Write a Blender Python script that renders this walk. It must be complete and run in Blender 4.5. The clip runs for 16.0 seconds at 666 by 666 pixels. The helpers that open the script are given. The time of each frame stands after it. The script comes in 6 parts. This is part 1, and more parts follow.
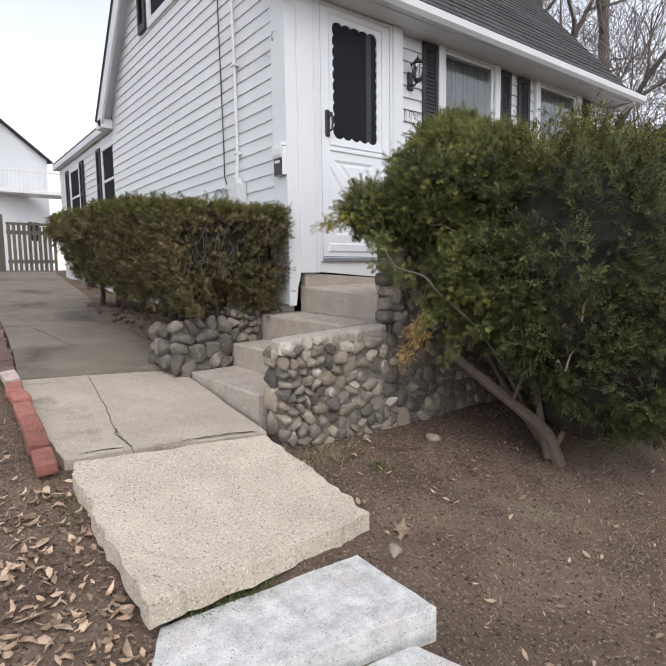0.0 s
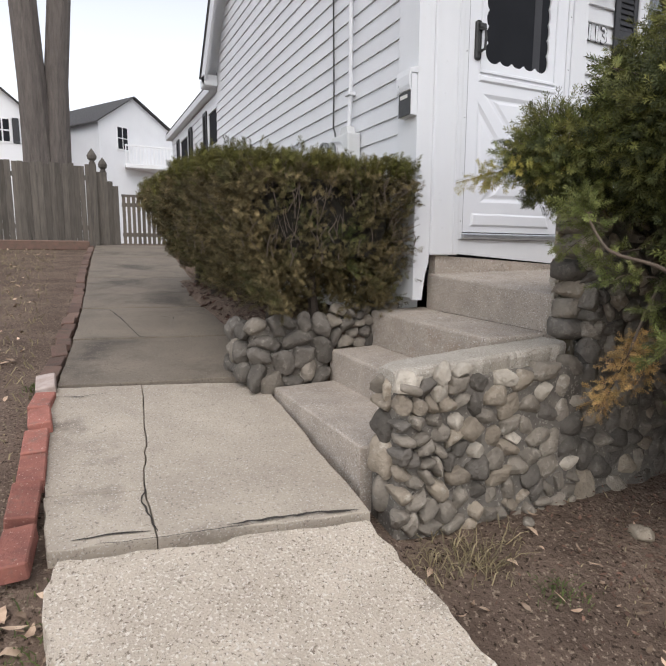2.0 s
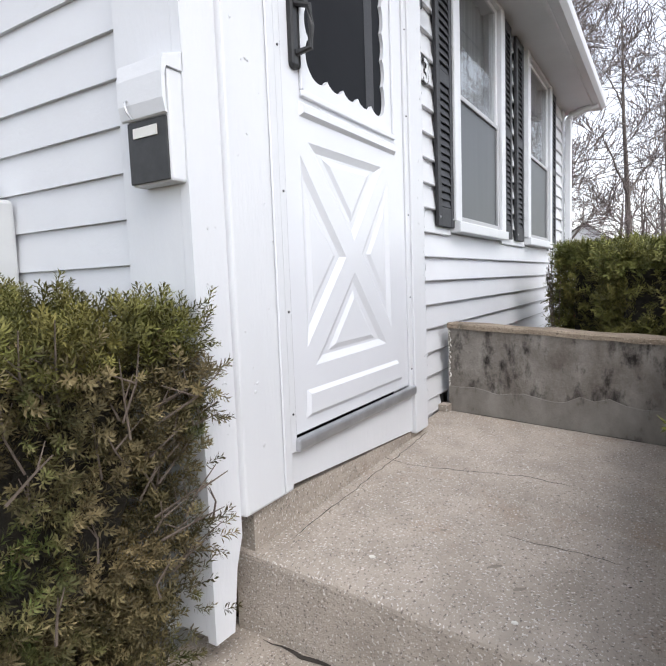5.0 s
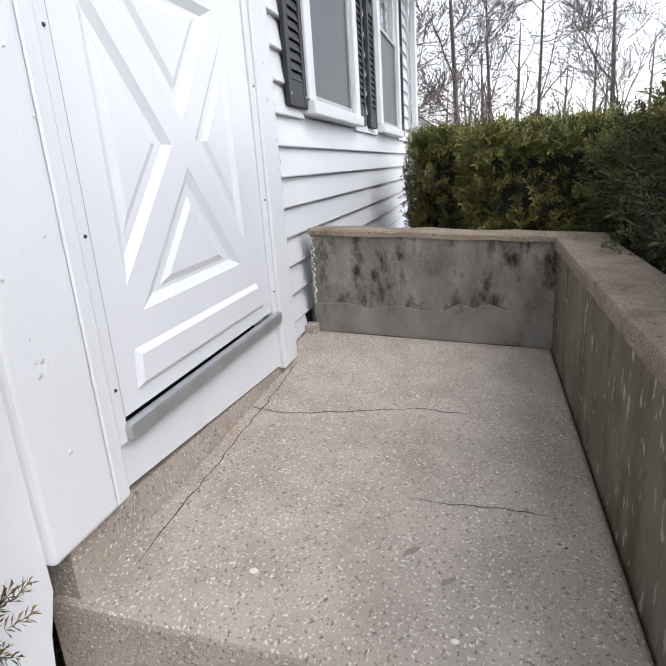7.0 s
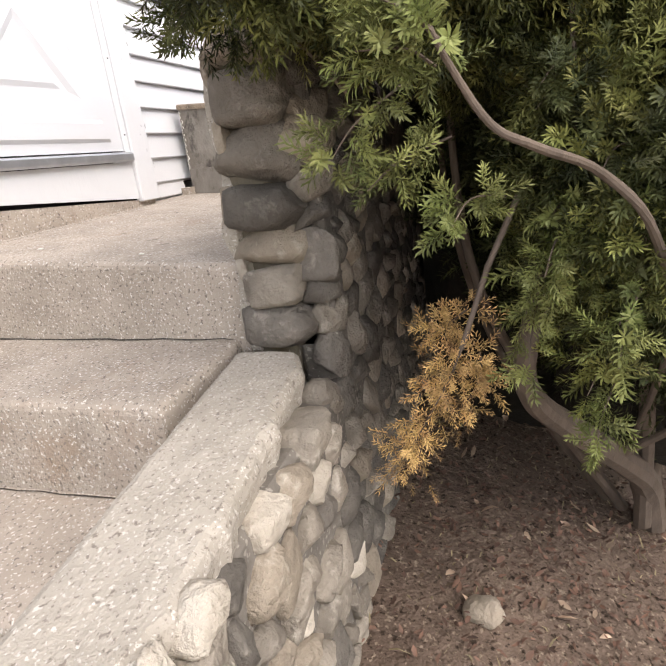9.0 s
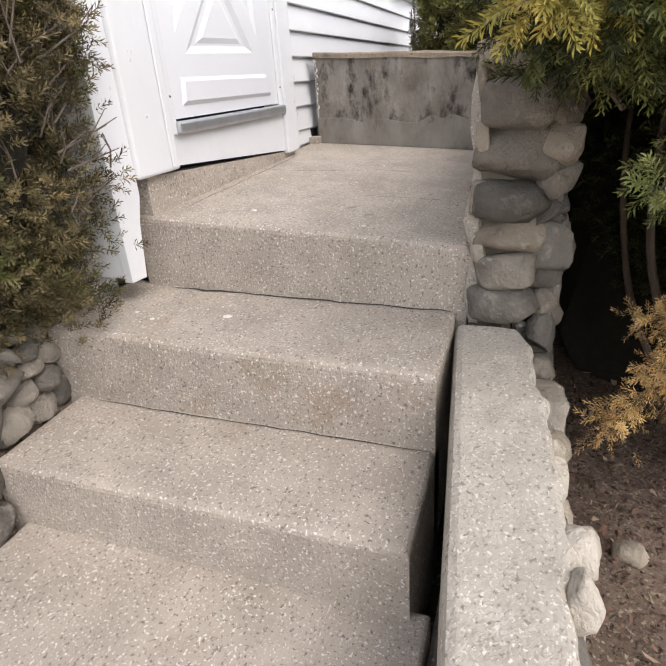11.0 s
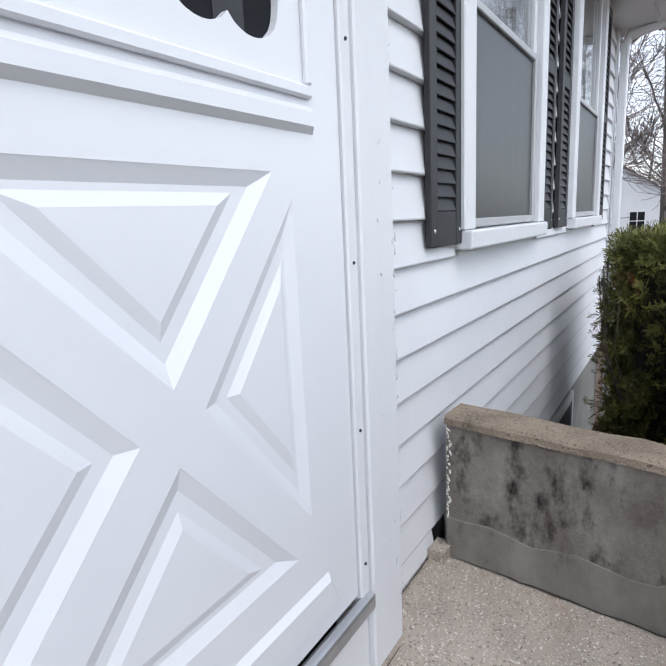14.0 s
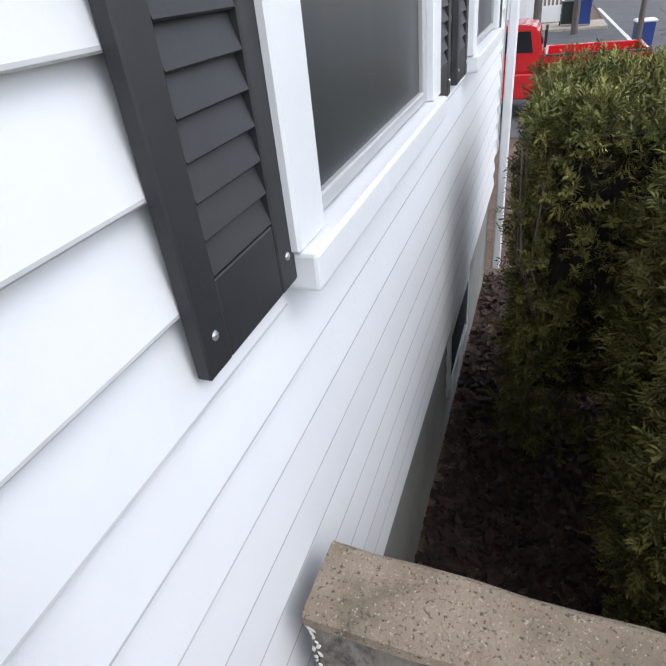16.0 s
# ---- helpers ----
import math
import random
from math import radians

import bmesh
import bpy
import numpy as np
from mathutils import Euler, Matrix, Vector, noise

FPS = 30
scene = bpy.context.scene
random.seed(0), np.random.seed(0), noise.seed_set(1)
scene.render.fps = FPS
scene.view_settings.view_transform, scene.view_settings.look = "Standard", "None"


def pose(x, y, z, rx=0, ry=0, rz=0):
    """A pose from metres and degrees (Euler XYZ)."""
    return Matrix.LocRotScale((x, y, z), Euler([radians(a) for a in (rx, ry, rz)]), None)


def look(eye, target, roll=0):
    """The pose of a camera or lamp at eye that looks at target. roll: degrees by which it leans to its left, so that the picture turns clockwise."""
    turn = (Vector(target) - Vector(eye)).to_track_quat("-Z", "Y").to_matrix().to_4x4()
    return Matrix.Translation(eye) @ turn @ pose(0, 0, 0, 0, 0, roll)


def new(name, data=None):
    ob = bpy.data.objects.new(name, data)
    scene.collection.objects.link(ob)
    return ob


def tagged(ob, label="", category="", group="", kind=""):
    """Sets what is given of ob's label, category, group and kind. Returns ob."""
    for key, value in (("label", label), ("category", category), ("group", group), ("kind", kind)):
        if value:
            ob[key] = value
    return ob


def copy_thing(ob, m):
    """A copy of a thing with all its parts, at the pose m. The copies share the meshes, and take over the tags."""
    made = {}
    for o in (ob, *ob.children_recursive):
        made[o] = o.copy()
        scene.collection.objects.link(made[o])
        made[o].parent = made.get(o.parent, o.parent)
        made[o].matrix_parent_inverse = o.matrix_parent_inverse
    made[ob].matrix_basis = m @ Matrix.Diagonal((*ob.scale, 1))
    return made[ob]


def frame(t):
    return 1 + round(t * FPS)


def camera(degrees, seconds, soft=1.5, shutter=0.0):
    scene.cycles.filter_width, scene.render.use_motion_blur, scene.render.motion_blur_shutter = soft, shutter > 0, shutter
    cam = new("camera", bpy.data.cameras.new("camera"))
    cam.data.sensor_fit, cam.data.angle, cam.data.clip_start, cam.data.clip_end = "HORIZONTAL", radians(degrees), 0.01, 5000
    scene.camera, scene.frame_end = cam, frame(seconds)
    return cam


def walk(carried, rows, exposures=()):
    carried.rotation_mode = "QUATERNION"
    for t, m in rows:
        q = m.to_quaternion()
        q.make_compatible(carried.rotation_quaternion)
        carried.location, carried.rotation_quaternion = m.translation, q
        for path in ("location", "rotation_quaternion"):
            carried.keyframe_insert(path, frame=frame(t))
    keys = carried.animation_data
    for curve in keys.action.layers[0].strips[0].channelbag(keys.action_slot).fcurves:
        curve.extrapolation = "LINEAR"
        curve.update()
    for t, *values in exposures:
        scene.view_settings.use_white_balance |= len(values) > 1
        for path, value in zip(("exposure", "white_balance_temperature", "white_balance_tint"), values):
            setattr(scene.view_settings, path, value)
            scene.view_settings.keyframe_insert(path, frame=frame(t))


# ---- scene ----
cam = camera(62.9, 16.0)
METRES, EYE, TILT, LEAN, TURN = 8.5, 1.2, 0.0, 0.0, -37.5
ROWS = [
    (0.0, 0.0, 0.0, 0.0, -0.09, -5.93, 0.86),
    (0.5, 0.009, 0.0259, 0.0003, 8.9, -6.46, 0.75),
    (1.0, -0.0017, 0.0581, -0.0016, 13.19, -7.22, 0.58),
    (1.5, -0.0149, 0.0939, 0.0016, 13.83, -7.93, 0.29),
    (2.0, -0.0166, 0.1391, 0.0041, 11.89, -8.25, -0.27),
    (2.5, -0.0222, 0.1795, 0.0165, 7.72, -8.18, -0.72),
    (3.0, -0.0344, 0.2178, 0.0304, 2.05, -7.4, -0.67),
    (3.5, -0.0378, 0.2621, 0.0384, -4.18, -6.53, -0.23),
    (4.0, -0.0431, 0.3067, 0.0548, -10.68, -5.6, 0.59),
    (4.5, -0.0541, 0.3445, 0.068, -17.34, -5.06, 1.44),
    (7.0, -0.0357, 0.42, 0.0683, -37.75, -16.75, 3.87),
    (7.5, -0.054, 0.3904, 0.054, -46.43, -20.0, 4.19),
    (8.0, -0.0486, 0.3603, 0.0445, -46.44, -19.62, 4.42),
    (8.5, -0.0282, 0.3318, 0.0233, -41.13, -17.53, 6.13),
    (9.0, -0.0226, 0.3145, 0.0066, -37.06, -18.2, 6.9),
    (9.7, -0.0385, 0.3095, 0.0075, -34.9, -20.6, 6.3),
    (10.6, -0.0665, 0.3215, 0.0215, -34.2, -24.6, 4.3),
    (11.5, -0.0796, 0.3485, 0.0386, -33.27, -24.42, 2.55),
    (12.0, -0.0536, 0.373, 0.0493, -30.3, -15.47, 1.77),
    (12.5, -0.0306, 0.4094, 0.0602, -26.41, -10.91, 1.31),
    (13.0, -0.0122, 0.441, 0.0734, -21.75, -9.66, 1.51),
    (13.5, 0.008, 0.4616, 0.0919, -19.16, -9.96, 2.05),
    (14.0, 0.023, 0.4847, 0.1047, -19.67, -11.55, 2.66),
    (14.5, 0.0381, 0.5044, 0.1221, -21.62, -14.58, 3.12),
    (15.0, 0.0593, 0.5225, 0.1353, -24.51, -19.53, 3.82),
    (15.5, 0.0721, 0.5483, 0.1377, -28.47, -26.03, 4.76),
    (16.0, 0.0919, 0.577, 0.1323, -33.29, -32.95, 5.54),
]
walk(cam, [(t, pose(0, 0, EYE, TILT, LEAN, TURN) @ pose(METRES * x, METRES * y, METRES * z, 90 + pitch, roll, yaw)) for t, x, y, z, yaw, pitch, roll in ROWS],
     [(0.0, 0.97, 6600.0, 11.0), (2.0, 0.89, 6700.0, 11.5), (3.0, 0.99, 6600.0, 11.0), (4.5, 1.25, 6500.0, 11.0), (7.0, 1.25, 6450.0, 11.0), (7.5, 1.07, 6450.0, 11.0), (8.0, 1.33, 6700.0, 12.0), (8.5, 1.62, 6950.0, 13.0), (9.0, 1.78, 7100.0, 14.0),
      (11.5, 1.46, 6850.0, 12.5), (12.0, 1.48, 7050.0, 12.5), (12.5, 1.28, 6700.0, 12.0), (13.0, 1.18, 6450.0, 11.0), (14.0, 1.02, 6150.0, 10.0), (14.5, 1.0, 6200.0, 10.0), (16.0, 1.27, 6250.0, 10.0)])


# ---------- world, sun ----------
world = bpy.data.worlds.new("overcast_sky")
scene.world = world
world.use_nodes = True
wn = world.node_tree
sky = wn.nodes.new("ShaderNodeTexSky")
sky.sky_type, sky.sun_disc = "NISHITA", False
sky.sun_elevation, sky.sun_rotation = radians(50), radians(200)
sky.dust_density, sky.ozone_density = 1.0, 1.0
cloud = wn.nodes.new("ShaderNodeHueSaturation")
cloud.inputs["Saturation"].default_value = 0.34
wn.links.new(sky.outputs[0], cloud.inputs["Color"])
wn.links.new(cloud.outputs[0], wn.nodes["Background"].inputs[0])
wn.nodes["Background"].inputs[1].default_value = 0.15

sun_data = bpy.data.lights.new("sun", "SUN")
sun_data.energy, sun_data.angle, sun_data.color = 0.6, radians(40), (1.0, 0.97, 0.93)
sun = new("sun", sun_data)
sun.matrix_world = look((-8, -16, 24), (0, 0, 0))


# ---------- materials ----------
def mat(name, a, b, scale=6.0, rough=0.8, bump=0.0, bscale=80.0, speck=None, speck_at=0.62, speck_scale=140.0,
        metal=0.0, stain=None, stain_scale=1.3, stain_at=0.55, vary=0.0, stretch=None, bdist=0.01, coat=0.0, spec=0.5, speck2=None):
    """Two-tone noise, optional fine specks, larger stains, random tone per object or island, and relief."""
    m = bpy.data.materials.new(name)
    m.use_nodes = True
    t = m.node_tree
    n, l = t.nodes, t.links
    p = n["Principled BSDF"]
    p.inputs["Roughness"].default_value, p.inputs["Metallic"].default_value = rough, metal
    p.inputs["Coat Weight"].default_value, p.inputs["Specular IOR Level"].default_value = coat, spec
    geo = n.new("ShaderNodeNewGeometry")
    vec = geo.outputs["Position"]
    if stretch:
        mp = n.new("ShaderNodeMapping")
        mp.inputs["Scale"].default_value = stretch
        l.new(vec, mp.inputs[0])
        vec = mp.outputs[0]

    def ns(sc, detail=6.0, rgh=0.6):
        k = n.new("ShaderNodeTexNoise")
        k.inputs["Scale"].default_value, k.inputs["Detail"].default_value, k.inputs["Roughness"].default_value = sc, detail, rgh
        l.new(vec, k.inputs["Vector"])
        return k.outputs["Fac"]

    def ramp(fac, lo, hi):
        k = n.new("ShaderNodeMapRange")
        k.inputs["From Min"].default_value, k.inputs["From Max"].default_value = lo, hi
        l.new(fac, k.inputs["Value"])
        return k.outputs[0]

    def mix(fac, c1, c2, mode="MIX"):
        k = n.new("ShaderNodeMix")
        k.data_type, k.blend_type = "RGBA", mode
        for sock, v in ((k.inputs[0], fac), (k.inputs[6], c1), (k.inputs[7], c2)):
            if isinstance(v, (tuple, list)):
                sock.default_value = (*v, 1) if len(v) == 3 else v
            elif isinstance(v, float):
                sock.default_value = v
            else:
                l.new(v, sock)
        return k.outputs[2]

    col = mix(ramp(ns(scale), 0.32, 0.68), a, b)
    if stain:
        col = mix(ramp(ns(stain_scale, 8, 0.68), stain_at, stain_at + 0.14), col, stain)
    fine = ns(speck_scale, 2, 0.5)
    if speck:
        col = mix(ramp(fine, speck_at, speck_at + 0.06), col, speck)
    if speck2:
        col = mix(ramp(ns(speck_scale * 0.77, 3, 0.6), 0.58, 0.66), col, speck2)
    if vary:
        info, isl = n.new("ShaderNodeObjectInfo"), geo.outputs["Random Per Island"]
        add = n.new("ShaderNodeMath")
        add.operation = "ADD"
        l.new(info.outputs["Random"], add.inputs[0])
        l.new(isl, add.inputs[1])
        fr = n.new("ShaderNodeMath")
        fr.operation = "FRACT"
        l.new(add.outputs[0], fr.inputs[0])
        hsv = n.new("ShaderNodeHueSaturation")
        mr = n.new("ShaderNodeMapRange")
        mr.inputs["To Min"].default_value, mr.inputs["To Max"].default_value = 1 - vary, 1 + vary
        l.new(fr.outputs[0], mr.inputs["Value"])
        l.new(mr.outputs[0], hsv.inputs["Value"])
        l.new(col, hsv.inputs["Color"])
        col = hsv.outputs[0]
    l.new(col, p.inputs["Base Color"])
    if bump:
        bp = n.new("ShaderNodeBump")
        bp.inputs["Strength"].default_value, bp.inputs["Distance"].default_value = bump, bdist
        l.new(ns(bscale, 5, 0.65), bp.inputs["Height"])
        l.new(bp.outputs[0], p.inputs["Normal"])
    return m


PAINT = mat("white_paint", (0.71, 0.72, 0.74), (0.66, 0.67, 0.69), 3, 0.45, 0.12, 40, stain=(0.66, 0.66, 0.66), stain_at=0.66, stain_scale=5)
SIDING = mat("siding_paint", (0.70, 0.71, 0.73), (0.66, 0.665, 0.685), 2.5, 0.5, 0.1, 60, vary=0.03, stain=(0.60, 0.60, 0.60), stain_at=0.64, stain_scale=3)
DOORM = mat("door_enamel", (0.72, 0.73, 0.76), (0.69, 0.70, 0.73), 2, 0.3)
TRIMOLD = mat("weathered_trim_paint", (0.71, 0.72, 0.74), (0.67, 0.68, 0.7), 4, 0.5, 0.25, 25, stain=(0.62, 0.61, 0.6), stain_at=0.68, stain_scale=9, stretch=(1, 1, 0.25))
BLACK = mat("black_shutter_paint", (0.018, 0.018, 0.021), (0.026, 0.026, 0.03), 10, 0.55, 0.1, 90)
IRON = mat("black_iron", (0.015, 0.015, 0.016), (0.03, 0.03, 0.03), 30, 0.45)
ALU = mat("aluminium", (0.55, 0.56, 0.58), (0.45, 0.46, 0.48), 20, 0.4, metal=0.8)
GREYBOX = mat("meter_grey_paint", (0.62, 0.63, 0.63), (0.54, 0.55, 0.55), 5, 0.5, stain=(0.4, 0.36, 0.32), stain_at=0.68, stain_scale=12)
ROOF = mat("asphalt_shingle", (0.040, 0.040, 0.042), (0.075, 0.072, 0.072), 14, 0.9, 0.5, 220, vary=0.22)
STEPC = mat("exposed_concrete", (0.465, 0.404, 0.345), (0.345, 0.298, 0.252), 7.0, 0.9, 0.55, 130, speck=(0.68, 0.645, 0.60), speck_at=0.605, speck_scale=165, stain=(0.325, 0.245, 0.182), stain_at=0.56, stain_scale=2.2, speck2=(0.195, 0.168, 0.144), spec=0.3)
CAPC = mat("pebbly_cap_concrete", (0.46, 0.42, 0.365), (0.37, 0.335, 0.285), 6, 0.9, 0.7, 100, speck=(0.60, 0.57, 0.52), speck_at=0.60, speck_scale=165, stain=(0.54, 0.50, 0.45), stain_at=0.6, stain_scale=9, speck2=(0.24, 0.21, 0.18), spec=0.3)
COPE = mat("weathered_coping_concrete", (0.335, 0.272, 0.205), (0.225, 0.178, 0.132), 9, 0.92, 0.9, 90, speck=(0.43, 0.375, 0.305), speck_at=0.63, speck_scale=190, stain=(0.13, 0.108, 0.082), stain_at=0.57, stain_scale=6, speck2=(0.12, 0.098, 0.076), spec=0.3)
WALK = mat("walk_concrete", (0.47, 0.41, 0.335), (0.36, 0.31, 0.255), 3.2, 0.9, 0.4, 110, speck=(0.54, 0.50, 0.44), speck_at=0.60, speck_scale=130, stain=(0.235, 0.20, 0.165), stain_at=0.575, stain_scale=2.4, speck2=(0.25, 0.215, 0.18), spec=0.3)
WALKD = mat("damp_walk_concrete", (0.225, 0.188, 0.147), (0.160, 0.133, 0.104), 2.6, 0.8, 0.3, 110, stain=(0.078, 0.064, 0.051), stain_at=0.515, stain_scale=1.1, speck=(0.27, 0.235, 0.19), speck_at=0.62, speck_scale=120, speck2=(0.115, 0.095, 0.075))
SLAB = mat("pebble_slab", (0.68, 0.59, 0.485), (0.52, 0.445, 0.36), 4, 0.92, 1.0, 120, speck=(0.76, 0.70, 0.62), speck_at=0.57, speck_scale=120, stain=(0.40, 0.345, 0.285), stain_at=0.585, stain_scale=3.4, speck2=(0.27, 0.22, 0.17), spec=0.3)
GRANITE = mat("granite", (0.80, 0.80, 0.785), (0.47, 0.475, 0.465), 16, 0.8, 0.9, 110, speck=(0.26, 0.265, 0.26), speck_at=0.62, speck_scale=150, stain=(0.66, 0.585, 0.56), stain_at=0.56, stain_scale=4.5, speck2=(0.78, 0.78, 0.76), spec=0.3)
PORCHW = mat("stained_render", (0.285, 0.265, 0.235), (0.135, 0.115, 0.097), 9.0, 0.92, 0.7, 60, stain=(0.024, 0.020, 0.018), stain_at=0.515, stain_scale=11.0, stretch=(1, 1, 0.6), spec=0.3)
SKIM = mat("grey_cement_skim", (0.265, 0.248, 0.222), (0.165, 0.147, 0.127), 9, 0.9, 0.4, 60, stain=(0.075, 0.065, 0.055), stain_at=0.56, stain_scale=9, stretch=(1, 1, 0.6), spec=0.3)
MOSS = mat("mossy_render", (0.215, 0.192, 0.155), (0.105, 0.084, 0.048), 4, 0.95, 0.7, 60, stain=(0.085, 0.064, 0.028), stain_at=0.53, stain_scale=4.5, stretch=(1, 1, 0.45), spec=0.2, speck=(0.33, 0.31, 0.27), speck_at=0.63, speck_scale=45)
MORTAR = mat("dirty_mortar", (0.20, 0.18, 0.155), (0.11, 0.098, 0.085), 14, 0.95, 0.8, 60, speck=(0.30, 0.275, 0.24), speck_at=0.6, speck_scale=90)
STONES = [mat("fieldstone_" + nm, c, d, 13, 0.9, 0.9, 38, stain=s, stain_at=0.56, stain_scale=19, vary=0.22, bdist=0.02, spec=0.25)
          for nm, c, d, s in (("grey", (0.30, 0.265, 0.222), (0.185, 0.162, 0.135), (0.44, 0.40, 0.345)),
                              ("buff", (0.37, 0.315, 0.25), (0.25, 0.21, 0.165), (0.48, 0.43, 0.36)),
                              ("dark", (0.175, 0.158, 0.138), (0.105, 0.094, 0.082), (0.27, 0.245, 0.212)),
                              ("pale", (0.58, 0.53, 0.455), (0.40, 0.355, 0.295), (0.26, 0.22, 0.18)))]
BRICK = mat("red_brick", (0.33, 0.135, 0.105), (0.215, 0.092, 0.075), 14, 0.9, 0.6, 90, vary=0.4, stain=(0.19, 0.12, 0.10), stain_at=0.55, stain_scale=10, speck=(0.45, 0.29, 0.24), speck_at=0.65, speck_scale=120, spec=0.2)
OLDBRICK = mat("mossy_brick", (0.17, 0.10, 0.08), (0.12, 0.085, 0.065), 12, 0.95, 0.6, 80, vary=0.3)
DIRT = mat("bare_soil", (0.205, 0.150, 0.117), (0.115, 0.083, 0.065), 2.6, 0.97, 1.0, 30, speck=(0.30, 0.235, 0.18), speck_at=0.60, speck_scale=70, stain=(0.215, 0.168, 0.128), stain_at=0.56, stain_scale=0.9, bdist=0.03, speck2=(0.045, 0.032, 0.024), spec=0.1)
LEAFD = mat("dead_leaf", (0.50, 0.385, 0.285), (0.29, 0.19, 0.13), 25, 0.8, vary=0.6, spec=0.2)
GRASSD = mat("dry_grass", (0.30, 0.25, 0.15), (0.2, 0.16, 0.09), 8, 0.9, vary=0.4)
GRASSG = mat("green_grass", (0.10, 0.13, 0.035), (0.07, 0.09, 0.03), 8, 0.9, vary=0.4)
WOODF = mat("weathered_fence_wood", (0.135, 0.118, 0.10), (0.085, 0.075, 0.064), 5, 0.95, 0.4, 50, stretch=(6, 6, 0.6), vary=0.25, stain=(0.05, 0.045, 0.04), stain_at=0.6, stain_scale=2)
WOODL = mat("pale_fence_wood", (0.16, 0.135, 0.108), (0.11, 0.094, 0.077), 5, 0.95, 0.3, 50, stretch=(6, 6, 0.6), vary=0.2)
BARK = mat("grey_bark", (0.17, 0.145, 0.13), (0.105, 0.09, 0.08), 6, 0.95, 0.8, 14, stretch=(3, 3, 0.5), bdist=0.05)
TWIG = mat("twig_bark", (0.21, 0.175, 0.165), (0.15, 0.125, 0.118), 6, 0.9)
YEWBARK = mat("yew_bark", (0.15, 0.112, 0.085), (0.09, 0.068, 0.053), 18, 0.9, 0.5, 40, stretch=(1, 1, 0.4))
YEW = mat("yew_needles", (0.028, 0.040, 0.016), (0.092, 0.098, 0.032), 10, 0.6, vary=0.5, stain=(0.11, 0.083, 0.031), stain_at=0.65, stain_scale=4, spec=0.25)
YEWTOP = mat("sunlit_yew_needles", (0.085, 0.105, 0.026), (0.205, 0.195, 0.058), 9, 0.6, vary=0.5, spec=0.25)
YEWTRIM = mat("lit_clipped_yew", (0.085, 0.090, 0.022), (0.155, 0.135, 0.040), 7, 0.65, vary=0.5, spec=0.2)
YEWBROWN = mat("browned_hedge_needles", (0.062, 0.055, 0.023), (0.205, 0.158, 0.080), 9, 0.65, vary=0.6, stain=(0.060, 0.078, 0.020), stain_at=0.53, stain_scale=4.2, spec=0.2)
YEWGOLD = mat("dying_golden_needles", (0.66, 0.47, 0.19), (0.44, 0.26, 0.13), 22, 0.7, vary=0.4, spec=0.2)
YEWTIP = mat("fresh_yew_needles", (0.11, 0.145, 0.040), (0.235, 0.24, 0.082), 8, 0.55, vary=0.4, spec=0.3)
DEADTWIG = mat("dead_grey_twig", (0.155, 0.122, 0.098), (0.095, 0.073, 0.058), 20, 0.9)
# Near-black colour of the solid cores that stand for shade inside foliage.
CORE = mat("foliage_core_shade", (0.022, 0.018, 0.012), (0.012, 0.010, 0.007), 30, 0.95, 0.8, 40)
ASPHALT = mat("asphalt", (0.115, 0.115, 0.118), (0.085, 0.085, 0.088), 1.2, 0.9, 0.2, 60)
LINEP = mat("road_paint", (0.75, 0.75, 0.74), (0.6, 0.6, 0.6), 4, 0.8)
TRUCKR = mat("red_car_paint", (0.55, 0.018, 0.022), (0.5, 0.015, 0.02), 1, 0.25, coat=0.5)
TYRE = mat("rubber", (0.012, 0.012, 0.012), (0.02, 0.02, 0.02), 10, 0.85)
BLUEP = mat("blue_bin_plastic", (0.02, 0.05, 0.22), (0.02, 0.045, 0.19), 3, 0.5)
GREENP = mat("dark_bin_plastic", (0.02, 0.028, 0.024), (0.02, 0.024, 0.022), 3, 0.5)
VINYL = mat("white_vinyl", (0.8, 0.8, 0.8), (0.76, 0.76, 0.77), 2, 0.45)
FARW = mat("neighbour_siding", (0.78, 0.785, 0.80), (0.72, 0.725, 0.74), 0.7, 0.6)
# Unlit rooms of the house: their darkness is put into this colour.
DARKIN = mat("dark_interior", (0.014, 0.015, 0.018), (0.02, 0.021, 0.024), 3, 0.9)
SCREEN = mat("dark_insect_screen", (0.010, 0.011, 0.014), (0.016, 0.017, 0.021), 2, 0.8, spec=0.2)
CURTAIN = mat("sheer_curtain", (0.27, 0.28, 0.28), (0.17, 0.175, 0.18), 5, 0.9, stretch=(8, 8, 0.5))
PAPER = mat("paper", (0.75, 0.74, 0.7), (0.68, 0.67, 0.63), 9, 0.8)
CHIPM = mat("white_chip", (0.75, 0.73, 0.68), (0.62, 0.6, 0.55), 60, 0.8)
CRACK = mat("crack_shadow_soil", (0.035, 0.03, 0.026), (0.055, 0.047, 0.04), 20, 1.0)

GLASS = bpy.data.materials.new("window_glass")
GLASS.use_nodes = True
gp = GLASS.node_tree.nodes["Principled BSDF"]
gp.inputs["Base Color"].default_value = (0.9, 0.93, 0.94, 1)
gp.inputs["Roughness"].default_value, gp.inputs["Transmission Weight"].default_value, gp.inputs["IOR"].default_value = 0.02, 1.0, 1.45


# ---------- mesh helpers ----------
def link(name, bm, material, parent=None, label="", smooth=False):
    me = bpy.data.meshes.new(name)
    bm.normal_update()
    bm.to_mesh(me)
    bm.free()
    me.materials.append(material)
    if smooth:
        for f in me.polygons:
            f.use_smooth = True
    ob = new(name, me)
    if parent:
        ob.parent = parent
    if label:
        ob["label"] = label
    return ob


part = link


def thing(name, label, category, kind="", group=""):
    return tagged(new(name), label, category, group, kind)


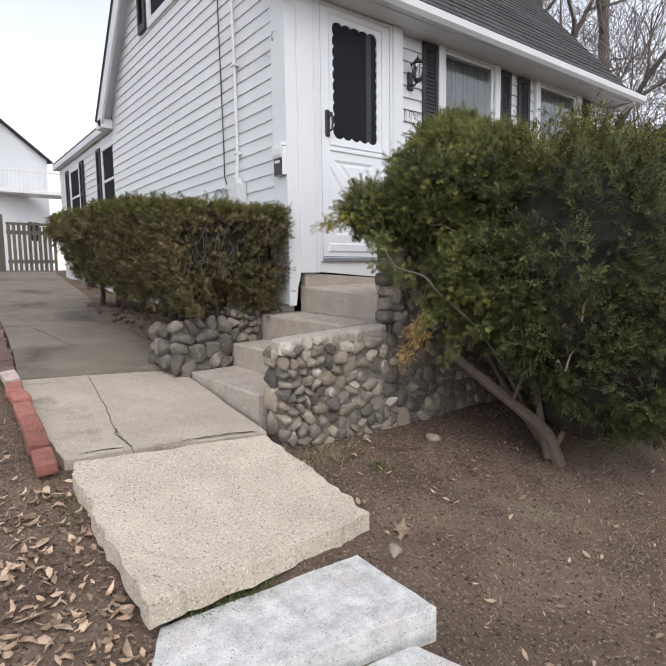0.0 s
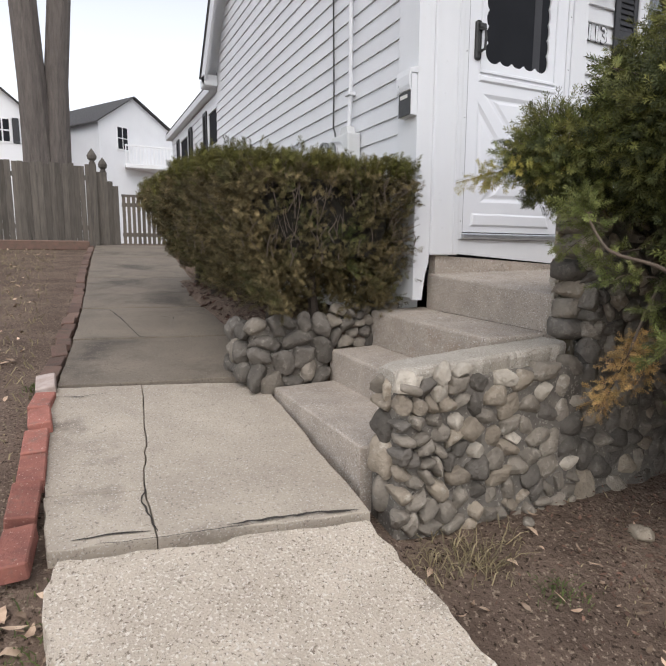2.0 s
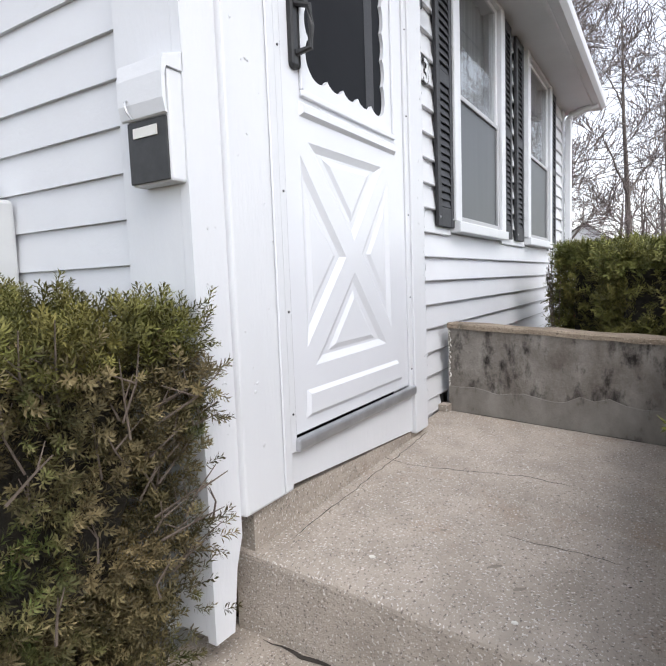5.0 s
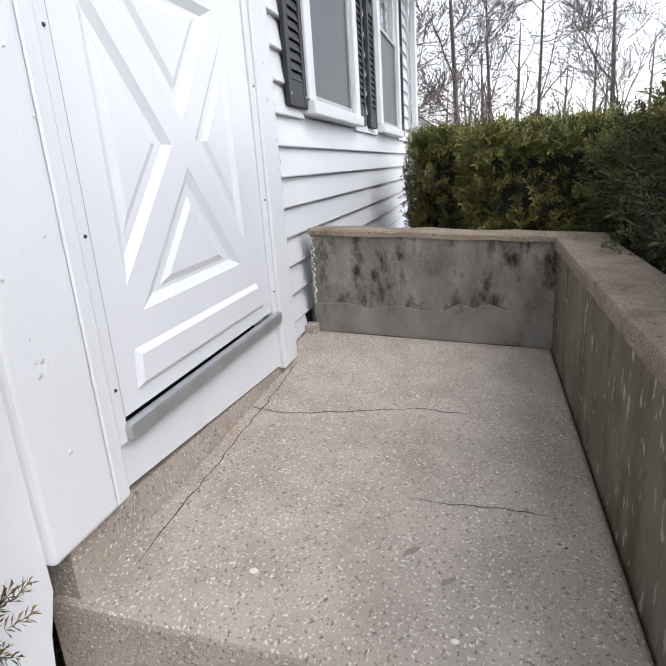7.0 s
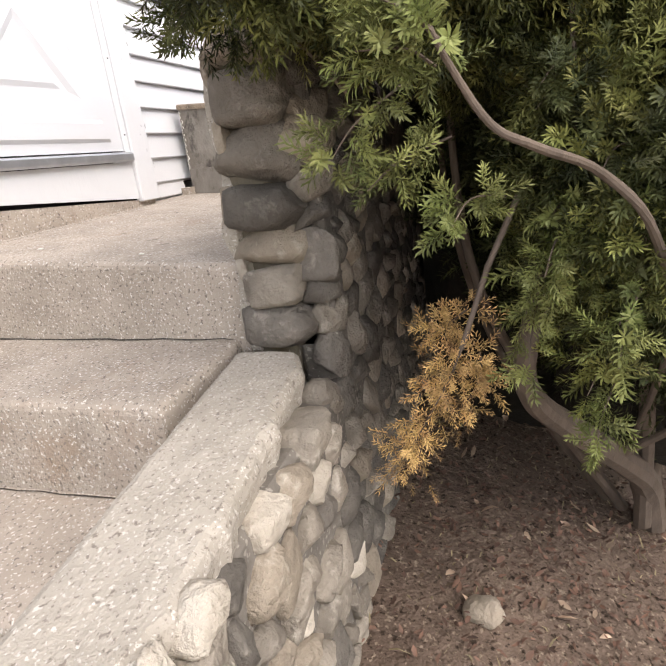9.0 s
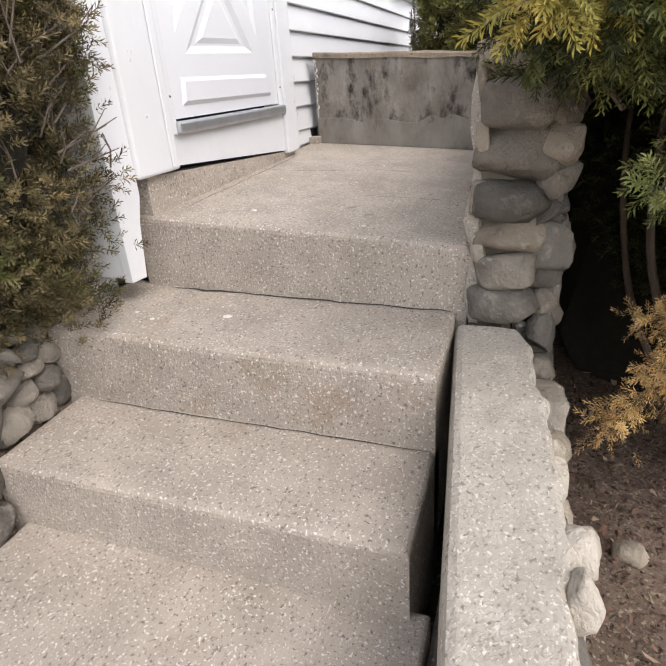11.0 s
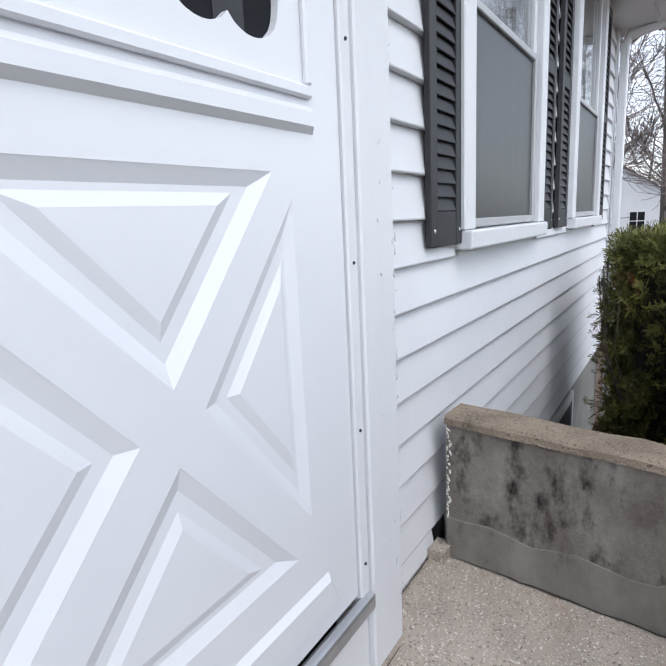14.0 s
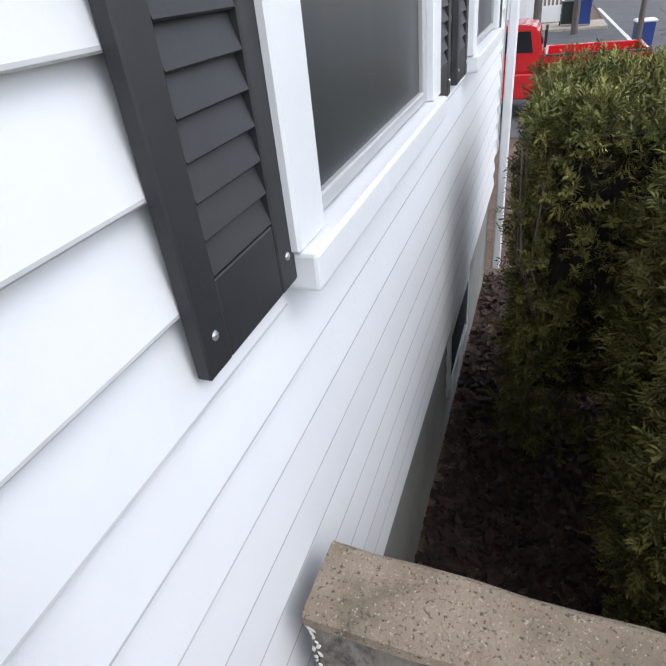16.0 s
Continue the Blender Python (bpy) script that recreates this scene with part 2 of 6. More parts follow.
def raw(name, verts, faces, material, parent=None, smooth=False):
    me = bpy.data.meshes.new(name)
    me.from_pydata([tuple(v) for v in verts], [], [tuple(f) for f in faces])
    me.materials.append(material)
    if smooth:
        for f in me.polygons:
            f.use_smooth = True
    me.update()
    ob = new(name, me)
    if parent:
        ob.parent = parent
    return ob


def add_box(bm, lo, hi, bevel=0.0, seg=1):
    lo, hi = Vector(lo), Vector(hi)
    r = bmesh.ops.create_cube(bm, size=1.0, matrix=Matrix.LocRotScale((lo + hi) / 2, None, hi - lo))
    if bevel:
        es = list({e for v in r["verts"] for e in v.link_edges})
        bmesh.ops.bevel(bm, geom=es, offset=bevel, segments=seg, affect="EDGES", profile=0.5)
    return bm


def box(lo, hi, bevel=0.0, seg=1):
    return add_box(bmesh.new(), lo, hi, bevel, seg)


def prism(outline, axis, lo, hi, bm=None):
    """A closed outline of 2D points, drawn out along an axis from lo to hi."""
    bm = bm or bmesh.new()

    def put(p, d):
        return {"x": (d, p[0], p[1]), "y": (p[0], d, p[1]), "z": (p[0], p[1], d)}[axis]

    a = [bm.verts.new(put(p, lo)) for p in outline]
    b = [bm.verts.new(put(p, hi)) for p in outline]
    n = len(outline)
    bm.faces.new(a)
    bm.faces.new(b[::-1])
    for i in range(n):
        bm.faces.new((a[i], b[i], b[(i + 1) % n], a[(i + 1) % n]))
    bmesh.ops.recalc_face_normals(bm, faces=bm.faces)
    return bm


def tube(path, radii, sides=8, bm=None):
    """A round tube through points, with a radius at each."""
    bm = bm or bmesh.new()
    path = [Vector(p) for p in path]
    rings = []
    for i, p in enumerate(path):
        d = (path[min(i + 1, len(path) - 1)] - path[max(i - 1, 0)]).normalized()
        s = d.cross(Vector((0.31, 0.2, 0.93)))
        s = (s if s.length > 1e-3 else d.cross(Vector((1, 0, 0)))).normalized()
        u = s.cross(d)
        r = radii[i] if isinstance(radii, (list, tuple)) else radii
        rings.append([bm.verts.new(p + r * (math.cos(2 * math.pi * k / sides) * s + math.sin(2 * math.pi * k / sides) * u)) for k in range(sides)])
    for a, b in zip(rings, rings[1:]):
        for k in range(sides):
            bm.faces.new((a[k], a[(k + 1) % sides], b[(k + 1) % sides], b[k]))
    bm.faces.new(rings[0][::-1])
    bm.faces.new(rings[-1])
    return bm


def curve_through(pts, k=6):
    """Points of a smooth line through pts."""
    p = [Vector(q) for q in pts]
    p = [2 * p[0] - p[1]] + p + [2 * p[-1] - p[-2]]
    out = []
    for i in range(1, len(p) - 2):
        a, b, c, d = p[i - 1:i + 3]
        for s in range(k):
            t = s / k
            out.append(0.5 * (2 * b + (c - a) * t + (2 * a - 5 * b + 4 * c - d) * t * t + (3 * b - a - 3 * c + d) * t ** 3))
    return out + [p[-2]]


# ---------- the lie of the land ----------
def walk_z(y):
    return float(np.interp(y, (-3, 0, 1.2, 1.7, 2.1, 2.65, 3.87, 4.86, 6.9, 13.5, 20, 60), (-0.75, -0.32, -0.06, 0.09, 0.19, 0.35, 0.52, 0.625, 0.80, 1.40, 1.6, 1.8)))


def yard_z(y):
    return float(np.interp(y, (-6, -3, 0, 1.2, 1.7, 2.25, 2.6, 3.2, 8), (-1.0, -0.85, -0.4, -0.16, -0.02, 0.15, 0.22, 0.24, 0.3)))


def smooth(a, b, v):
    t = min(max((v - a) / (b - a), 0.0), 1.0)
    return t * t * (3 - 2 * t)


def gz(x, y):
    z = walk_z(y) - 0.045
    if x > 1.3:
        right = yard_z(y)
        if y > 3.75 and x < 4.5:
            bed = max(walk_z(y) + 0.03, 0.87 + 0.02 * (y - 3.8)) - 0.05
            right = walk_z(y) - 0.05 + (bed - walk_z(y) + 0.05) * smooth(1.62, 1.85, x) * (1 - smooth(10, 13, y))
            z = right
        else:
            z += (right - z) * smooth(1.35, 1.7, x)
    far = -0.75
    z += (far - z) * smooth(8.5, 13.5, x)
    z += (-1.0 - z) * smooth(-1.5, -5.0, y)
    d = math.hypot(x - 3, y - 5)
    return z * (1 - smooth(45, 90, d)) + (-0.6) * smooth(45, 90, d)


def spread(lo, hi, step):
    near = list(np.arange(lo, hi + 1e-6, step))
    out, s = [], step
    a = b = 0.0
    while b < 900:
        s *= 1.35
        b += s
        out.append(b)
    return [lo - v for v in out[::-1]] + near + [hi + v for v in out]


gx_, gy_ = spread(-3.0, 9.0, 0.09), spread(-1.5, 14.2, 0.09)
gverts = []
for y in gy_:
    for x in gx_:
        z = gz(x, y)
        if -4 < x < 10 and -2 < y < 15:
            z += 0.018 * noise.noise((x * 2.1, y * 2.1, 0)) + 0.012 * noise.noise((x * 7, y * 7, 3))
        gverts.append((x, y, z))
nx = len(gx_)
gfaces = [(j * nx + i, j * nx + i + 1, (j + 1) * nx + i + 1, (j + 1) * nx + i) for j in range(len(gy_) - 1) for i in range(nx - 1)]
tagged(raw("ground", gverts, gfaces, DIRT, smooth=True), "bare brown soil with sparse dry grass and leaf litter", "ground", kind="structure")

# ---------- house shell ----------
FY, WY, GX, HX, BY = 3.668, 3.728, 2.420, 7.62, 8.25   # door surround, front siding, gable, far gable, back
EAVE_Y, EAVE_Z, PITCH = 3.44, 3.46, 1.17
RIDGE_Y = (EAVE_Y + 8.42) / 2
RIDGE_Z = EAVE_Z + (RIDGE_Y - EAVE_Y) * PITCH
LAP = 0.107

W1 = (4.245, 5.035, 2.05, 3.36)                  # opening of each front window: x0, x1, z0, z1
W2 = (5.885, 6.695, 2.05, 3.36)
DOOR = (2.675, 3.505, 1.20, 3.38)

wall_front = thing("wall_front", "white painted clapboard front wall of the house", "wall", "structure")


def wall_pieces(parent, axis_lo, axis_hi, z0, z1, holes, make):
    xs = sorted({axis_lo, axis_hi, *[h[0] for h in holes], *[h[1] for h in holes]})
    for a, b in zip(xs, xs[1:]):
        cuts = sorted((h[2], h[3]) for h in holes if h[0] < (a + b) / 2 < h[1])
        z = z0
        for c, d in cuts + [(z1, z1)]:
            if c - z > 0.005:
                make(parent, a, b, z, c)
            z = d


wall_pieces(wall_front, GX, HX, 1.22, 3.52, [W1, W2, DOOR], lambda p, a, b, c, d: part("wall_core", box((a, WY, c), (b, WY + 0.14, d)), PAINT, p))
foundation = tagged(link("wall_foundation", box((4.112, WY + 0.015, -0.3), (HX, WY + 0.2, 1.215)), mat("foundation_concrete", (0.24, 0.235, 0.22), (0.16, 0.155, 0.145), 3, 0.9, 0.3, 50, stain=(0.15, 0.15, 0.12), stain_at=0.6)), "grey painted concrete foundation below the siding", "wall", kind="structure")

wall_gable = thing("wall_gable", "white clapboard gable wall beside the driveway", "wall", "structure")
part("wall_core", prism([(WY + 0.141, 0.4), (BY, 0.4), (BY, 3.6), (RIDGE_Y, RIDGE_Z - 0.12), (WY + 0.141, 3.6)], "x", GX + 0.004, GX + 0.14), PAINT, wall_gable)
for nm, pts in (("wall_far_gable", "x"), ("wall_back", "y")):
    if nm == "wall_far_gable":
        b = prism([(WY + 0.141, -0.3), (BY, -0.3), (BY, 3.6), (RIDGE_Y, RIDGE_Z - 0.12), (WY + 0.141, 3.6)], "x", HX - 0.14, HX)
    else:
        b = box((GX + 0.145, BY - 0.14, -0.3), (HX - 0.145, BY - 0.004, 3.5))
    tagged(link(nm, b, PAINT), "plain white painted house wall", "wall", kind="structure")
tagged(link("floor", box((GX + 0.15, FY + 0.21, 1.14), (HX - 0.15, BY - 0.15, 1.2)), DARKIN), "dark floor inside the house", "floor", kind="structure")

# roof: slabs with separate shingle courses on the slope that faces the street
roof = thing("roof", "dark grey asphalt shingle roof with white eaves", "roof", "structure")
RX0, RX1 = 2.25, 7.80
SL = math.hypot(1, PITCH)
NRM = Vector((0, -PITCH, 1)) / SL


def slope_pt(x, s, h):
    """s metres up the street-side slope from the eave, h above it."""
    return Vector((x, EAVE_Y + s / SL, EAVE_Z + s * PITCH / SL)) + NRM * h


LEN = (RIDGE_Y - EAVE_Y) * SL
def slope_slab(s0, s1, h0, h1, x0, x1, flip=False, tip=0.0):
    bm = bmesh.new()
    c = [slope_pt(x, s, h) for s, h in ((s0, h0), (s1, h0), (s1, h1), (s0, h1 + tip)) for x in (x0, x1)]
    if flip:
        c = [Vector((p.x, 2 * RIDGE_Y - p.y, p.z)) for p in c]
    v = [bm.verts.new(p) for p in c]
    for f in ((0, 1, 3, 2), (4, 5, 7, 6), (0, 6, 7, 1), (2, 3, 5, 4), (0, 2, 4, 6), (1, 7, 5, 3)):
        bm.faces.new([v[i] for i in f])
    bmesh.ops.recalc_face_normals(bm, faces=bm.faces)
    return bm


part("deck", slope_slab(0, LEN, -0.06, 0, RX0, RX1), ROOF, roof)
part("deck", slope_slab(0, LEN, -0.06, 0, RX0, RX1, True), ROOF, roof)
part("back_shingles", slope_slab(-0.02, LEN, 0.002, 0.014, RX0 - 0.01, RX1 + 0.01, True), ROOF, roof)
course = 0.125
for i in range(int(LEN / course)):
    xx = RX0 - 0.012
    while xx < RX1:
        w = min(random.choice((0.305, 0.61, 0.92)), RX1 + 0.012 - xx)
        if w > 0.02 and i < 16:
            part("shingle", slope_slab(-0.02 + i * course, -0.02 + (i + 1) * course + 0.03, 0.002, 0.006, xx, xx + w - 0.004, False, 0.008 + random.uniform(0, 0.003)), ROOF, roof)
        elif w > 0.02 and xx < RX0:
            part("shingle_course", slope_slab(-0.02 + i * course, -0.02 + (i + 1) * course + 0.03, 0.002, 0.006, RX0 - 0.012, RX1 + 0.012, False, 0.008), ROOF, roof)
        xx += w
# rakes, white boards under the shingle edge of each gable
for x in (RX0, RX1 - 0.03):
    for flip in (False, True):
        part("rake_board", slope_slab(0.02, LEN, -0.24, -0.061, x, x + 0.03, flip), PAINT, roof, "white rake board")
        part("rake_soffit", slope_slab(0.02, LEN, -0.10, -0.085, *((x + 0.031, GX + 0.003) if x == RX0 else (HX + 0.003, x - 0.001)), flip), PAINT, roof)
# eave: soffit, fascia and a half-round-edged gutter on the front
part("soffit", box((RX0 + 0.031, EAVE_Y + 0.02, 3.385), (RX1 - 0.031, WY - 0.001, 3.40)), PAINT, roof)
part("fascia", box((RX0 + 0.031, EAVE_Y - 0.005, 3.375), (RX1 - 0.031, EAVE_Y + 0.018, 3.455), 0.003), PAINT, roof)
part("gutter", prism([(EAVE_Y - 0.10, 3.475), (EAVE_Y - 0.092, 3.475), (EAVE_Y - 0.088, 3.42), (EAVE_Y - 0.06, 3.39), (EAVE_Y - 0.007, 3.39), (EAVE_Y - 0.007, 3.382), (EAVE_Y - 0.066, 3.382), (EAVE_Y - 0.096, 3.415)], "x", RX0 + 0.01, RX1 - 0.01), PAINT, roof, "white gutter")
part("eave_return", box((RX0, 8.18, 3.32), (GX - 0.002, 8.42, 3.45), 0.01), PAINT, roof, "boxed white eave return")
part("eave_return", box((RX0, EAVE_Y - 0.0, 3.36), (GX - 0.002, FY + 0.1, 3.384), 0.004), PAINT, roof)
part("soffit", box((RX0 + 0.031, BY + 0.001, 3.385), (RX1 - 0.031, 8.40, 3.40)), PAINT, roof)
tagged(link("ceiling", box((GX + 0.15, FY + 0.15, 3.405), (HX - 0.15, BY - 0.15, 3.45)), PAINT), "plain white ceiling inside the house", "ceiling", kind="structure")

# corner boards
def boards(name, pieces, material, label, cat="trim"):
    t = thing(name, label, cat, "structure")
    for nm, lo, hi, bv in pieces:
        part(nm, box(lo, hi, bv), material, t)
    return t


trim_corner = boards("trim_corner", [("corner_board", (2.376, FY + 0.0055, 0.985), (2.405, FY + 0.187, 3.44), 0.003)], TRIMOLD, "tall white wooden corner boards, paint flaking")
part("corner_board", prism([(2.374, 0.975), (2.436, 0.972), (2.447, 1.06), (2.455, 1.12), (2.4775, 1.19), (2.4775, 3.384), (2.374, 3.384)], "y", FY - 0.020, FY + 0.005), TRIMOLD, trim_corner)
trim_far = boards("trim_far_corner", [("corner_board", (HX - 0.11, WY - 0.026, 1.22), (HX + 0.02, WY - 0.001, 3.384), 0.003)], PAINT, "white corner board at the far end of the house")

# ---------- concrete steps and landing ----------
def sloped_block(x0, x1, y0, y1, zb, tops, bevel=0.018):
    """A block whose top corners stand at tops: (x0,y0), (x1,y0), (x1,y1), (x0,y1)."""
    bm = bmesh.new()
    c = [(x0, y0), (x1, y0), (x1, y1), (x0, y1)]
    lo = [bm.verts.new((x, y, zb)) for x, y in c]
    hi = [bm.verts.new((x, y, z)) for (x, y), z in zip(c, tops)]
    bm.faces.new(lo[::-1])
    top = bm.faces.new(hi)
    for i in range(4):
        bm.faces.new((lo[i], lo[(i + 1) % 4], hi[(i + 1) % 4], hi[i]))
    bmesh.ops.recalc_face_normals(bm, faces=bm.faces)
    if bevel:
        bmesh.ops.bevel(bm, geom=list(top.edges), offset=bevel, segments=3, affect="EDGES", profile=0.5)
    return bm


stairs = thing("stairs", "worn concrete front steps with pebbly aggregate treads", "stairs", "structure")
part("bottom_step", sloped_block(1.555, 1.93, 2.755, 3.72, 0.2, (0.515, 0.52, 0.535, 0.53), 0.012), STEPC, stairs)
part("step", sloped_block(1.905, 2.25, 2.79, 3.76, 0.3, (0.692, 0.70, 0.712, 0.705)), STEPC, stairs)
part("step", sloped_block(2.19, 2.56, 2.79, 3.80, 0.4, (0.885, 0.892, 0.918, 0.912)), STEPC, stairs)
part("landing", sloped_block(2.52, 3.984, 2.765, 3.712, 0.3, (1.062, 1.09, 1.158, 1.128)), STEPC, stairs)
part("threshold_curb", prism([(2.531, 1.0), (3.62, 1.0), (3.62, 1.165), (2.531, 1.231)], "y", FY - 0.012, FY + 0.05), STEPC, stairs)

# parapet walls of the landing
def wobble(bm, amt, sc, cuts=0):
    if cuts:
        bmesh.ops.subdivide_edges(bm, edges=bm.edges[:], cuts=cuts, use_grid_fill=True)
    for v in bm.verts:
        v.co += Vector((noise.noise(v.co * sc), noise.noise(v.co * sc + Vector((9, 0, 0))), noise.noise(v.co * sc + Vector((0, 9, 0))))) * amt
    return bm


part("joint_fill", wobble(box((3.93, 3.655, 1.02), (4.0, 3.7035, 1.185)), 0.004, 15, 3), STEPC, stairs)


def coping_strip():
    """The bare top of the end wall, following its slope."""
    bm = bmesh.new()
    n = 14
    rows_ = []
    for i in range(n + 1):
        y = 2.594 + (3.671 - 2.594) * i / n
        zt = 1.497 + 0.067 * i / n
        rows_.append([bm.verts.new((x, y, z)) for x, z in ((3.980, zt - 0.024), (3.981, zt - 0.006), (3.990, zt), (4.046, zt + 0.002), (4.103, zt), (4.112, zt - 0.006), (4.113, zt - 0.024))])
    for a, b in zip(rows_, rows_[1:]):
        for k in range(6):
            bm.faces.new((a[k], a[k + 1], b[k + 1], b[k]))
        bm.faces.new((a[6], a[0], b[0], b[6]))
    bm.faces.new(rows_[0][::-1])
    bm.faces.new(rows_[-1])
    bmesh.ops.recalc_face_normals(bm, faces=bm.faces)
    return wobble(bm, 0.006, 14)


wall_porch = thing("wall_porch", "low rendered concrete parapet round the landing, streaked dark with damp and moss", "wall", "structure")
part("end_wall", wobble(sloped_block(3.985, 4.108, 2.60, 3.668, 0.1, (1.485, 1.485, 1.551, 1.55), 0.006), 0.005, 9, 3), PORCHW, wall_porch)
part("coping", coping_strip(), COPE, wall_porch, "worn pebbly concrete top of the parapet")
sk = bmesh.new()
ring = [(3.665, 1.10)] + [(2.765, 1.06)] + [(2.765 + 0.9 * i / 16, 1.225 + 0.03 * i / 16 + 0.045 * noise.noise((i * 0.31, 2.2, 0)) + 0.02 * noise.noise((i * 1.1, 0, 4))) for i in range(17)]
prism(ring, "x", 3.9775, 3.990, sk)
part("cement_skim", sk, SKIM, wall_porch, "smooth grey cement patch along the foot of the wall")
cp = bmesh.new()
add_box(cp, (2.60, 2.606, 1.452), (3.979, 2.772, 1.502), 0.012, 2)
bmesh.ops.subdivide_edges(cp, edges=[e for e in cp.edges if abs(e.verts[0].co.x - e.verts[1].co.x) > 0.5], cuts=24, use_grid_fill=True)
part("coping", wobble(cp, 0.005, 9), COPE, wall_porch, "worn pebbly concrete top of the parapet")
part("side_wall", wobble(sloped_block(2.52, 3.984, 2.655, 2.762, 0.2, (1.475, 1.48, 1.48, 1.472), 0.006), 0.005, 9, 3), MOSS, wall_porch)

# ---------- fieldstone walls ----------
POOL = []
for k in range(14):
    b = bmesh.new()
    bmesh.ops.create_icosphere(b, subdivisions=3, radius=1.0)
    e = random.uniform(0.5, 0.8)
    off = Vector((k * 3.7, k * 1.3, 0))
    cuts_ = [(Vector((random.gauss(0, 1), random.gauss(0, 1), random.gauss(0, 1))).normalized(), random.uniform(0.76, 0.97) if k < 5 else random.uniform(0.58, 0.92)) for _ in range(4 if k < 5 else 13)]
    for v in b.verts:
        c = Vector([math.copysign(abs(q) ** e, q) for q in v.co])
        c *= 1 + 0.20 * noise.noise(c * 1.0 + off)
        for d_, lim in cuts_:
            over_ = c.dot(d_) - lim
            if over_ > 0:
                c -= d_ * over_ * 0.85
        c *= 1 + 0.09 * noise.noise(c * 2.8 + off) + 0.05 * noise.noise(c * 7 + off)
        v.co = c
    me = bpy.data.meshes.new("stone")
    b.to_mesh(me)
    b.free()
    for f in me.polygons:
        f.use_smooth = True
    POOL.append(me)
POOLS = []
for m_ in STONES:
    row = []
    for me in POOL:
        c = me.copy()
        c.materials.append(m_)
        row.append(c)
    POOLS.append(row)


def stone(parent, centre, half, kind=None, yaw=0.0, roll=0.0, smooth_only=False):
    row = POOLS[kind if kind is not None else random.choices((0, 1, 2, 3), (6, 2.2, 1.8, 1.2))[0]]
    ob = new("stone", random.choice(row[:5] if smooth_only else row[3:]))
    ob.parent = parent
    ob.matrix_basis = Matrix.LocRotScale(Vector(centre), Euler((random.uniform(-0.12, 0.12) if smooth_only else random.uniform(-0.2, 0.2), roll, yaw)), Vector(half))
    return ob


def stone_face(parent, start, end, z0, z1, depth=0.07, size=(0.065, 0.115), kinds=None, seed=1):
    """Stones packed on an upright face from start to end (x, y); z0 and z1 are functions of the distance along it.
    Cells are relaxed over the face, and each stone takes the spread and tilt of its cell."""
    g = np.random.default_rng(seed)
    a, b = Vector((*start, 0)), Vector((*end, 0))
    d = b - a
    length = d.length
    d.normalize()
    yaw = math.atan2(d.y, d.x)
    us = g.uniform(0, length, 9000)
    lo, hi = np.array([z0(u) for u in us]), np.array([z1(u) for u in us])
    pts = np.stack([us, lo + (hi - lo) * g.random(9000)], 1)
    area = length * float((hi - lo).mean())
    k = max(3, int(area / (0.95 * (size[0] + size[1]) / 2) ** 2))
    seeds = pts[g.choice(len(pts), k, replace=False)]
    squash = np.array([0.85, 1.0])
    for it in range(4):
        near = ((pts[:, None] * squash - seeds[None] * squash) ** 2).sum(2).argmin(1)
        if it < 3:
            seeds = np.array([pts[near == i].mean(0) if (near == i).any() else seeds[i] for i in range(k)])
    for i in range(k):
        cell = pts[near == i]
        if len(cell) < 12:
            continue
        c = cell.mean(0)
        val, vec = np.linalg.eigh(np.cov(cell.T))
        big, small = 2.0 * math.sqrt(val[1]), 2.0 * math.sqrt(val[0])
        ang = math.atan2(vec[1, 1], vec[0, 1])
        ang = (ang + math.pi / 2) % math.pi - math.pi / 2
        p = a + d * float(c[0])
        stone(parent, (p.x, p.y, float(c[1])), (big * 1.02, depth * random.uniform(0.8, 1.2), small * 1.05), kinds and random.choice(kinds), yaw, -ang)


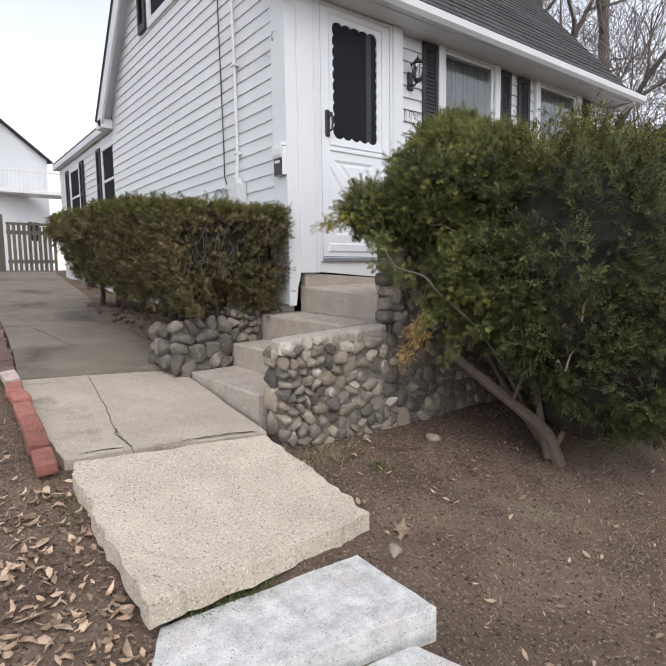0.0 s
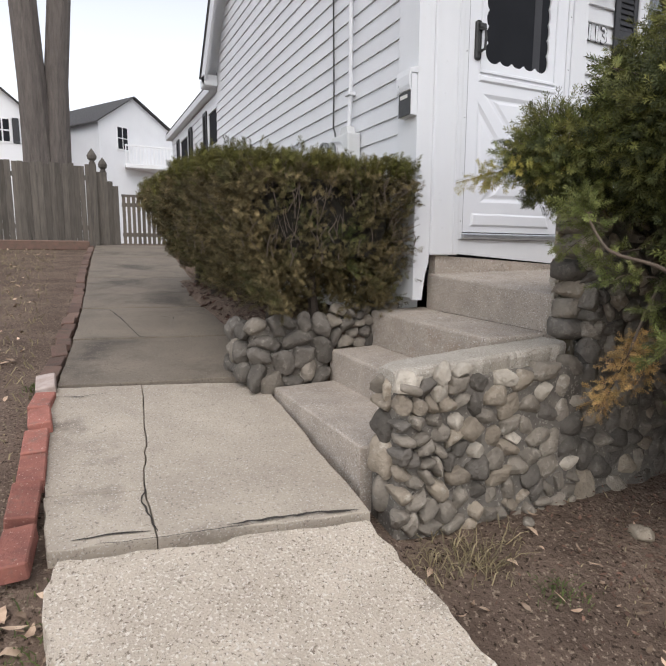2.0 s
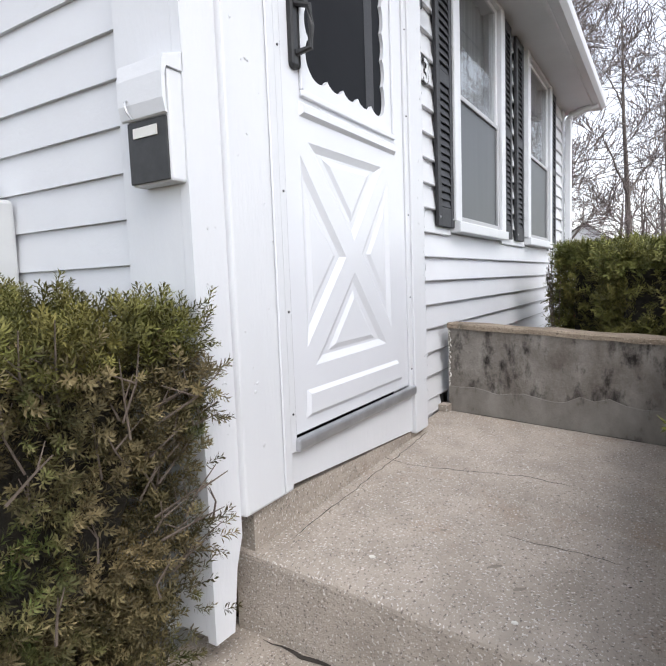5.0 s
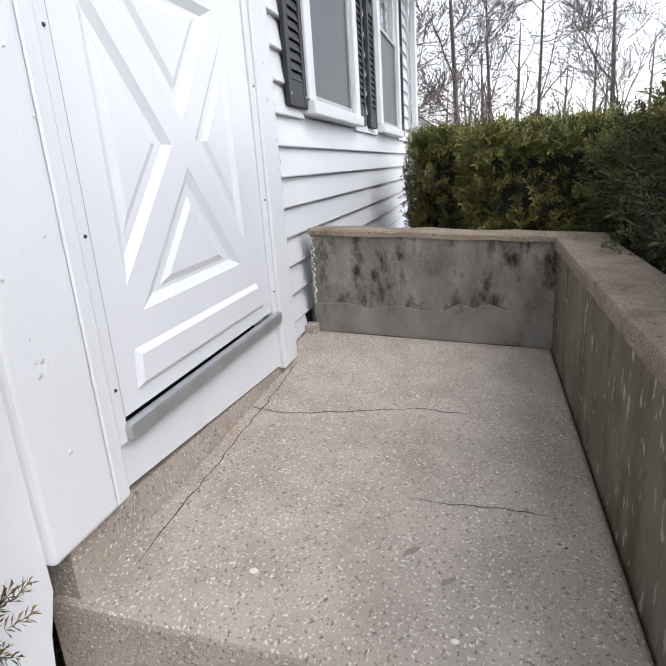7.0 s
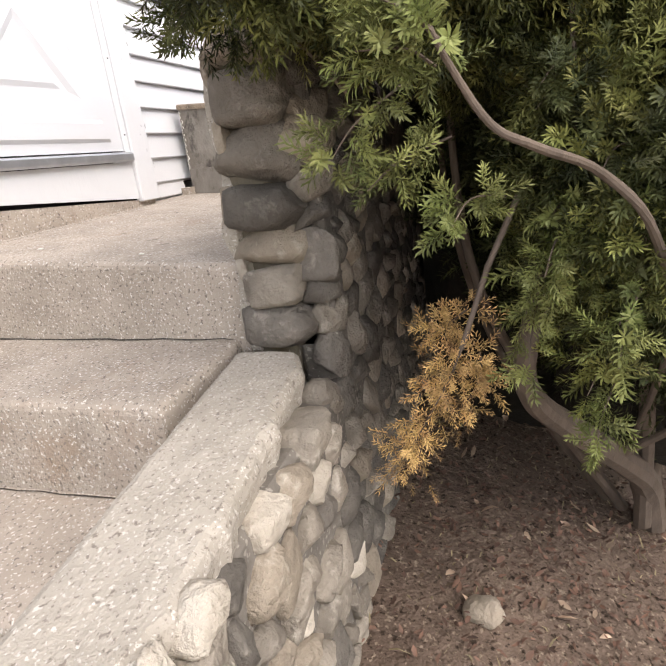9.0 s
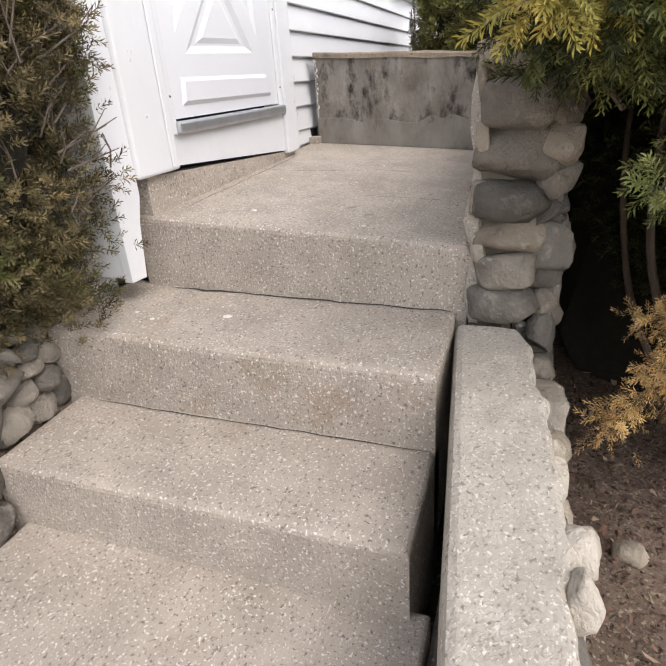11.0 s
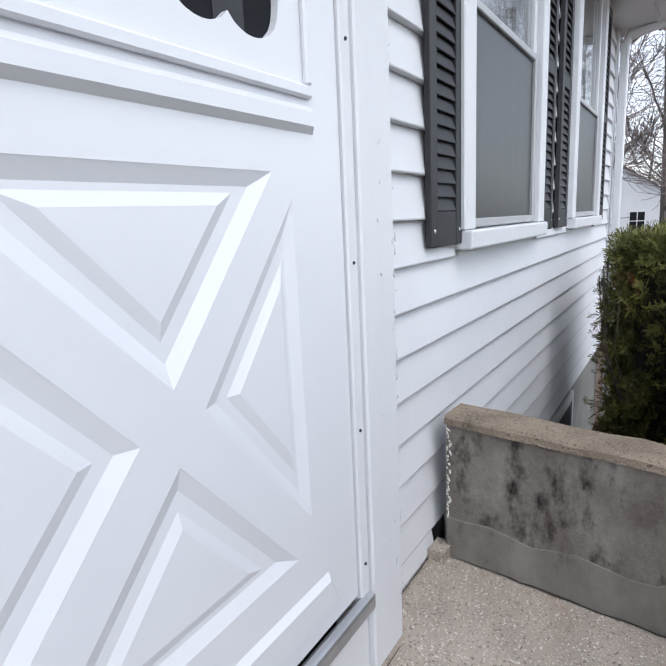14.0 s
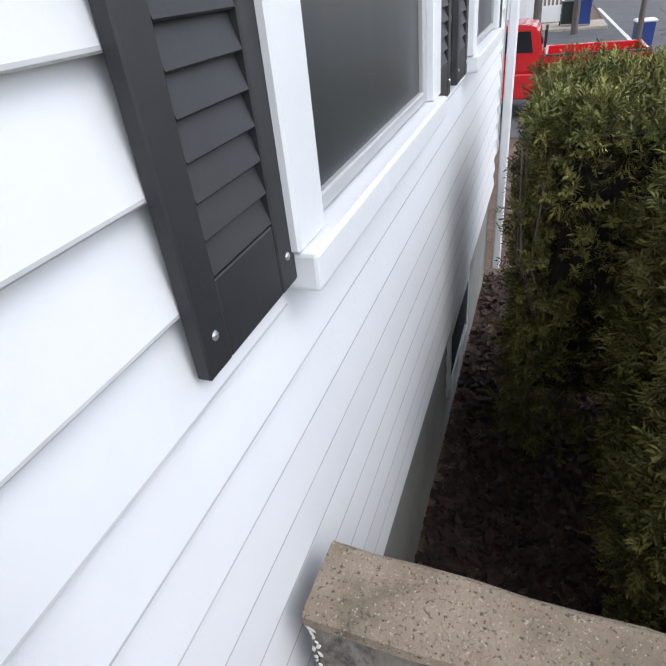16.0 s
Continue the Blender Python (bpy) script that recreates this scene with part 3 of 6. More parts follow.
wall_stone = thing("wall_stone", "rounded fieldstone retaining wall with a pebbly concrete cap", "wall", "structure")
part("mortar_core", box((1.594, 2.560, 0.0), (2.50, 2.695, 0.80), 0.012), MORTAR, wall_stone)
part("mortar_core", box((1.60, 2.6955, 0.0), (2.50, 2.752, 0.47), 0.01), MORTAR, wall_stone)
part("mortar_core", box((2.53, 2.566, 0.0), (4.10, 2.654, 1.45), 0.01), MORTAR, wall_stone)
def cap_strip():
    """The cap narrows and dips towards its free end; its outer edge is broken."""
    bm = bmesh.new()
    rows_ = []
    n = 46
    for i in range(n + 1):
        x = 1.592 + (2.468 - 1.592) * i / n
        yi = float(np.interp(x, (1.592, 1.75, 2.0, 2.468), (2.694, 2.712, 2.737, 2.786)))
        yo = float(np.interp(x, (1.592, 1.66, 1.85, 2.1, 2.468), (2.585, 2.552, 2.548, 2.570, 2.620)))
        yo += 0.016 * noise.noise((x * 14, 0, 0)) + 0.010 * noise.noise((x * 37, 3, 0))
        zt = float(np.interp(x, (1.592, 1.64, 2.0, 2.468), (0.835, 0.850, 0.864, 0.876))) + 0.003 * noise.noise((x * 20, 7, 0))
        ring = [(yi + 0.004, zt - 0.085), (yi, zt - 0.018), (yi - 0.006, zt - 0.005), (yi - 0.018, zt)]
        ring += [(yi + (yo - yi) * f, zt + 0.004 * noise.noise((x * 16, f * 5, 2))) for f in (0.35, 0.55, 0.75)]
        ring += [(yo + 0.014, zt - 0.002), (yo + 0.004, zt - 0.010), (yo, zt - 0.026), (yo + 0.012 + 0.012 * noise.noise((x * 25, 1, 4)), zt - 0.085)]
        rows_.append([bm.verts.new((x, y, z)) for y, z in ring])
    m_ = len(rows_[0])
    for a, b in zip(rows_, rows_[1:]):
        for k in range(m_):
            bm.faces.new((a[k], a[(k + 1) % m_], b[(k + 1) % m_], b[k]))
    bm.faces.new(rows_[0][::-1])
    bm.faces.new(rows_[-1])
    bmesh.ops.recalc_face_normals(bm, faces=bm.faces)
    return bm


cap = part("cap", cap_strip(), CAPC, wall_stone, "pebbly concrete cap")
foot = lambda u: float(np.interp(u, (0, 0.3, 1, 2.5), (0.27, 0.19, 0.15, 0.08)))
stone_face(wall_stone, (1.585, 2.562), (2.50, 2.590), foot, lambda u: 0.800 + 0.02 * u, 0.048, (0.066, 0.098), seed=4)
stone_face(wall_stone, (2.50, 2.588), (4.12, 2.60), lambda u: foot(u + 0.92), lambda u: 1.45, 0.050, (0.08, 0.115), (0, 0, 2, 2, 1), seed=5)
stone_face(wall_stone, (1.602, 2.69), (1.602, 2.60), lambda u: 0.30, lambda u: 0.80, 0.045, (0.07, 0.10), seed=6)
# the pier of single stones at the end of the parapet
zz = 0.885
for h, kd, w in ((0.088, 2, 0.088), (0.075, 0, 0.074), (0.082, 1, 0.084), (0.085, 2, 0.09), (0.115, 0, 0.098), (0.088, 0, 0.085), (0.085, 1, 0.082)):
    stone(wall_stone, (2.545, 2.672 - (w - 0.086) * 0.5, zz + h / 2), (0.085, w * 0.98, h / 2 * 1.12), kd, 0, random.uniform(-0.06, 0.06), True)
    zz += h
for q in range(5):
    stone(wall_stone, (2.515, 2.745, 0.93 + q * 0.125), (0.03, 0.022, 0.04), 3 if q == 1 else 1)
part("mortar_core", box((2.53, 2.60, 0.86), (2.60, 2.76, 1.48), 0.01), MORTAR, wall_stone)
part("mortar_strip", wobble(box((2.512, 2.736, 0.872), (2.56, 2.766, 1.46)), 0.022, 19, 8), CAPC, wall_stone, "crumbling pebbly mortar beside the pier stones")
# pale stones that stick out beside the cap
stone(wall_stone, (1.760, 2.540, 0.822), (0.05, 0.03, 0.036), 3, 0, -0.7)
stone(wall_stone, (1.850, 2.540, 0.830), (0.045, 0.03, 0.03), 3, 0, -0.7)
stone(wall_stone, (1.632, 2.566, 0.795), (0.062, 0.04, 0.045), 3)

wall_low = thing("wall_low", "low mossy fieldstone wall holding the hedge bed beside the steps", "wall", "structure")
part("mortar_core", box((1.452, 3.755, 0.3), (1.90, 3.92, 0.87), 0.02), MORTAR, wall_low)
part("mortar_core", box((1.901, 3.83, 0.3), (2.39, 3.95, 0.89), 0.02), MORTAR, wall_low)
stone_face(wall_low, (1.43, 3.765), (1.90, 3.76), lambda u: 0.50, lambda u: 0.91, 0.06, (0.095, 0.13), (0, 2, 2, 2), seed=7)
stone_face(wall_low, (1.90, 3.80), (2.40, 3.84), lambda u: 0.70, lambda u: 0.95, 0.055, (0.065, 0.095), (0, 2, 2), seed=8)
stone_face(wall_low, (1.445, 4.15), (1.435, 3.80), lambda u: 0.55, lambda u: 0.88, 0.06, (0.095, 0.13), (0, 2, 2), seed=9)

# ---------- walkway ----------
def edge_l(y):
    return float(np.interp(y, (2.6, 3.9, 5.0, 6.9, 9.7, 13.4), (0.49, 0.50, 0.60, 0.73, 0.86, 1.12)))


def edge_r(y):
    return float(np.interp(y, (2.55, 3.0, 3.9, 4.8, 6.5, 9.0, 13.4), (1.52, 1.53, 1.54, 1.66, 1.86, 2.05, 2.5)))


def slab(name, corners, thick, material, parent, ragged=0.012, label="", cuts=26, tilt=None):
    """A flat paving slab with a ragged edge, from its four corners (x, y, z) going round."""
    pts = []
    cs = [Vector(c) for c in corners]
    for i in range(len(cs)):
        a, b = cs[i], cs[(i + 1) % len(cs)]
        for k in range(cuts):
            p = a.lerp(b, k / cuts)
            q = Vector((p.x, p.y, 0))
            p = p + Vector((noise.noise(q * 5) * 1.3 + noise.noise(q * 16) + 0.4 * noise.noise(q * 45), noise.noise(q * 5 + Vector((7, 0, 0))) * 1.3 + noise.noise(q * 16 + Vector((7, 0, 0))), 0)) * ragged
            pts.append(p)
    bm = bmesh.new()
    top = [bm.verts.new(p) for p in pts]
    low = [bm.verts.new(p - Vector((0, 0, thick))) for p in pts]
    f = bm.faces.new(top)
    bm.faces.new(low[::-1])
    n = len(pts)
    for i in range(n):
        bm.faces.new((top[i], low[i], low[(i + 1) % n], top[(i + 1) % n]))
    bmesh.ops.recalc_face_normals(bm, faces=bm.faces)
    bmesh.ops.bevel(bm, geom=list(f.edges), offset=0.004, segments=2, affect="EDGES", profile=0.5)
    bmesh.ops.triangulate(bm, faces=[q for q in bm.faces if len(q.verts) > 4])
    return part(name, bm, material, parent, label)


walkway = thing("pavement", "cracked concrete walkway of uneven slabs running up beside the house", "walkway", "structure")
slab("slab", [(0.50, 1.655, 0.17), (1.555, 1.775, 0.135), (1.475, 2.528, 0.345), (0.515, 2.640, 0.378)], 0.085, SLAB, walkway, 0.022, "tan pebbly concrete slab with broken edges")
P = lambda x, y, dz=0.0: (x, y, walk_z(y) + 0.012 + dz)
slab("slab", [P(0.50, 2.72), P(0.80, 2.68), P(0.798, 2.962), P(0.48, 3.02)], 0.09, WALK, walkway, 0.005)
slab("slab", [P(0.804, 2.68), P(1.505, 2.585), (1.545, 3.9, 0.52), P(0.919, 3.985, 0.004), P(0.86, 3.4), P(0.803, 2.965)], 0.09, WALK, walkway, 0.007)
slab("slab", [P(0.485, 3.026), P(0.799, 2.967), P(0.856, 3.4), P(0.915, 3.985, 0.004), P(0.475, 4.07)], 0.09, WALK, walkway, 0.006)
ys = (4.03, 5.02, 6.20, 8.3, 10.8, 13.45)
for a, b in zip(ys, ys[1:]):
    j0 = 0.045 if a < 5 else 0.03
    slab("slab", [P(edge_l(a), a + j0 + 0.03), P(edge_r(a), a - 0.11 + j0), P(edge_r(b), b - 0.125), P(edge_l(b), b + 0.015)], 0.09, WALKD, walkway, 0.006)

step_granite = tagged(slab("granite_block", [(0.40, 1.40, 0.04), (1.38, 1.225, 0.035), (1.385, 1.665, 0.045), (0.56, 1.70, 0.052)], 0.14, GRANITE, None, 0.006), "pale grey speckled granite step block in the soil", "step")
step_lower = tagged(slab("granite_block", [(0.55, 0.86, -0.06), (1.42, 0.72, -0.065), (1.26, 1.21, -0.045), (0.6, 1.30, -0.04)], 0.14, GRANITE, None, 0.006), "pale granite step block below the first one", "step")

# ---------- clapboards ----------
def lap_front(x0, x1, z, h=LAP):
    return prism([(WY - 0.001, z), (WY - 0.0225, z), (WY - 0.024, z + 0.002), (WY - 0.0234, z + 0.005), (WY - 0.004, z + h + 0.012), (WY - 0.001, z + h + 0.012)], "x", x0, x1)


# Grey for the laps' shadow lines, painted along the butt edges.
EDGEP = mat("board_shadow_line", (0.36, 0.36, 0.37), (0.50, 0.50, 0.51), 6, 0.7)


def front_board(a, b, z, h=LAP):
    """One clapboard with the shadow line of its lap painted grey on the butt edge."""
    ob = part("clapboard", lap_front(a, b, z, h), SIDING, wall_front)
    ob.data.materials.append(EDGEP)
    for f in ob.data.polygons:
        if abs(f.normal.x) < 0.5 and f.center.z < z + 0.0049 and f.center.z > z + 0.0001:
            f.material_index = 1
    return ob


def minus(lo, hi, cuts):
    out, a = [], lo
    for c, d in sorted(cuts):
        if c > a:
            out.append((a, min(c, hi)))
        a = max(a, d)
    if a < hi:
        out.append((a, hi))
    return [o for o in out if o[1] - o[0] > 0.02]


z = 1.228
while z < 3.36:
    h = min(LAP, 3.38 - z - 0.012)
    cuts = [(2.4, 3.62)]
    for w in (W1, W2):
        if z + h > 1.985 and z < w[3] + 0.07:
            cuts.append((w[0] - 0.092, w[1] + 0.092))
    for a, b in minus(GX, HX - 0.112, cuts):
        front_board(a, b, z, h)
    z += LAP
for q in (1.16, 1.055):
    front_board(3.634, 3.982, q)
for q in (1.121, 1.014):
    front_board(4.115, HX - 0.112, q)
z = 1.085
while z < RIDGE_Z - 0.3:
    h = LAP
    lo, hi = FY + 0.19, BY
    top = z + LAP
    if top > 3.3:
        lo = max(lo, EAVE_Y + (top - EAVE_Z + 0.12) / PITCH)
        hi = min(hi, 2 * RIDGE_Y - lo)
    if hi - lo > 0.1:
        segs = minus(lo, hi, [(5.50, 6.58)] if 4.10 < z < 5.45 else [])
        for a, b in segs:
            part("clapboard", prism([(GX + 0.003, z), (GX - 0.014, z), (GX - 0.002, z + h + 0.012), (GX + 0.003, z + h + 0.012)], "y", a, b), SIDING, wall_gable)
    z += LAP


# ---------- front door ----------
def frustum(outline, y_back, y_front, inset, hollow=False):
    """A raised panel on the door: outline (x, z) counter-clockwise or not, drawn in by inset at its front."""
    c = Vector((sum(p[0] for p in outline) / len(outline), sum(p[1] for p in outline) / len(outline)))
    n = len(outline)
    area = sum(outline[i][0] * outline[(i + 1) % n][1] - outline[(i + 1) % n][0] * outline[i][1] for i in range(n))
    pts = [Vector(p) for p in (outline if area > 0 else outline[::-1])]
    inner = []
    for i in range(n):
        a, b, d = pts[i - 1], pts[i], pts[(i + 1) % n]
        e1, e2 = (b - a).normalized(), (d - b).normalized()
        n1, n2 = Vector((-e1.y, e1.x)), Vector((-e2.y, e2.x))
        m = (n1 + n2)
        inner.append(b + m * (inset / max(0.25, m.dot(n1))))
    bm = bmesh.new()
    A = [bm.verts.new((p.x, y_back, p.y)) for p in pts]
    B = [bm.verts.new((p.x, y_front, p.y)) for p in inner]
    bm.faces.new(B)
    for i in range(n):
        bm.faces.new((A[i], A[(i + 1) % n], B[(i + 1) % n], B[i]))
    if not hollow:
        bm.faces.new(A[::-1])
        bmesh.ops.recalc_face_normals(bm, faces=bm.faces)
    return bm


door = thing("door_1", "white storm door with a crossbuck panel and scalloped dark glass, closed", "door", "structure")
DY = FY - 0.018                                   # face of the leaf
LX0, LX1, LZ0, LZ1 = 2.712, 3.468, 1.368, 3.345
# leaf with the scalloped opening
b = bmesh.new()
outer = [b.verts.new(v) for v in ((LX0, DY, LZ0), (LX1, DY, LZ0), (LX1, DY, LZ1), (LX0, DY, LZ1))]
hx0, hx1, hz0, hz1 = 2.852, 3.312, 2.352, 3.232


def scallops(p, q, k, bulge, nrm):
    out = []
    for i in range(k):
        for s in range(8):
            u = (i + s / 8) / k
            out.append((p[0] + (q[0] - p[0]) * u + nrm[0] * bulge * math.sin(math.pi * s / 8) ** 0.7,
                        p[1] + (q[1] - p[1]) * u + nrm[1] * bulge * math.sin(math.pi * s / 8) ** 0.7))
    return out


hole = scallops((hx0, hz0), (hx1, hz0), 5, 0.020, (0, -1)) + scallops((hx1, hz0), (hx1, hz1), 10, 0.012, (1, 0)) + \
    scallops((hx1, hz1), (hx0, hz1), 5, 0.020, (0, 1)) + scallops((hx0, hz1), (hx0, hz0), 10, 0.018, (-1, 0))
inn = [b.verts.new((x, DY, zz_)) for x, zz_ in hole]
TRIS = ([(2.828, 2.160), (3.286, 2.163), (3.075, 1.903)], [(2.826, 1.544), (3.288, 1.552), (3.072, 1.806)],
        [(2.788, 1.60), (2.788, 2.120), (3.020, 1.852)], [(3.332, 1.606), (3.330, 2.126), (3.121, 1.864)])
loops = [outer, inn] + [[b.verts.new((x, DY, zz_)) for x, zz_ in t_] for t_ in TRIS]
es = [b.edges.new((c[i], c[(i + 1) % len(c)])) for c in loops for i in range(len(c))]
fill = bmesh.ops.triangle_fill(b, use_beauty=True, edges=es, normal=(0, -1, 0))
fs = [f for f in fill["geom"] if isinstance(f, bmesh.types.BMFace)]


def in_tri(q, t):
    s = [(t[(i + 1) % 3][0] - t[i][0]) * (q[1] - t[i][1]) - (t[(i + 1) % 3][1] - t[i][1]) * (q[0] - t[i][0]) for i in range(3)]
    return all(v > 0 for v in s) or all(v < 0 for v in s)


gone = [f for f in fs if any(in_tri((f.calc_center_median().x, f.calc_center_median().z), t_) for t_ in TRIS)]
fs = [f for f in fs if f not in gone]
bmesh.ops.delete(b, geom=gone, context="FACES_ONLY")
ext = bmesh.ops.extrude_face_region(b, geom=fs)
bmesh.ops.translate(b, verts=[v for v in ext["geom"] if isinstance(v, bmesh.types.BMVert)], vec=(0, 0.034, 0))
bmesh.ops.recalc_face_normals(b, faces=b.faces)
leaf = part("leaf", b, DOORM, door, "white enamelled storm door leaf with scalloped opening")
part("screen", box((LX0 + 0.08, DY + 0.012, 2.28), (LX1 - 0.08, DY + 0.0135, 3.30)), SCREEN, leaf, "dark mesh screen behind the glass")
pane = part("pane", box((LX0 + 0.09, DY + 0.020, 2.30), (LX1 - 0.09, DY + 0.024, 3.28)), GLASS, leaf, "clear glass pane")
pane.visible_shadow = False
part("inner_stile", box((3.205, DY + 0.0105, 2.29), (3.262, DY + 0.0115, 3.29)), BLACK, leaf)
mold = bmesh.new()
for lo, hi in (((2.795, 2.272), (3.385, 2.290)), ((2.795, 3.292), (3.385, 3.31)), ((2.795, 2.2905), (2.808, 3.2915)), ((3.372, 2.2905), (3.385, 3.2915))):
    add_box(mold, (lo[0], DY - 0.010, lo[1]), (hi[0], DY + 0.001, hi[1]), 0.003)
part("glass_moulding", mold, DOORM, leaf)
part("lock_rail", frustum([(2.79, 2.222), (3.392, 2.222), (3.392, 2.262), (2.79, 2.262)], DY, DY - 0.011, 0.010), DOORM, leaf)
for t_ in TRIS:
    part("sunk_panel", frustum(t_, DY + 0.0004, DY + 0.0092, 0.021, True), DOORM, leaf)
    c2 = Vector((sum(p[0] for p in t_) / 3, sum(p[1] for p in t_) / 3))
    t2 = [tuple(c2 + (Vector(p) - c2) * 0.66) for p in t_]
    part("panel_field", frustum(t2, DY + 0.0091, DY + 0.0032, 0.016), DOORM, leaf)
part("kick_panel", frustum([(2.765, 1.402), (3.405, 1.402), (3.372, 1.480), (2.775, 1.480)], DY - 0.0005, DY - 0.010, 0.012), DOORM, leaf)
# frame, hinge strip, sweep, sill board and casing
frame_l = part("storm_frame", box((2.676, FY - 0.026, 1.325), (2.7088, FY - 0.001, 3.378), 0.003), TRIMOLD, door)
part("storm_frame", box((3.4705, FY - 0.026, 1.325), (3.503, FY - 0.001, 3.378), 0.003), TRIMOLD, door)
part("storm_frame", box((2.710, FY - 0.026, 3.347), (3.470, FY - 0.001, 3.378), 0.003), TRIMOLD, door)
for zq in (1.42, 1.70, 2.02, 2.36, 2.70, 3.05):
    for xq in (2.694, 3.487):
        s_ = bmesh.new()
        bmesh.ops.create_uvsphere(s_, u_segments=8, v_segments=5, radius=0.0036, matrix=Matrix.Translation((xq, FY - 0.026, zq + random.uniform(-0.02, 0.02))))
        part("screw", s_, IRON, frame_l)
# Strip added to draw the shaded gap between leaf and frame.
part("weatherstrip", box((2.7090, FY - 0.022, 1.368), (2.7118, FY - 0.010, 3.344)), IRON, door, "dark strip drawn for the shaded door gap")
part("sweep", box((2.70, FY - 0.042, 1.326), (3.502, FY - 0.016, 1.362), 0.008, 2), ALU, door, "grey metal sill strip under the leaf")
part("sill_board", prism([(2.676, 1.24), (3.503, 1.178), (3.503, 1.324), (2.676, 1.324)], "y", FY - 0.018, FY - 0.001), TRIMOLD, door, "white wooden board below the sill")
part("casing", box((2.478, FY - 0.036, 1.232), (2.674, FY - 0.0015, 3.383), 0.008, 2), TRIMOLD, door, "white door casing with flaking paint")
part("casing", box((3.505, FY - 0.034, 1.165), (3.630, FY - 0.0015, 3.383), 0.004), TRIMOLD, door, "white door casing with flaking paint")
part("casing_bead", box((2.628, FY - 0.043, 1.24), (2.638, FY - 0.0365, 3.38), 0.003), TRIMOLD, door)
# inner door behind the storm door, coloured dark for the unlit space there
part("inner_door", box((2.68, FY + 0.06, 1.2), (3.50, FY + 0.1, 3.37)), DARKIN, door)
handle = part("handle", box((2.752, DY - 0.012, 2.335), (2.792, DY, 2.545), 0.012, 2), IRON, door, "black pull handle with latch")
part("grip", tube([(2.775, DY - 0.010, 2.50), (2.790, DY - 0.045, 2.49), (2.793, DY - 0.048, 2.44), (2.790, DY - 0.045, 2.385), (2.775, DY - 0.010, 2.375)], 0.009, 8), IRON, handle)
part("latch", box((2.770, DY - 0.03, 2.50), (2.815, DY - 0.012, 2.53), 0.006), IRON, handle)


# ---------- windows ----------
def window_front(name, w):
    x0, x1, z0, z1 = w
    t = thing(name, "white double-hung window with a dark half screen below and sheer curtains", "window", "structure")
    y = WY - 0.022
    cas = part("window_frame", box((x0 - 0.09, y - 0.030, z0 - 0.0), (x0, y + 0.02, z1 + 0.07), 0.004), PAINT, t)
    part("window_frame", box((x1, y - 0.030, z0), (x1 + 0.09, y + 0.02, z1 + 0.07), 0.004), PAINT, t)
    part("window_frame", box((x0 + 0.0005, y - 0.030, z1), (x1 - 0.0005, y + 0.02, z1 + 0.022), 0.004), PAINT, t)
    part("window_sill", box((x0 - 0.083, y - 0.048, z0 - 0.055), (x1 + 0.083, y + 0.06, z0 - 0.001), 0.006, 2), PAINT, t, "white wooden sill")
    zm = 2.672
    sw = 0.038
    for nm, lo, hi, yy in (("upper_sash", zm - 0.012, z1, y - 0.004), ("storm_sash", z0 + 0.004, zm + 0.012, y - 0.012)):
        b_ = bmesh.new()
        for c, d in (((x0 + 0.001, lo), (x0 + sw, hi)), ((x1 - sw, lo), (x1 - 0.001, hi)), ((x0 + sw, lo), (x1 - sw, lo + (0.03 if nm == "upper_sash" else 0.026))), ((x0 + sw, hi - 0.026), (x1 - sw, hi))):
            add_box(b_, (c[0], yy, c[1]), (d[0], yy + 0.03, d[1]), 0.003)
        s = part(nm, b_, PAINT if nm == "upper_sash" else mat(nm + "_aluminium", (0.5, 0.5, 0.51), (0.42, 0.42, 0.43), 9, 0.45, metal=0.3), t)
        if nm == "upper_sash":
            g_ = part("pane", box((x0 + sw, yy + 0.012, lo + 0.03), (x1 - sw, yy + 0.016, hi - 0.026)), GLASS, s)
            g_.visible_shadow = False
        else:
            part("screen", box((x0 + sw, yy + 0.012, lo + 0.026), (x1 - sw, yy + 0.0135, hi - 0.026)), mat("grey_screen_mesh", (0.030, 0.034, 0.038), (0.046, 0.050, 0.054), 2.4, 0.30, stretch=(4, 4, 0.3)), s, "grey insect screen")
    # pleated sheer curtain behind the upper pane
    n_ = 60
    vs, fs_ = [], []
    for i in range(n_ + 1):
        xx_ = x0 + 0.01 + (x1 - x0 - 0.02) * i / n_
        yy_ = y + 0.085 + 0.012 * math.sin(i * 1.35) + 0.006 * math.sin(i * 0.47)
        vs += [(xx_, yy_, z0 + 0.02), (xx_, yy_, z1 - 0.01)]
        if i:
            fs_.append((2 * i - 2, 2 * i, 2 * i + 1, 2 * i - 1))
    raw("curtain", vs, fs_, CURTAIN, t, True)
    # Dark sheet that stands for the unlit room behind the curtain.
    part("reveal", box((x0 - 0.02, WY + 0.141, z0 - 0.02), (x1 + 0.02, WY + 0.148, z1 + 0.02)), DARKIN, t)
    return t


window_front("window_1", W1)
window_front("window_2", W2)


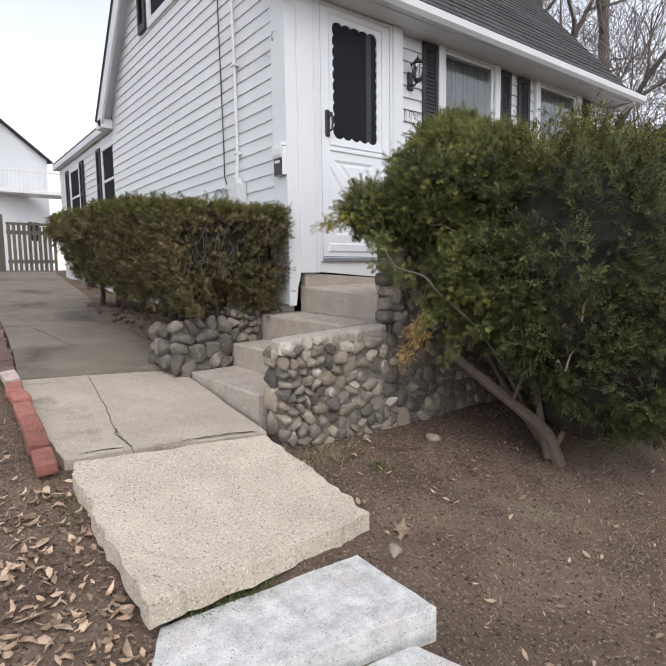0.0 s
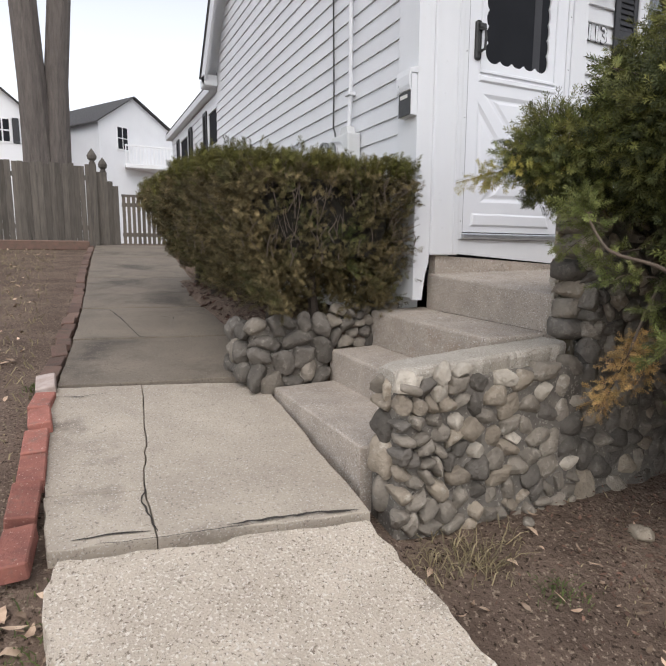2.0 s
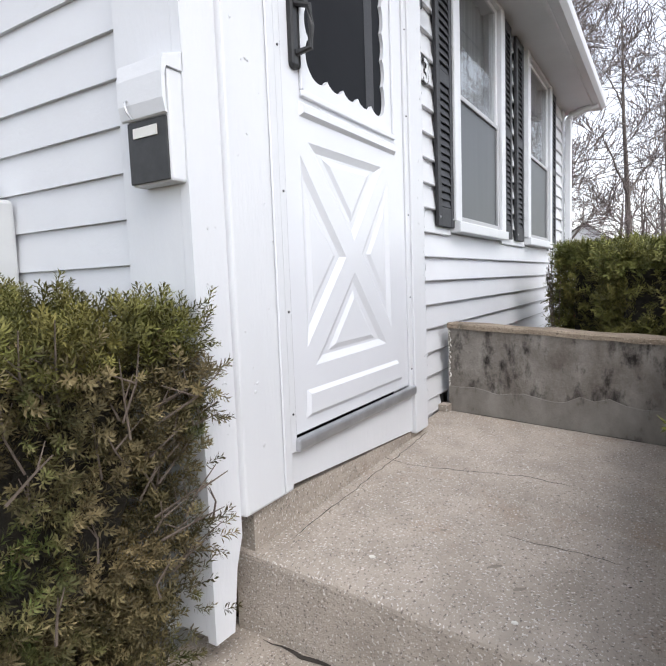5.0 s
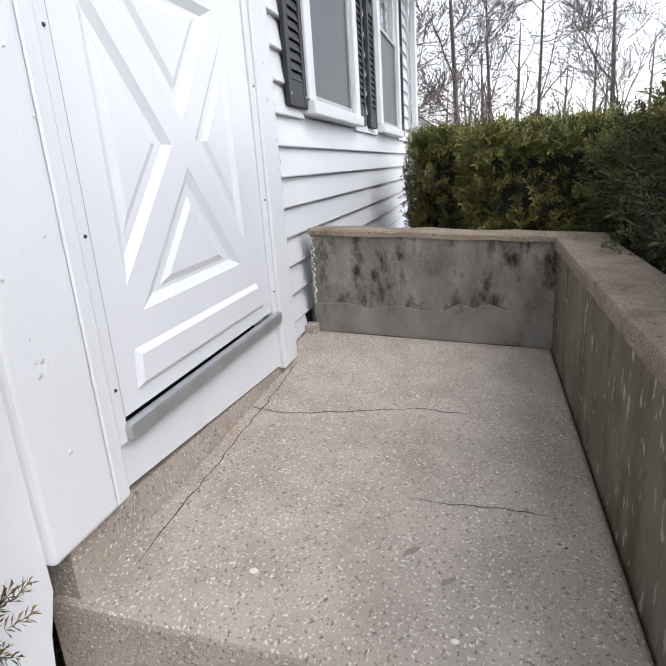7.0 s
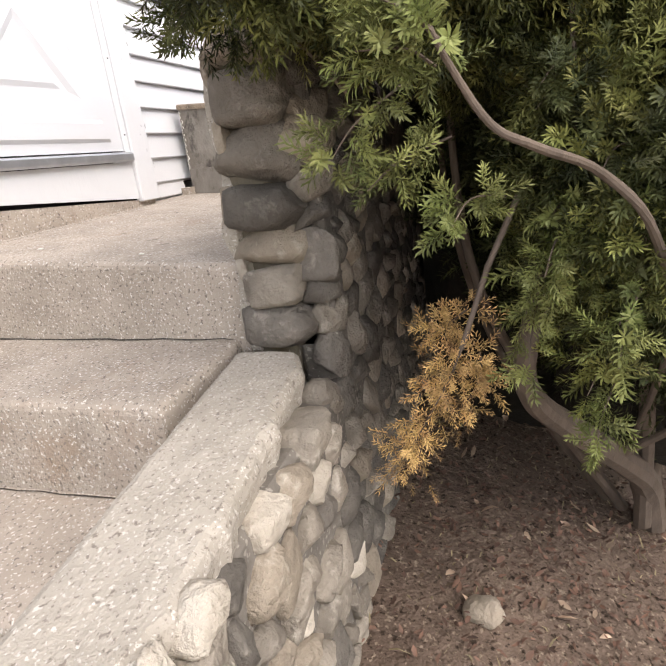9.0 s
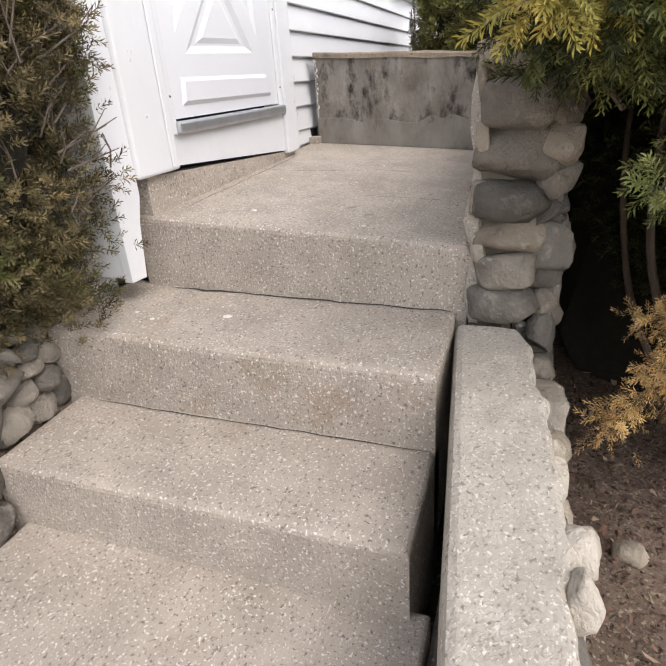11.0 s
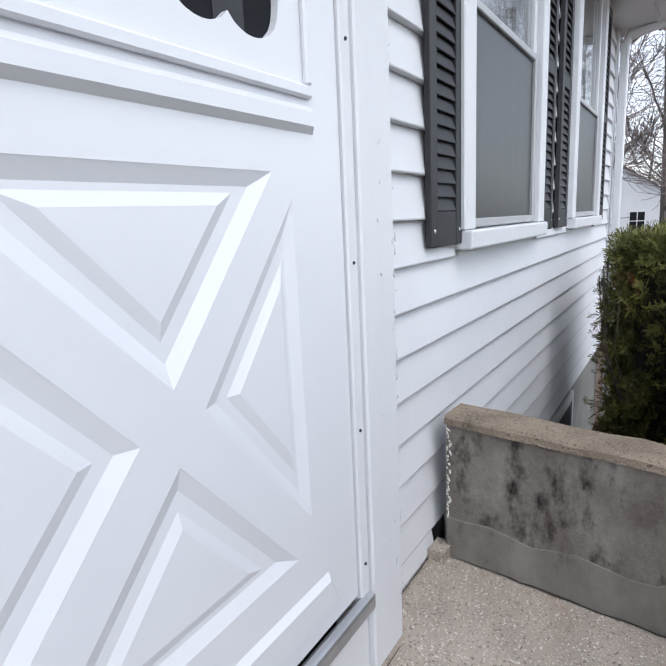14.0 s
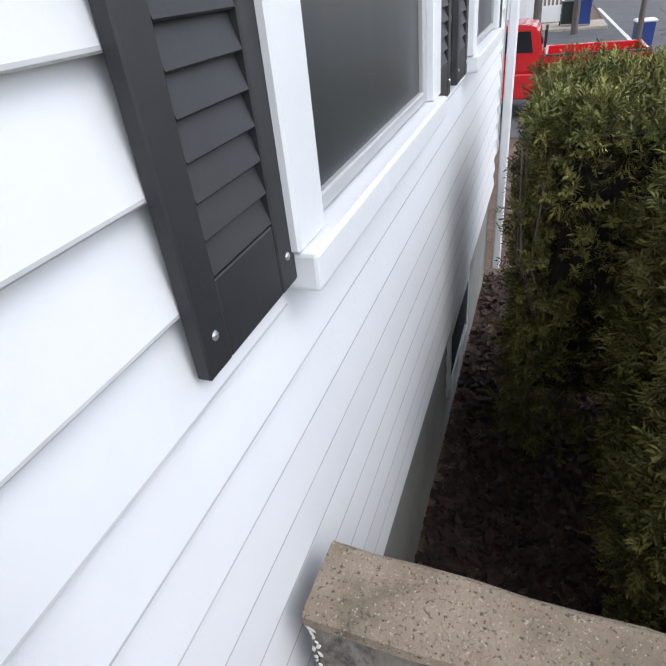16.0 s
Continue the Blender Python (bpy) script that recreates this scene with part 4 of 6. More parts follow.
# ---------- shutters ----------
def shutter():
    t = thing("shutter", "black louvred wooden shutter beside a window", "shutter", group="front shutters")
    w, hgt = 0.235, 1.362
    zs = (0.0, hgt)
    part("stile", box((0, -0.032, 0), (0.048, 0, hgt), 0.003), BLACK, t)
    part("stile", box((w - 0.048, -0.032, 0), (w, 0, hgt), 0.003), BLACK, t)
    for a, c in ((0, 0.088), (0.645, 0.70), (hgt - 0.06, hgt)):
        part("rail", box((0.0485, -0.030, a), (w - 0.0485, -0.002, c), 0.002), BLACK, t)
    part("backing", box((0.049, -0.006, 0.09), (w - 0.049, -0.003, hgt - 0.062)), BLACK, t)
    me = None
    for a, c in ((0.09, 0.645), (0.70, hgt - 0.06)):
        k = int((c - a) / 0.0335)
        for i in range(k):
            zc = a + (i + 0.5) * (c - a) / k
            if me is None:
                ob = part("slat", prism([(-0.030, -0.016), (-0.026, -0.018), (-0.006, 0.014), (-0.010, 0.017)], "x", 0.049, w - 0.049), BLACK, t)
                me = ob.data
            else:
                ob = new("slat", me)
                ob.parent = t
            ob.location = (0, 0, zc)
    for xq, zq in ((0.024, 0.04), (w - 0.024, 0.04)):
        s_ = bmesh.new()
        bmesh.ops.create_uvsphere(s_, u_segments=8, v_segments=5, radius=0.0055, matrix=Matrix.Translation((xq, -0.033, zq)))
        part("screw", s_, ALU, t)
    return t


SH = shutter()
SHY = WY - 0.0235
SH.matrix_basis = pose(3.945, SHY, 2.014) @ Matrix.Diagonal((0.93, 0.5, 1, 1))
for xq, sx in ((5.133, 0.86), (5.468, 0.95), (6.80, 0.95)):
    c_ = copy_thing(SH, pose(xq, SHY, 2.012))
    c_.scale = (sx, 0.62, 0.995)

# ---------- wall lantern ----------
lamp = thing("wall_lantern", "black iron carriage lantern with clear glass on the clapboards", "lantern")
LXc, LYc = 3.785, WY - 0.12
part("backplate", box((LXc - 0.035, WY - 0.031, 2.90), (LXc + 0.035, WY - 0.018, 3.06), 0.01, 2), IRON, lamp)
part("arm", tube([(LXc, WY - 0.03, 2.95), (LXc, WY - 0.08, 2.93), (LXc, LYc, 2.955)], 0.009), IRON, lamp)
cage = bmesh.new()
for k in range(6):
    a_ = k * math.pi / 3
    tube([(LXc + 0.035 * math.cos(a_), LYc + 0.035 * math.sin(a_), 2.97), (LXc + 0.058 * math.cos(a_), LYc + 0.058 * math.sin(a_), 3.10)], 0.004, 5, cage)
part("cage", cage, IRON, lamp)
for nm, z_, r1, r2, d_, m_ in (("base", 2.962, 0.030, 0.040, 0.02, IRON), ("lid", 3.13, 0.068, 0.012, 0.06, IRON), ("globe", 3.035, 0.032, 0.052, 0.12, GLASS), ("finial", 3.17, 0.008, 0.003, 0.03, IRON)):
    c_ = bmesh.new()
    bmesh.ops.create_cone(c_, cap_ends=True, segments=18, radius1=r1, radius2=r2, depth=d_, matrix=Matrix.Translation((LXc, LYc, z_)))
    o_ = part(nm, c_, m_, lamp)
    if nm == "globe":
        o_.visible_shadow = False

# ---------- house number ----------
num = thing("house_number", "white outlined metal house number 113 on the siding", "house number")
for ch, xq in (("1", 3.690), ("1", 3.755), ("3", 3.822)):
    cu = bpy.data.curves.new("digit", "FONT")
    cu.body, cu.size, cu.extrude, cu.bevel_depth = ch, 0.155, 0.004, 0.0008
    o_ = new("digit", cu)
    o_.matrix_basis = pose(xq, WY - 0.021, 2.612, 90, 0, 0)
    dg = bpy.context.evaluated_depsgraph_get()
    me = bpy.data.meshes.new_from_object(o_.evaluated_get(dg))
    me.materials.clear()
    me.materials.append(IRON)
    ob = new("digit", me)
    ob.matrix_basis = o_.matrix_basis
    ob.parent = num
    bpy.data.objects.remove(o_)
    o2 = new("digit_face", me.copy())
    o2.data.materials.clear()
    o2.data.materials.append(PAINT)
    o2.matrix_basis = pose(xq + 0.003, WY - 0.0245, 2.617, 90, 0, 0) @ Matrix.Diagonal((0.86, 0.9, 0.4, 1))
    o2.parent = num

# ---------- things on the gable wall ----------
mailbox = thing("mailbox", "old white metal mailbox with a black front and torn label", "mailbox")
gx = 2.3755
part("body", box((gx - 0.040, 3.652, 1.992), (gx, 3.776, 2.212), 0.005, 2), PAINT, mailbox)
part("lid", prism([(gx, 2.250), (gx - 0.052, 2.232), (gx - 0.058, 2.20), (gx - 0.058, 2.150), (gx - 0.052, 2.124), (gx - 0.047, 2.121), (gx - 0.049, 2.150), (gx - 0.049, 2.196), (gx - 0.043, 2.2125), (gx, 2.2125)], "y", 3.648, 3.781), PAINT, mailbox, "chipped white lid folded down over the front")
part("front", box((gx - 0.045, 3.656, 1.995), (gx - 0.0405, 3.772, 2.12), 0.001), IRON, mailbox, "black front panel")
part("label", box((gx - 0.0485, 3.682, 2.086), (gx - 0.0455, 3.752, 2.106)), PAPER, mailbox, "torn white paper label")
part("clip", tube([(gx - 0.057, 3.742, 2.122), (gx - 0.066, 3.745, 2.135), (gx - 0.066, 3.75, 2.155), (gx - 0.058, 3.752, 2.16)], 0.002, 6), ALU, mailbox)

meter = thing("electric_meter", "grey electric meter box with round glass dial", "meter")
part("box", box((GX - 0.115, 4.352, 1.55), (GX - 0.016, 4.60, 2.035), 0.012, 2), GREYBOX, meter)
part("hub", prism([(4.40, 2.035), (4.52, 2.035), (4.50, 2.085), (4.42, 2.085)], "x", GX - 0.09, GX - 0.03), GREYBOX, meter)
for nm, r_, d_, m_, xo in (("ring", 0.095, 0.05, ALU, 0.14), ("dial_glass", 0.083, 0.09, GLASS, 0.185)):
    c_ = bmesh.new()
    bmesh.ops.create_cone(c_, cap_ends=True, segments=32, radius1=r_, radius2=r_ * 0.93, depth=d_, matrix=pose(GX - xo, 4.50, 1.90, 0, -90, 0))
    part(nm, c_, m_, meter)
part("dial_face", box((GX - 0.1695, 4.45, 1.85), (GX - 0.1665, 4.55, 1.95)), PAPER, meter)
conduit = thing("conduit", "white painted electrical conduit running up the gable", "conduit")
part("pipe", tube([(GX - 0.055, 4.455, 2.08), (GX - 0.045, 4.45, 2.30), (GX - 0.045, 4.46, 3.2), (GX - 0.045, 4.50, 4.35)], 0.015, 10), PAINT, conduit)
for zq in (2.30, 3.05, 3.8):
    part("clamp", box((GX - 0.07, 4.425, zq - 0.012), (GX - 0.016, 4.488, zq + 0.012), 0.003), PAINT, conduit)
cable = thing("cable", "thin black cable hanging down the gable clapboards", "cable")
part("wire", tube([(GX - 0.05, 4.66, 2.03), (GX - 0.04, 4.70, 2.10), (GX - 0.03, 4.745, 2.14), (GX - 0.024, 4.752, 2.4), (GX - 0.024, 4.77, 3.2), (GX - 0.024, 4.80, 4.6)], 0.006, 6), IRON, cable)
bracket = thing("wire_bracket", "small rusty iron hook bracket on the corner board", "bracket")
part("hook", tube([(GX - 0.03, 3.80, 3.12), (GX - 0.06, 3.80, 3.09), (GX - 0.06, 3.81, 3.05), (GX - 0.03, 3.82, 3.04)], 0.006, 6), ALU, bracket)
part("wire", tube([(GX - 0.03, 3.82, 2.93), (GX - 0.035, 3.95, 2.97), (GX - 0.03, 4.10, 3.0)], 0.004, 6), ALU, bracket)

# gable window and its shutter
gw = thing("window_3", "white attic window with dark glass high in the gable", "window", "structure")
for lo, hi in (((5.505, 4.10), (6.575, 4.19)), ((5.505, 5.36), (6.575, 5.45)), ((5.505, 4.191), (5.59, 5.359)), ((6.49, 4.191), (6.575, 5.359)), ((5.59, 4.74), (6.49, 4.79))):
    part("window_frame", box((GX - 0.035, lo[0], lo[1]), (GX + 0.002, hi[0], hi[1]), 0.004), PAINT, gw)
part("pane", box((GX - 0.008, 5.59, 4.19), (GX - 0.004, 6.49, 5.36)), SCREEN, gw)
gs = copy_thing(SH, pose(GX - 0.016, 6.60, 4.12, 0, 0, 90) @ pose(0, 0, 0, 0, 0, -180))
gs.matrix_basis = pose(GX - 0.016, 6.865, 4.12, 0, 0, -90)

# downspout and cellar windows
spout = thing("downspout", "white rectangular downspout at the far corner", "downspout")
part("pipe", box((7.52, WY - 0.10, 0.35), (7.60, WY - 0.045, 3.28), 0.008), PAINT, spout)
part("elbow", tube([(7.56, WY - 0.072, 3.27), (7.56, WY - 0.10, 3.33), (7.56, EAVE_Y - 0.045, 3.385)], 0.035, 8), PAINT, spout)
cw = thing("window_4", "low cellar window in the foundation with a grey frame", "window", "structure")
for lo, hi in (((5.70, 0.54), (6.36, 0.60)), ((5.70, 0.88), (6.36, 0.94)), ((5.70, 0.601), (5.75, 0.879)), ((6.31, 0.601), (6.36, 0.879))):
    part("window_frame", box((lo[0], WY - 0.009, lo[1]), (hi[0], WY + 0.013, hi[1]), 0.003), GREYBOX, cw)
part("pane", box((5.75, WY + 0.001, 0.60), (6.31, WY + 0.007, 0.88)), SCREEN, cw)
z = 0.35
while z < 1.0:
    part("skirt_course", prism([(WY + 0.0145, z), (WY + 0.001, z), (WY + 0.009, z + 0.095), (WY + 0.0145, z + 0.095)], "x", 4.115, 5.68), foundation.data.materials[0], foundation)
    z += 0.095

# ---------- rear addition ----------
AX, AY0, AY1, AZ = 2.60, BY + 0.004, 12.60, 3.45
wall_add = thing("wall_addition", "white clapboard wall of the low rear addition", "wall", "structure")
part("wall_core", box((AX, AY0, 0.6), (AX + 3.5, AY1, AZ)), PAINT, wall_add)
z = 1.2
while z < AZ - 0.1:
    part("clapboard", prism([(AX - 0.001, z), (AX - 0.017, z), (AX - 0.004, z + LAP + 0.01), (AX - 0.001, z + LAP + 0.01)], "y", BY + 0.2, AY1), SIDING, wall_add)
    z += LAP
roof_add = thing("roof_addition", "low dark shingle roof of the rear addition", "roof", "structure")
part("roof_slab", prism([(2.51, 3.545), (2.51, 3.62), (4.4, 4.75), (6.3, 3.60), (6.3, 3.52), (4.4, 4.66)], "y", BY + 0.15, 12.78), ROOF, roof_add)
part("fascia", box((2.494, BY + 0.15, 3.475), (2.509, 12.78, 3.575), 0.003), PAINT, roof_add)
part("soffit", box((2.51, BY + 0.15, 3.476), (2.62, 12.78, 3.49)), PAINT, roof_add)
for n_, yq in ((6, 8.62), (7, 10.86)):
    aw = thing("window_%d" % n_, "white framed window of the rear addition", "window", "structure")
    for lo, hi in (((yq, 2.2), (yq + 0.8, 2.27)), ((yq, 3.24), (yq + 0.8, 3.32)), ((yq, 2.271), (yq + 0.07, 3.239)), ((yq + 0.73, 2.271), (yq + 0.8, 3.239)), ((yq + 0.07, 2.74), (yq + 0.73, 2.78))):
        part("window_frame", box((AX - 0.04, lo[0], lo[1]), (AX - 0.003, hi[0], hi[1]), 0.003), PAINT, aw)
    part("pane", box((AX - 0.022, yq + 0.07, 2.27), (AX - 0.0185, yq + 0.73, 3.24)), SCREEN, aw)
for yq in (9.70, 10.83, 11.95):
    c_ = copy_thing(SH, pose(AX - 0.0175, yq, 2.18, 0, 0, -90))
    c_.scale = (1, 1, 0.84)

# ---------- foliage ----------
rng = np.random.default_rng(7)


def sprig(nodes, per, length, needle, width):
    """A yew shoot along +z: a thin stem with narrow needles in a loose spiral. Verts and triangles; one connected piece."""
    v = [((-1) ** i * 0.0009, 0, length * i / (nodes - 1)) for i in range(nodes)]
    f = [(i, i + 1, i + 2) for i in range(nodes - 2)]
    for i in range(nodes):
        for k in range(per):
            a = 2.4 * i + 2 * math.pi * k / per
            L = needle * (0.8 + 0.4 * ((i * 7 + k * 3) % 5) / 5) * (1.0 if i < nodes - 1 else 0.8)
            d = Vector((math.cos(a), math.sin(a), 0.45 + 0.75 * i / nodes)).normalized()
            side = d.cross(Vector((0.3, 0.1, 1))).normalized() * width
            n0 = len(v)
            v += [tuple(Vector(v[i]) + d * L * 0.6 + side), tuple(Vector(v[i]) + d * L)]
            f.append((i, n0, n0 + 1))
    return np.array(v), np.array(f)


FINE = sprig(6, 4, 0.046, 0.021, 0.0034)
MEDIUM = sprig(5, 4, 0.045, 0.024, 0.0046)
SHORT = sprig(5, 4, 0.032, 0.018, 0.0036)
LEAN = sprig(5, 3, 0.040, 0.023, 0.0048)
COARSE = sprig(4, 4, 0.055, 0.034, 0.0075)


def foliage(name, pos, direc, template, material, parent, size=(0.75, 1.25)):
    """Sprigs at pos along direc, in one mesh."""
    tv, tf = template
    n = len(pos)
    d = direc / np.linalg.norm(direc, axis=1, keepdims=True)
    ref = rng.normal(size=(n, 3))
    s = np.cross(d, ref)
    s /= np.linalg.norm(s, axis=1, keepdims=True)
    u = np.cross(d, s)
    sc = rng.uniform(*size, size=(n, 1, 1))
    co = (tv[None, :, 0:1] * s[:, None] + tv[None, :, 1:2] * u[:, None] + tv[None, :, 2:3] * d[:, None]) * sc + pos[:, None]
    co = co.reshape(-1, 3).astype(np.float32)
    fa = (tf[None] + (np.arange(n) * len(tv))[:, None, None]).reshape(-1, 3).astype(np.int32)
    me = bpy.data.meshes.new(name)
    me.vertices.add(len(co))
    me.vertices.foreach_set("co", co.ravel())
    me.loops.add(fa.size)
    me.loops.foreach_set("vertex_index", fa.ravel())
    me.polygons.add(len(fa))
    me.polygons.foreach_set("loop_start", np.arange(0, fa.size, 3, dtype=np.int32))
    me.update(calc_edges=True)
    me.materials.append(material)
    ob = new(name, me)
    ob.parent = parent
    ob["kind"] = "stuff"
    return ob


def noise3(p, sc, seed=0.0):
    return np.array([noise.noise(Vector((q[0] * sc + seed, q[1] * sc, q[2] * sc))) for q in p])


def blob_points(blobs, n, sink=0.10, cover=0.94, lump=0.09, per=8, loose=0.024, holes=0.27):
    """Points on the outside of a union of ellipsoids (centre, radii), a little sunk at random, with outward ways."""
    area = np.array([b[1][0] * b[1][1] + b[1][1] * b[1][2] + b[1][0] * b[1][2] for b in blobs])
    pick = rng.choice(len(blobs), size=n, p=area / area.sum())
    c = np.array([b[0] for b in blobs])[pick]
    r = np.array([b[1] for b in blobs])[pick]
    d = rng.normal(size=(n, 3))
    d /= np.linalg.norm(d, axis=1, keepdims=True)
    base = c + d * r
    k = 1 + lump * noise3(base, 3.0) + lump * 0.9 * noise3(base, 9.0, 5) + 0.05 * noise3(base, 17, 8)
    depth = rng.exponential(sink, size=n)
    p = c + d * r * k[:, None]
    nr = d / r
    nr /= np.linalg.norm(nr, axis=1, keepdims=True)
    p = p - nr * depth[:, None]
    keep = np.ones(n, bool)
    for i, (bc, br) in enumerate(blobs):
        q = ((p - np.array(bc)) / np.array(br))
        keep &= ~(((q ** 2).sum(1) < cover ** 2 * 0.72) & (pick != i))
    gap = noise3(base, 5.5, 11)
    keep &= gap < holes
    return clump(p[keep], nr[keep], per, loose)


def clump(p, nr, per=7, loose=0.022):
    """Each point becomes a round tuft: several sprigs spraying apart from one place."""
    n = len(p)
    out = rng.normal(size=(n * per, 3))
    w = np.repeat(nr + rng.normal(size=(n, 3)) * 0.35, per, axis=0) + out * 0.75
    q = np.repeat(p, per, axis=0) + out * loose
    return q, w, np.repeat(nr, per, axis=0)


def dirs(nr, up, spread_):
    return nr + np.array([0, 0, up]) + rng.normal(size=nr.shape) * spread_


# Solid dark lumps in place of the shade deep among the needles.
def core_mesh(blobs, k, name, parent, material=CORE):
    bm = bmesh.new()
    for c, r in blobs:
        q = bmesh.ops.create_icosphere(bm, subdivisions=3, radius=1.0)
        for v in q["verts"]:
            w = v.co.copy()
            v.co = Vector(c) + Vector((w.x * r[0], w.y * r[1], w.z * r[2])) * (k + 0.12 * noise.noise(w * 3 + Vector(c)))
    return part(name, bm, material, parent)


# the large yew beside the steps
yew = thing("yew_bush", "large dark green yew bush with bare limbs and golden tips", "bush")
YB = [((2.28, 2.55, 1.59), (0.17, 0.16, 0.155)), ((2.70, 2.18, 1.74), (0.45, 0.38, 0.39)), ((3.05, 1.72, 1.36), (0.66, 0.55, 0.68)),
      ((3.62, 1.66, 1.18), (0.85, 0.72, 0.86)), ((4.35, 1.95, 1.25), (0.75, 0.62, 0.80)), ((4.0, 2.22, 1.5), (0.7, 0.4, 0.5)), ((3.2, 2.30, 1.66), (0.6, 0.29, 0.30)), ((3.55, 1.50, 0.72), (0.70, 0.52, 0.55)), ((2.98, 1.68, 1.0), (0.46, 0.40, 0.45)), ((2.66, 1.90, 1.16), (0.27, 0.22, 0.30))]
YF = YB[:2] + [((2.50, 2.34, 1.60), (0.24, 0.22, 0.20)), ((2.58, 2.00, 1.20), (0.25, 0.20, 0.26))]
p_, n_, dd_ = blob_points(YF, 3300, 0.035, loose=0.020, holes=0.22)
# Upward-facing tufts take lighter needles: light from above put into the colour.
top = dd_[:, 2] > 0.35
pale = np.repeat(rng.random(len(top) // 8 + 1) < 0.45, 8)[:len(top)]
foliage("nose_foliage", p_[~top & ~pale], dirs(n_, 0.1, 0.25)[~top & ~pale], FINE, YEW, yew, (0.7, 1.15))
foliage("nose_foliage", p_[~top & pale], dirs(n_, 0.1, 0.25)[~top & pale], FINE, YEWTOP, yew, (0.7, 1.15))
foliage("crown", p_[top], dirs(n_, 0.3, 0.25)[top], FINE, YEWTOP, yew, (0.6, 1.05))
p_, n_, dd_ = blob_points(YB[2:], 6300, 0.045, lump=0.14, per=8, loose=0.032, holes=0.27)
# Same for the main crown: its overhead light is in the needle colour.
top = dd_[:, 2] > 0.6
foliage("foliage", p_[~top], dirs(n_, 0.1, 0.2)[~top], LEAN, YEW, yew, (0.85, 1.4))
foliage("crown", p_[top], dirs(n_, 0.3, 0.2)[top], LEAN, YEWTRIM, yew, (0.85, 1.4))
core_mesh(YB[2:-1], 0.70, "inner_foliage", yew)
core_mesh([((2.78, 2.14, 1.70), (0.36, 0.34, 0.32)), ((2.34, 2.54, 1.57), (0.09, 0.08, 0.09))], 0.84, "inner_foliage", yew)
# Unseen lumps, added to close and darken the hollow beside the wall.
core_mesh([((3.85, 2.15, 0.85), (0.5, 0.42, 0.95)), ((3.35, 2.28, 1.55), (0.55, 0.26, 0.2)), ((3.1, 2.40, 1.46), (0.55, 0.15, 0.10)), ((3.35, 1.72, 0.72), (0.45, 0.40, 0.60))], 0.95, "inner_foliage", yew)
YEW_LIMBS = ((0.046, [(3.14, 1.78, 0.0), (3.05, 1.827, 0.22), (2.90, 1.93, 0.386), (2.75, 2.068, 0.556), (2.60, 2.173, 0.718), (2.57, 2.18, 0.85), (2.62, 2.12, 1.05)]),
             (0.026, [(3.08, 1.82, 0.05), (2.96, 1.86, 0.6), (2.86, 1.92, 1.2), (2.8, 2.0, 1.7)]),
             (0.0082, [(2.90, 1.90, 0.45), (2.55, 1.93, 0.86), (2.30, 2.03, 1.10), (2.26, 2.105, 1.192), (2.16, 2.19, 1.236), (2.15, 2.240, 1.268), (2.137, 2.285, 1.342), (2.15, 2.30, 1.375)]),
             (0.008, [(2.40, 2.04, 1.12), (2.42, 2.098, 1.211), (2.42, 2.12, 1.256), (2.42, 2.122, 1.383), (2.45, 2.13, 1.62)]),
             (0.010, [(2.44, 2.00, 1.06), (2.50, 2.05, 1.176), (2.50, 2.078, 1.246), (2.50, 2.085, 1.43), (2.52, 2.10, 1.72)]),
             (0.022, [(3.1, 1.8, 0.1), (3.35, 1.7, 0.5), (3.5, 1.65, 1.0)]),
             (0.020, [(3.16, 1.86, 0.05), (3.02, 2.12, 0.5), (2.92, 2.30, 0.95), (2.86, 2.34, 1.5)]),
             (0.016, [(3.20, 1.90, 0.05), (3.22, 2.22, 0.55), (3.12, 2.36, 1.05), (3.10, 2.38, 1.5)]),
             (0.012, [(2.88, 1.95, 0.40), (2.70, 1.75, 0.7), (2.55, 1.72, 1.1)]))
for r0, pth in YEW_LIMBS:
    pth = curve_through(pth)
    part("limb", tube(pth, [r0 * (1 - 0.62 * i / (len(pth) - 1)) * (1 + 0.10 * noise.noise(q * 14)) for i, q in enumerate(pth)], 9), YEWBARK, yew)
tw = bmesh.new()
for _ in range(110):
    c, r = random.choice(YB[1:3])
    a = Vector((c[0] + random.uniform(-0.8, 0.7) * r[0], c[1] + random.uniform(-0.7, 0.8) * r[1], c[2] + random.uniform(-1.0, 0.2) * r[2]))
    b = a + Vector((random.uniform(-0.16, 0.1), random.uniform(-0.12, 0.14), random.uniform(-0.08, 0.22)))
    tube([a, a.lerp(b, 0.5) + Vector((0.012, 0.01, 0.02)), b], [0.006, 0.0045, 0.002], 5, tw)
part("twig_growth", tw, YEWBARK, yew)["kind"] = "stuff"


def spray_along(name, path, radius, n, material, label="", template=FINE, size=(0.45, 0.75)):
    """Needled shoots all along a drooping twig, leaning out and towards its tip."""
    pts = curve_through(path, 5)
    part("twig", tube(pts, [0.0024 - 0.0016 * i / (len(pts) - 1) for i in range(len(pts))], 5), YEWBARK, yew)
    u = rng.random(n) * (len(pts) - 1.001)
    i = u.astype(int)
    q = np.array([pts[k].lerp(pts[k + 1], f) for k, f in zip(i, u - i)])
    way = np.array([(pts[k + 1] - pts[k]).normalized() for k in i])
    g = rng.normal(size=(n, 3))
    o = foliage(name, q + g * np.array(radius), way * 0.7 + g * 0.8, template, material, yew, size)
    if label:
        o["label"] = label


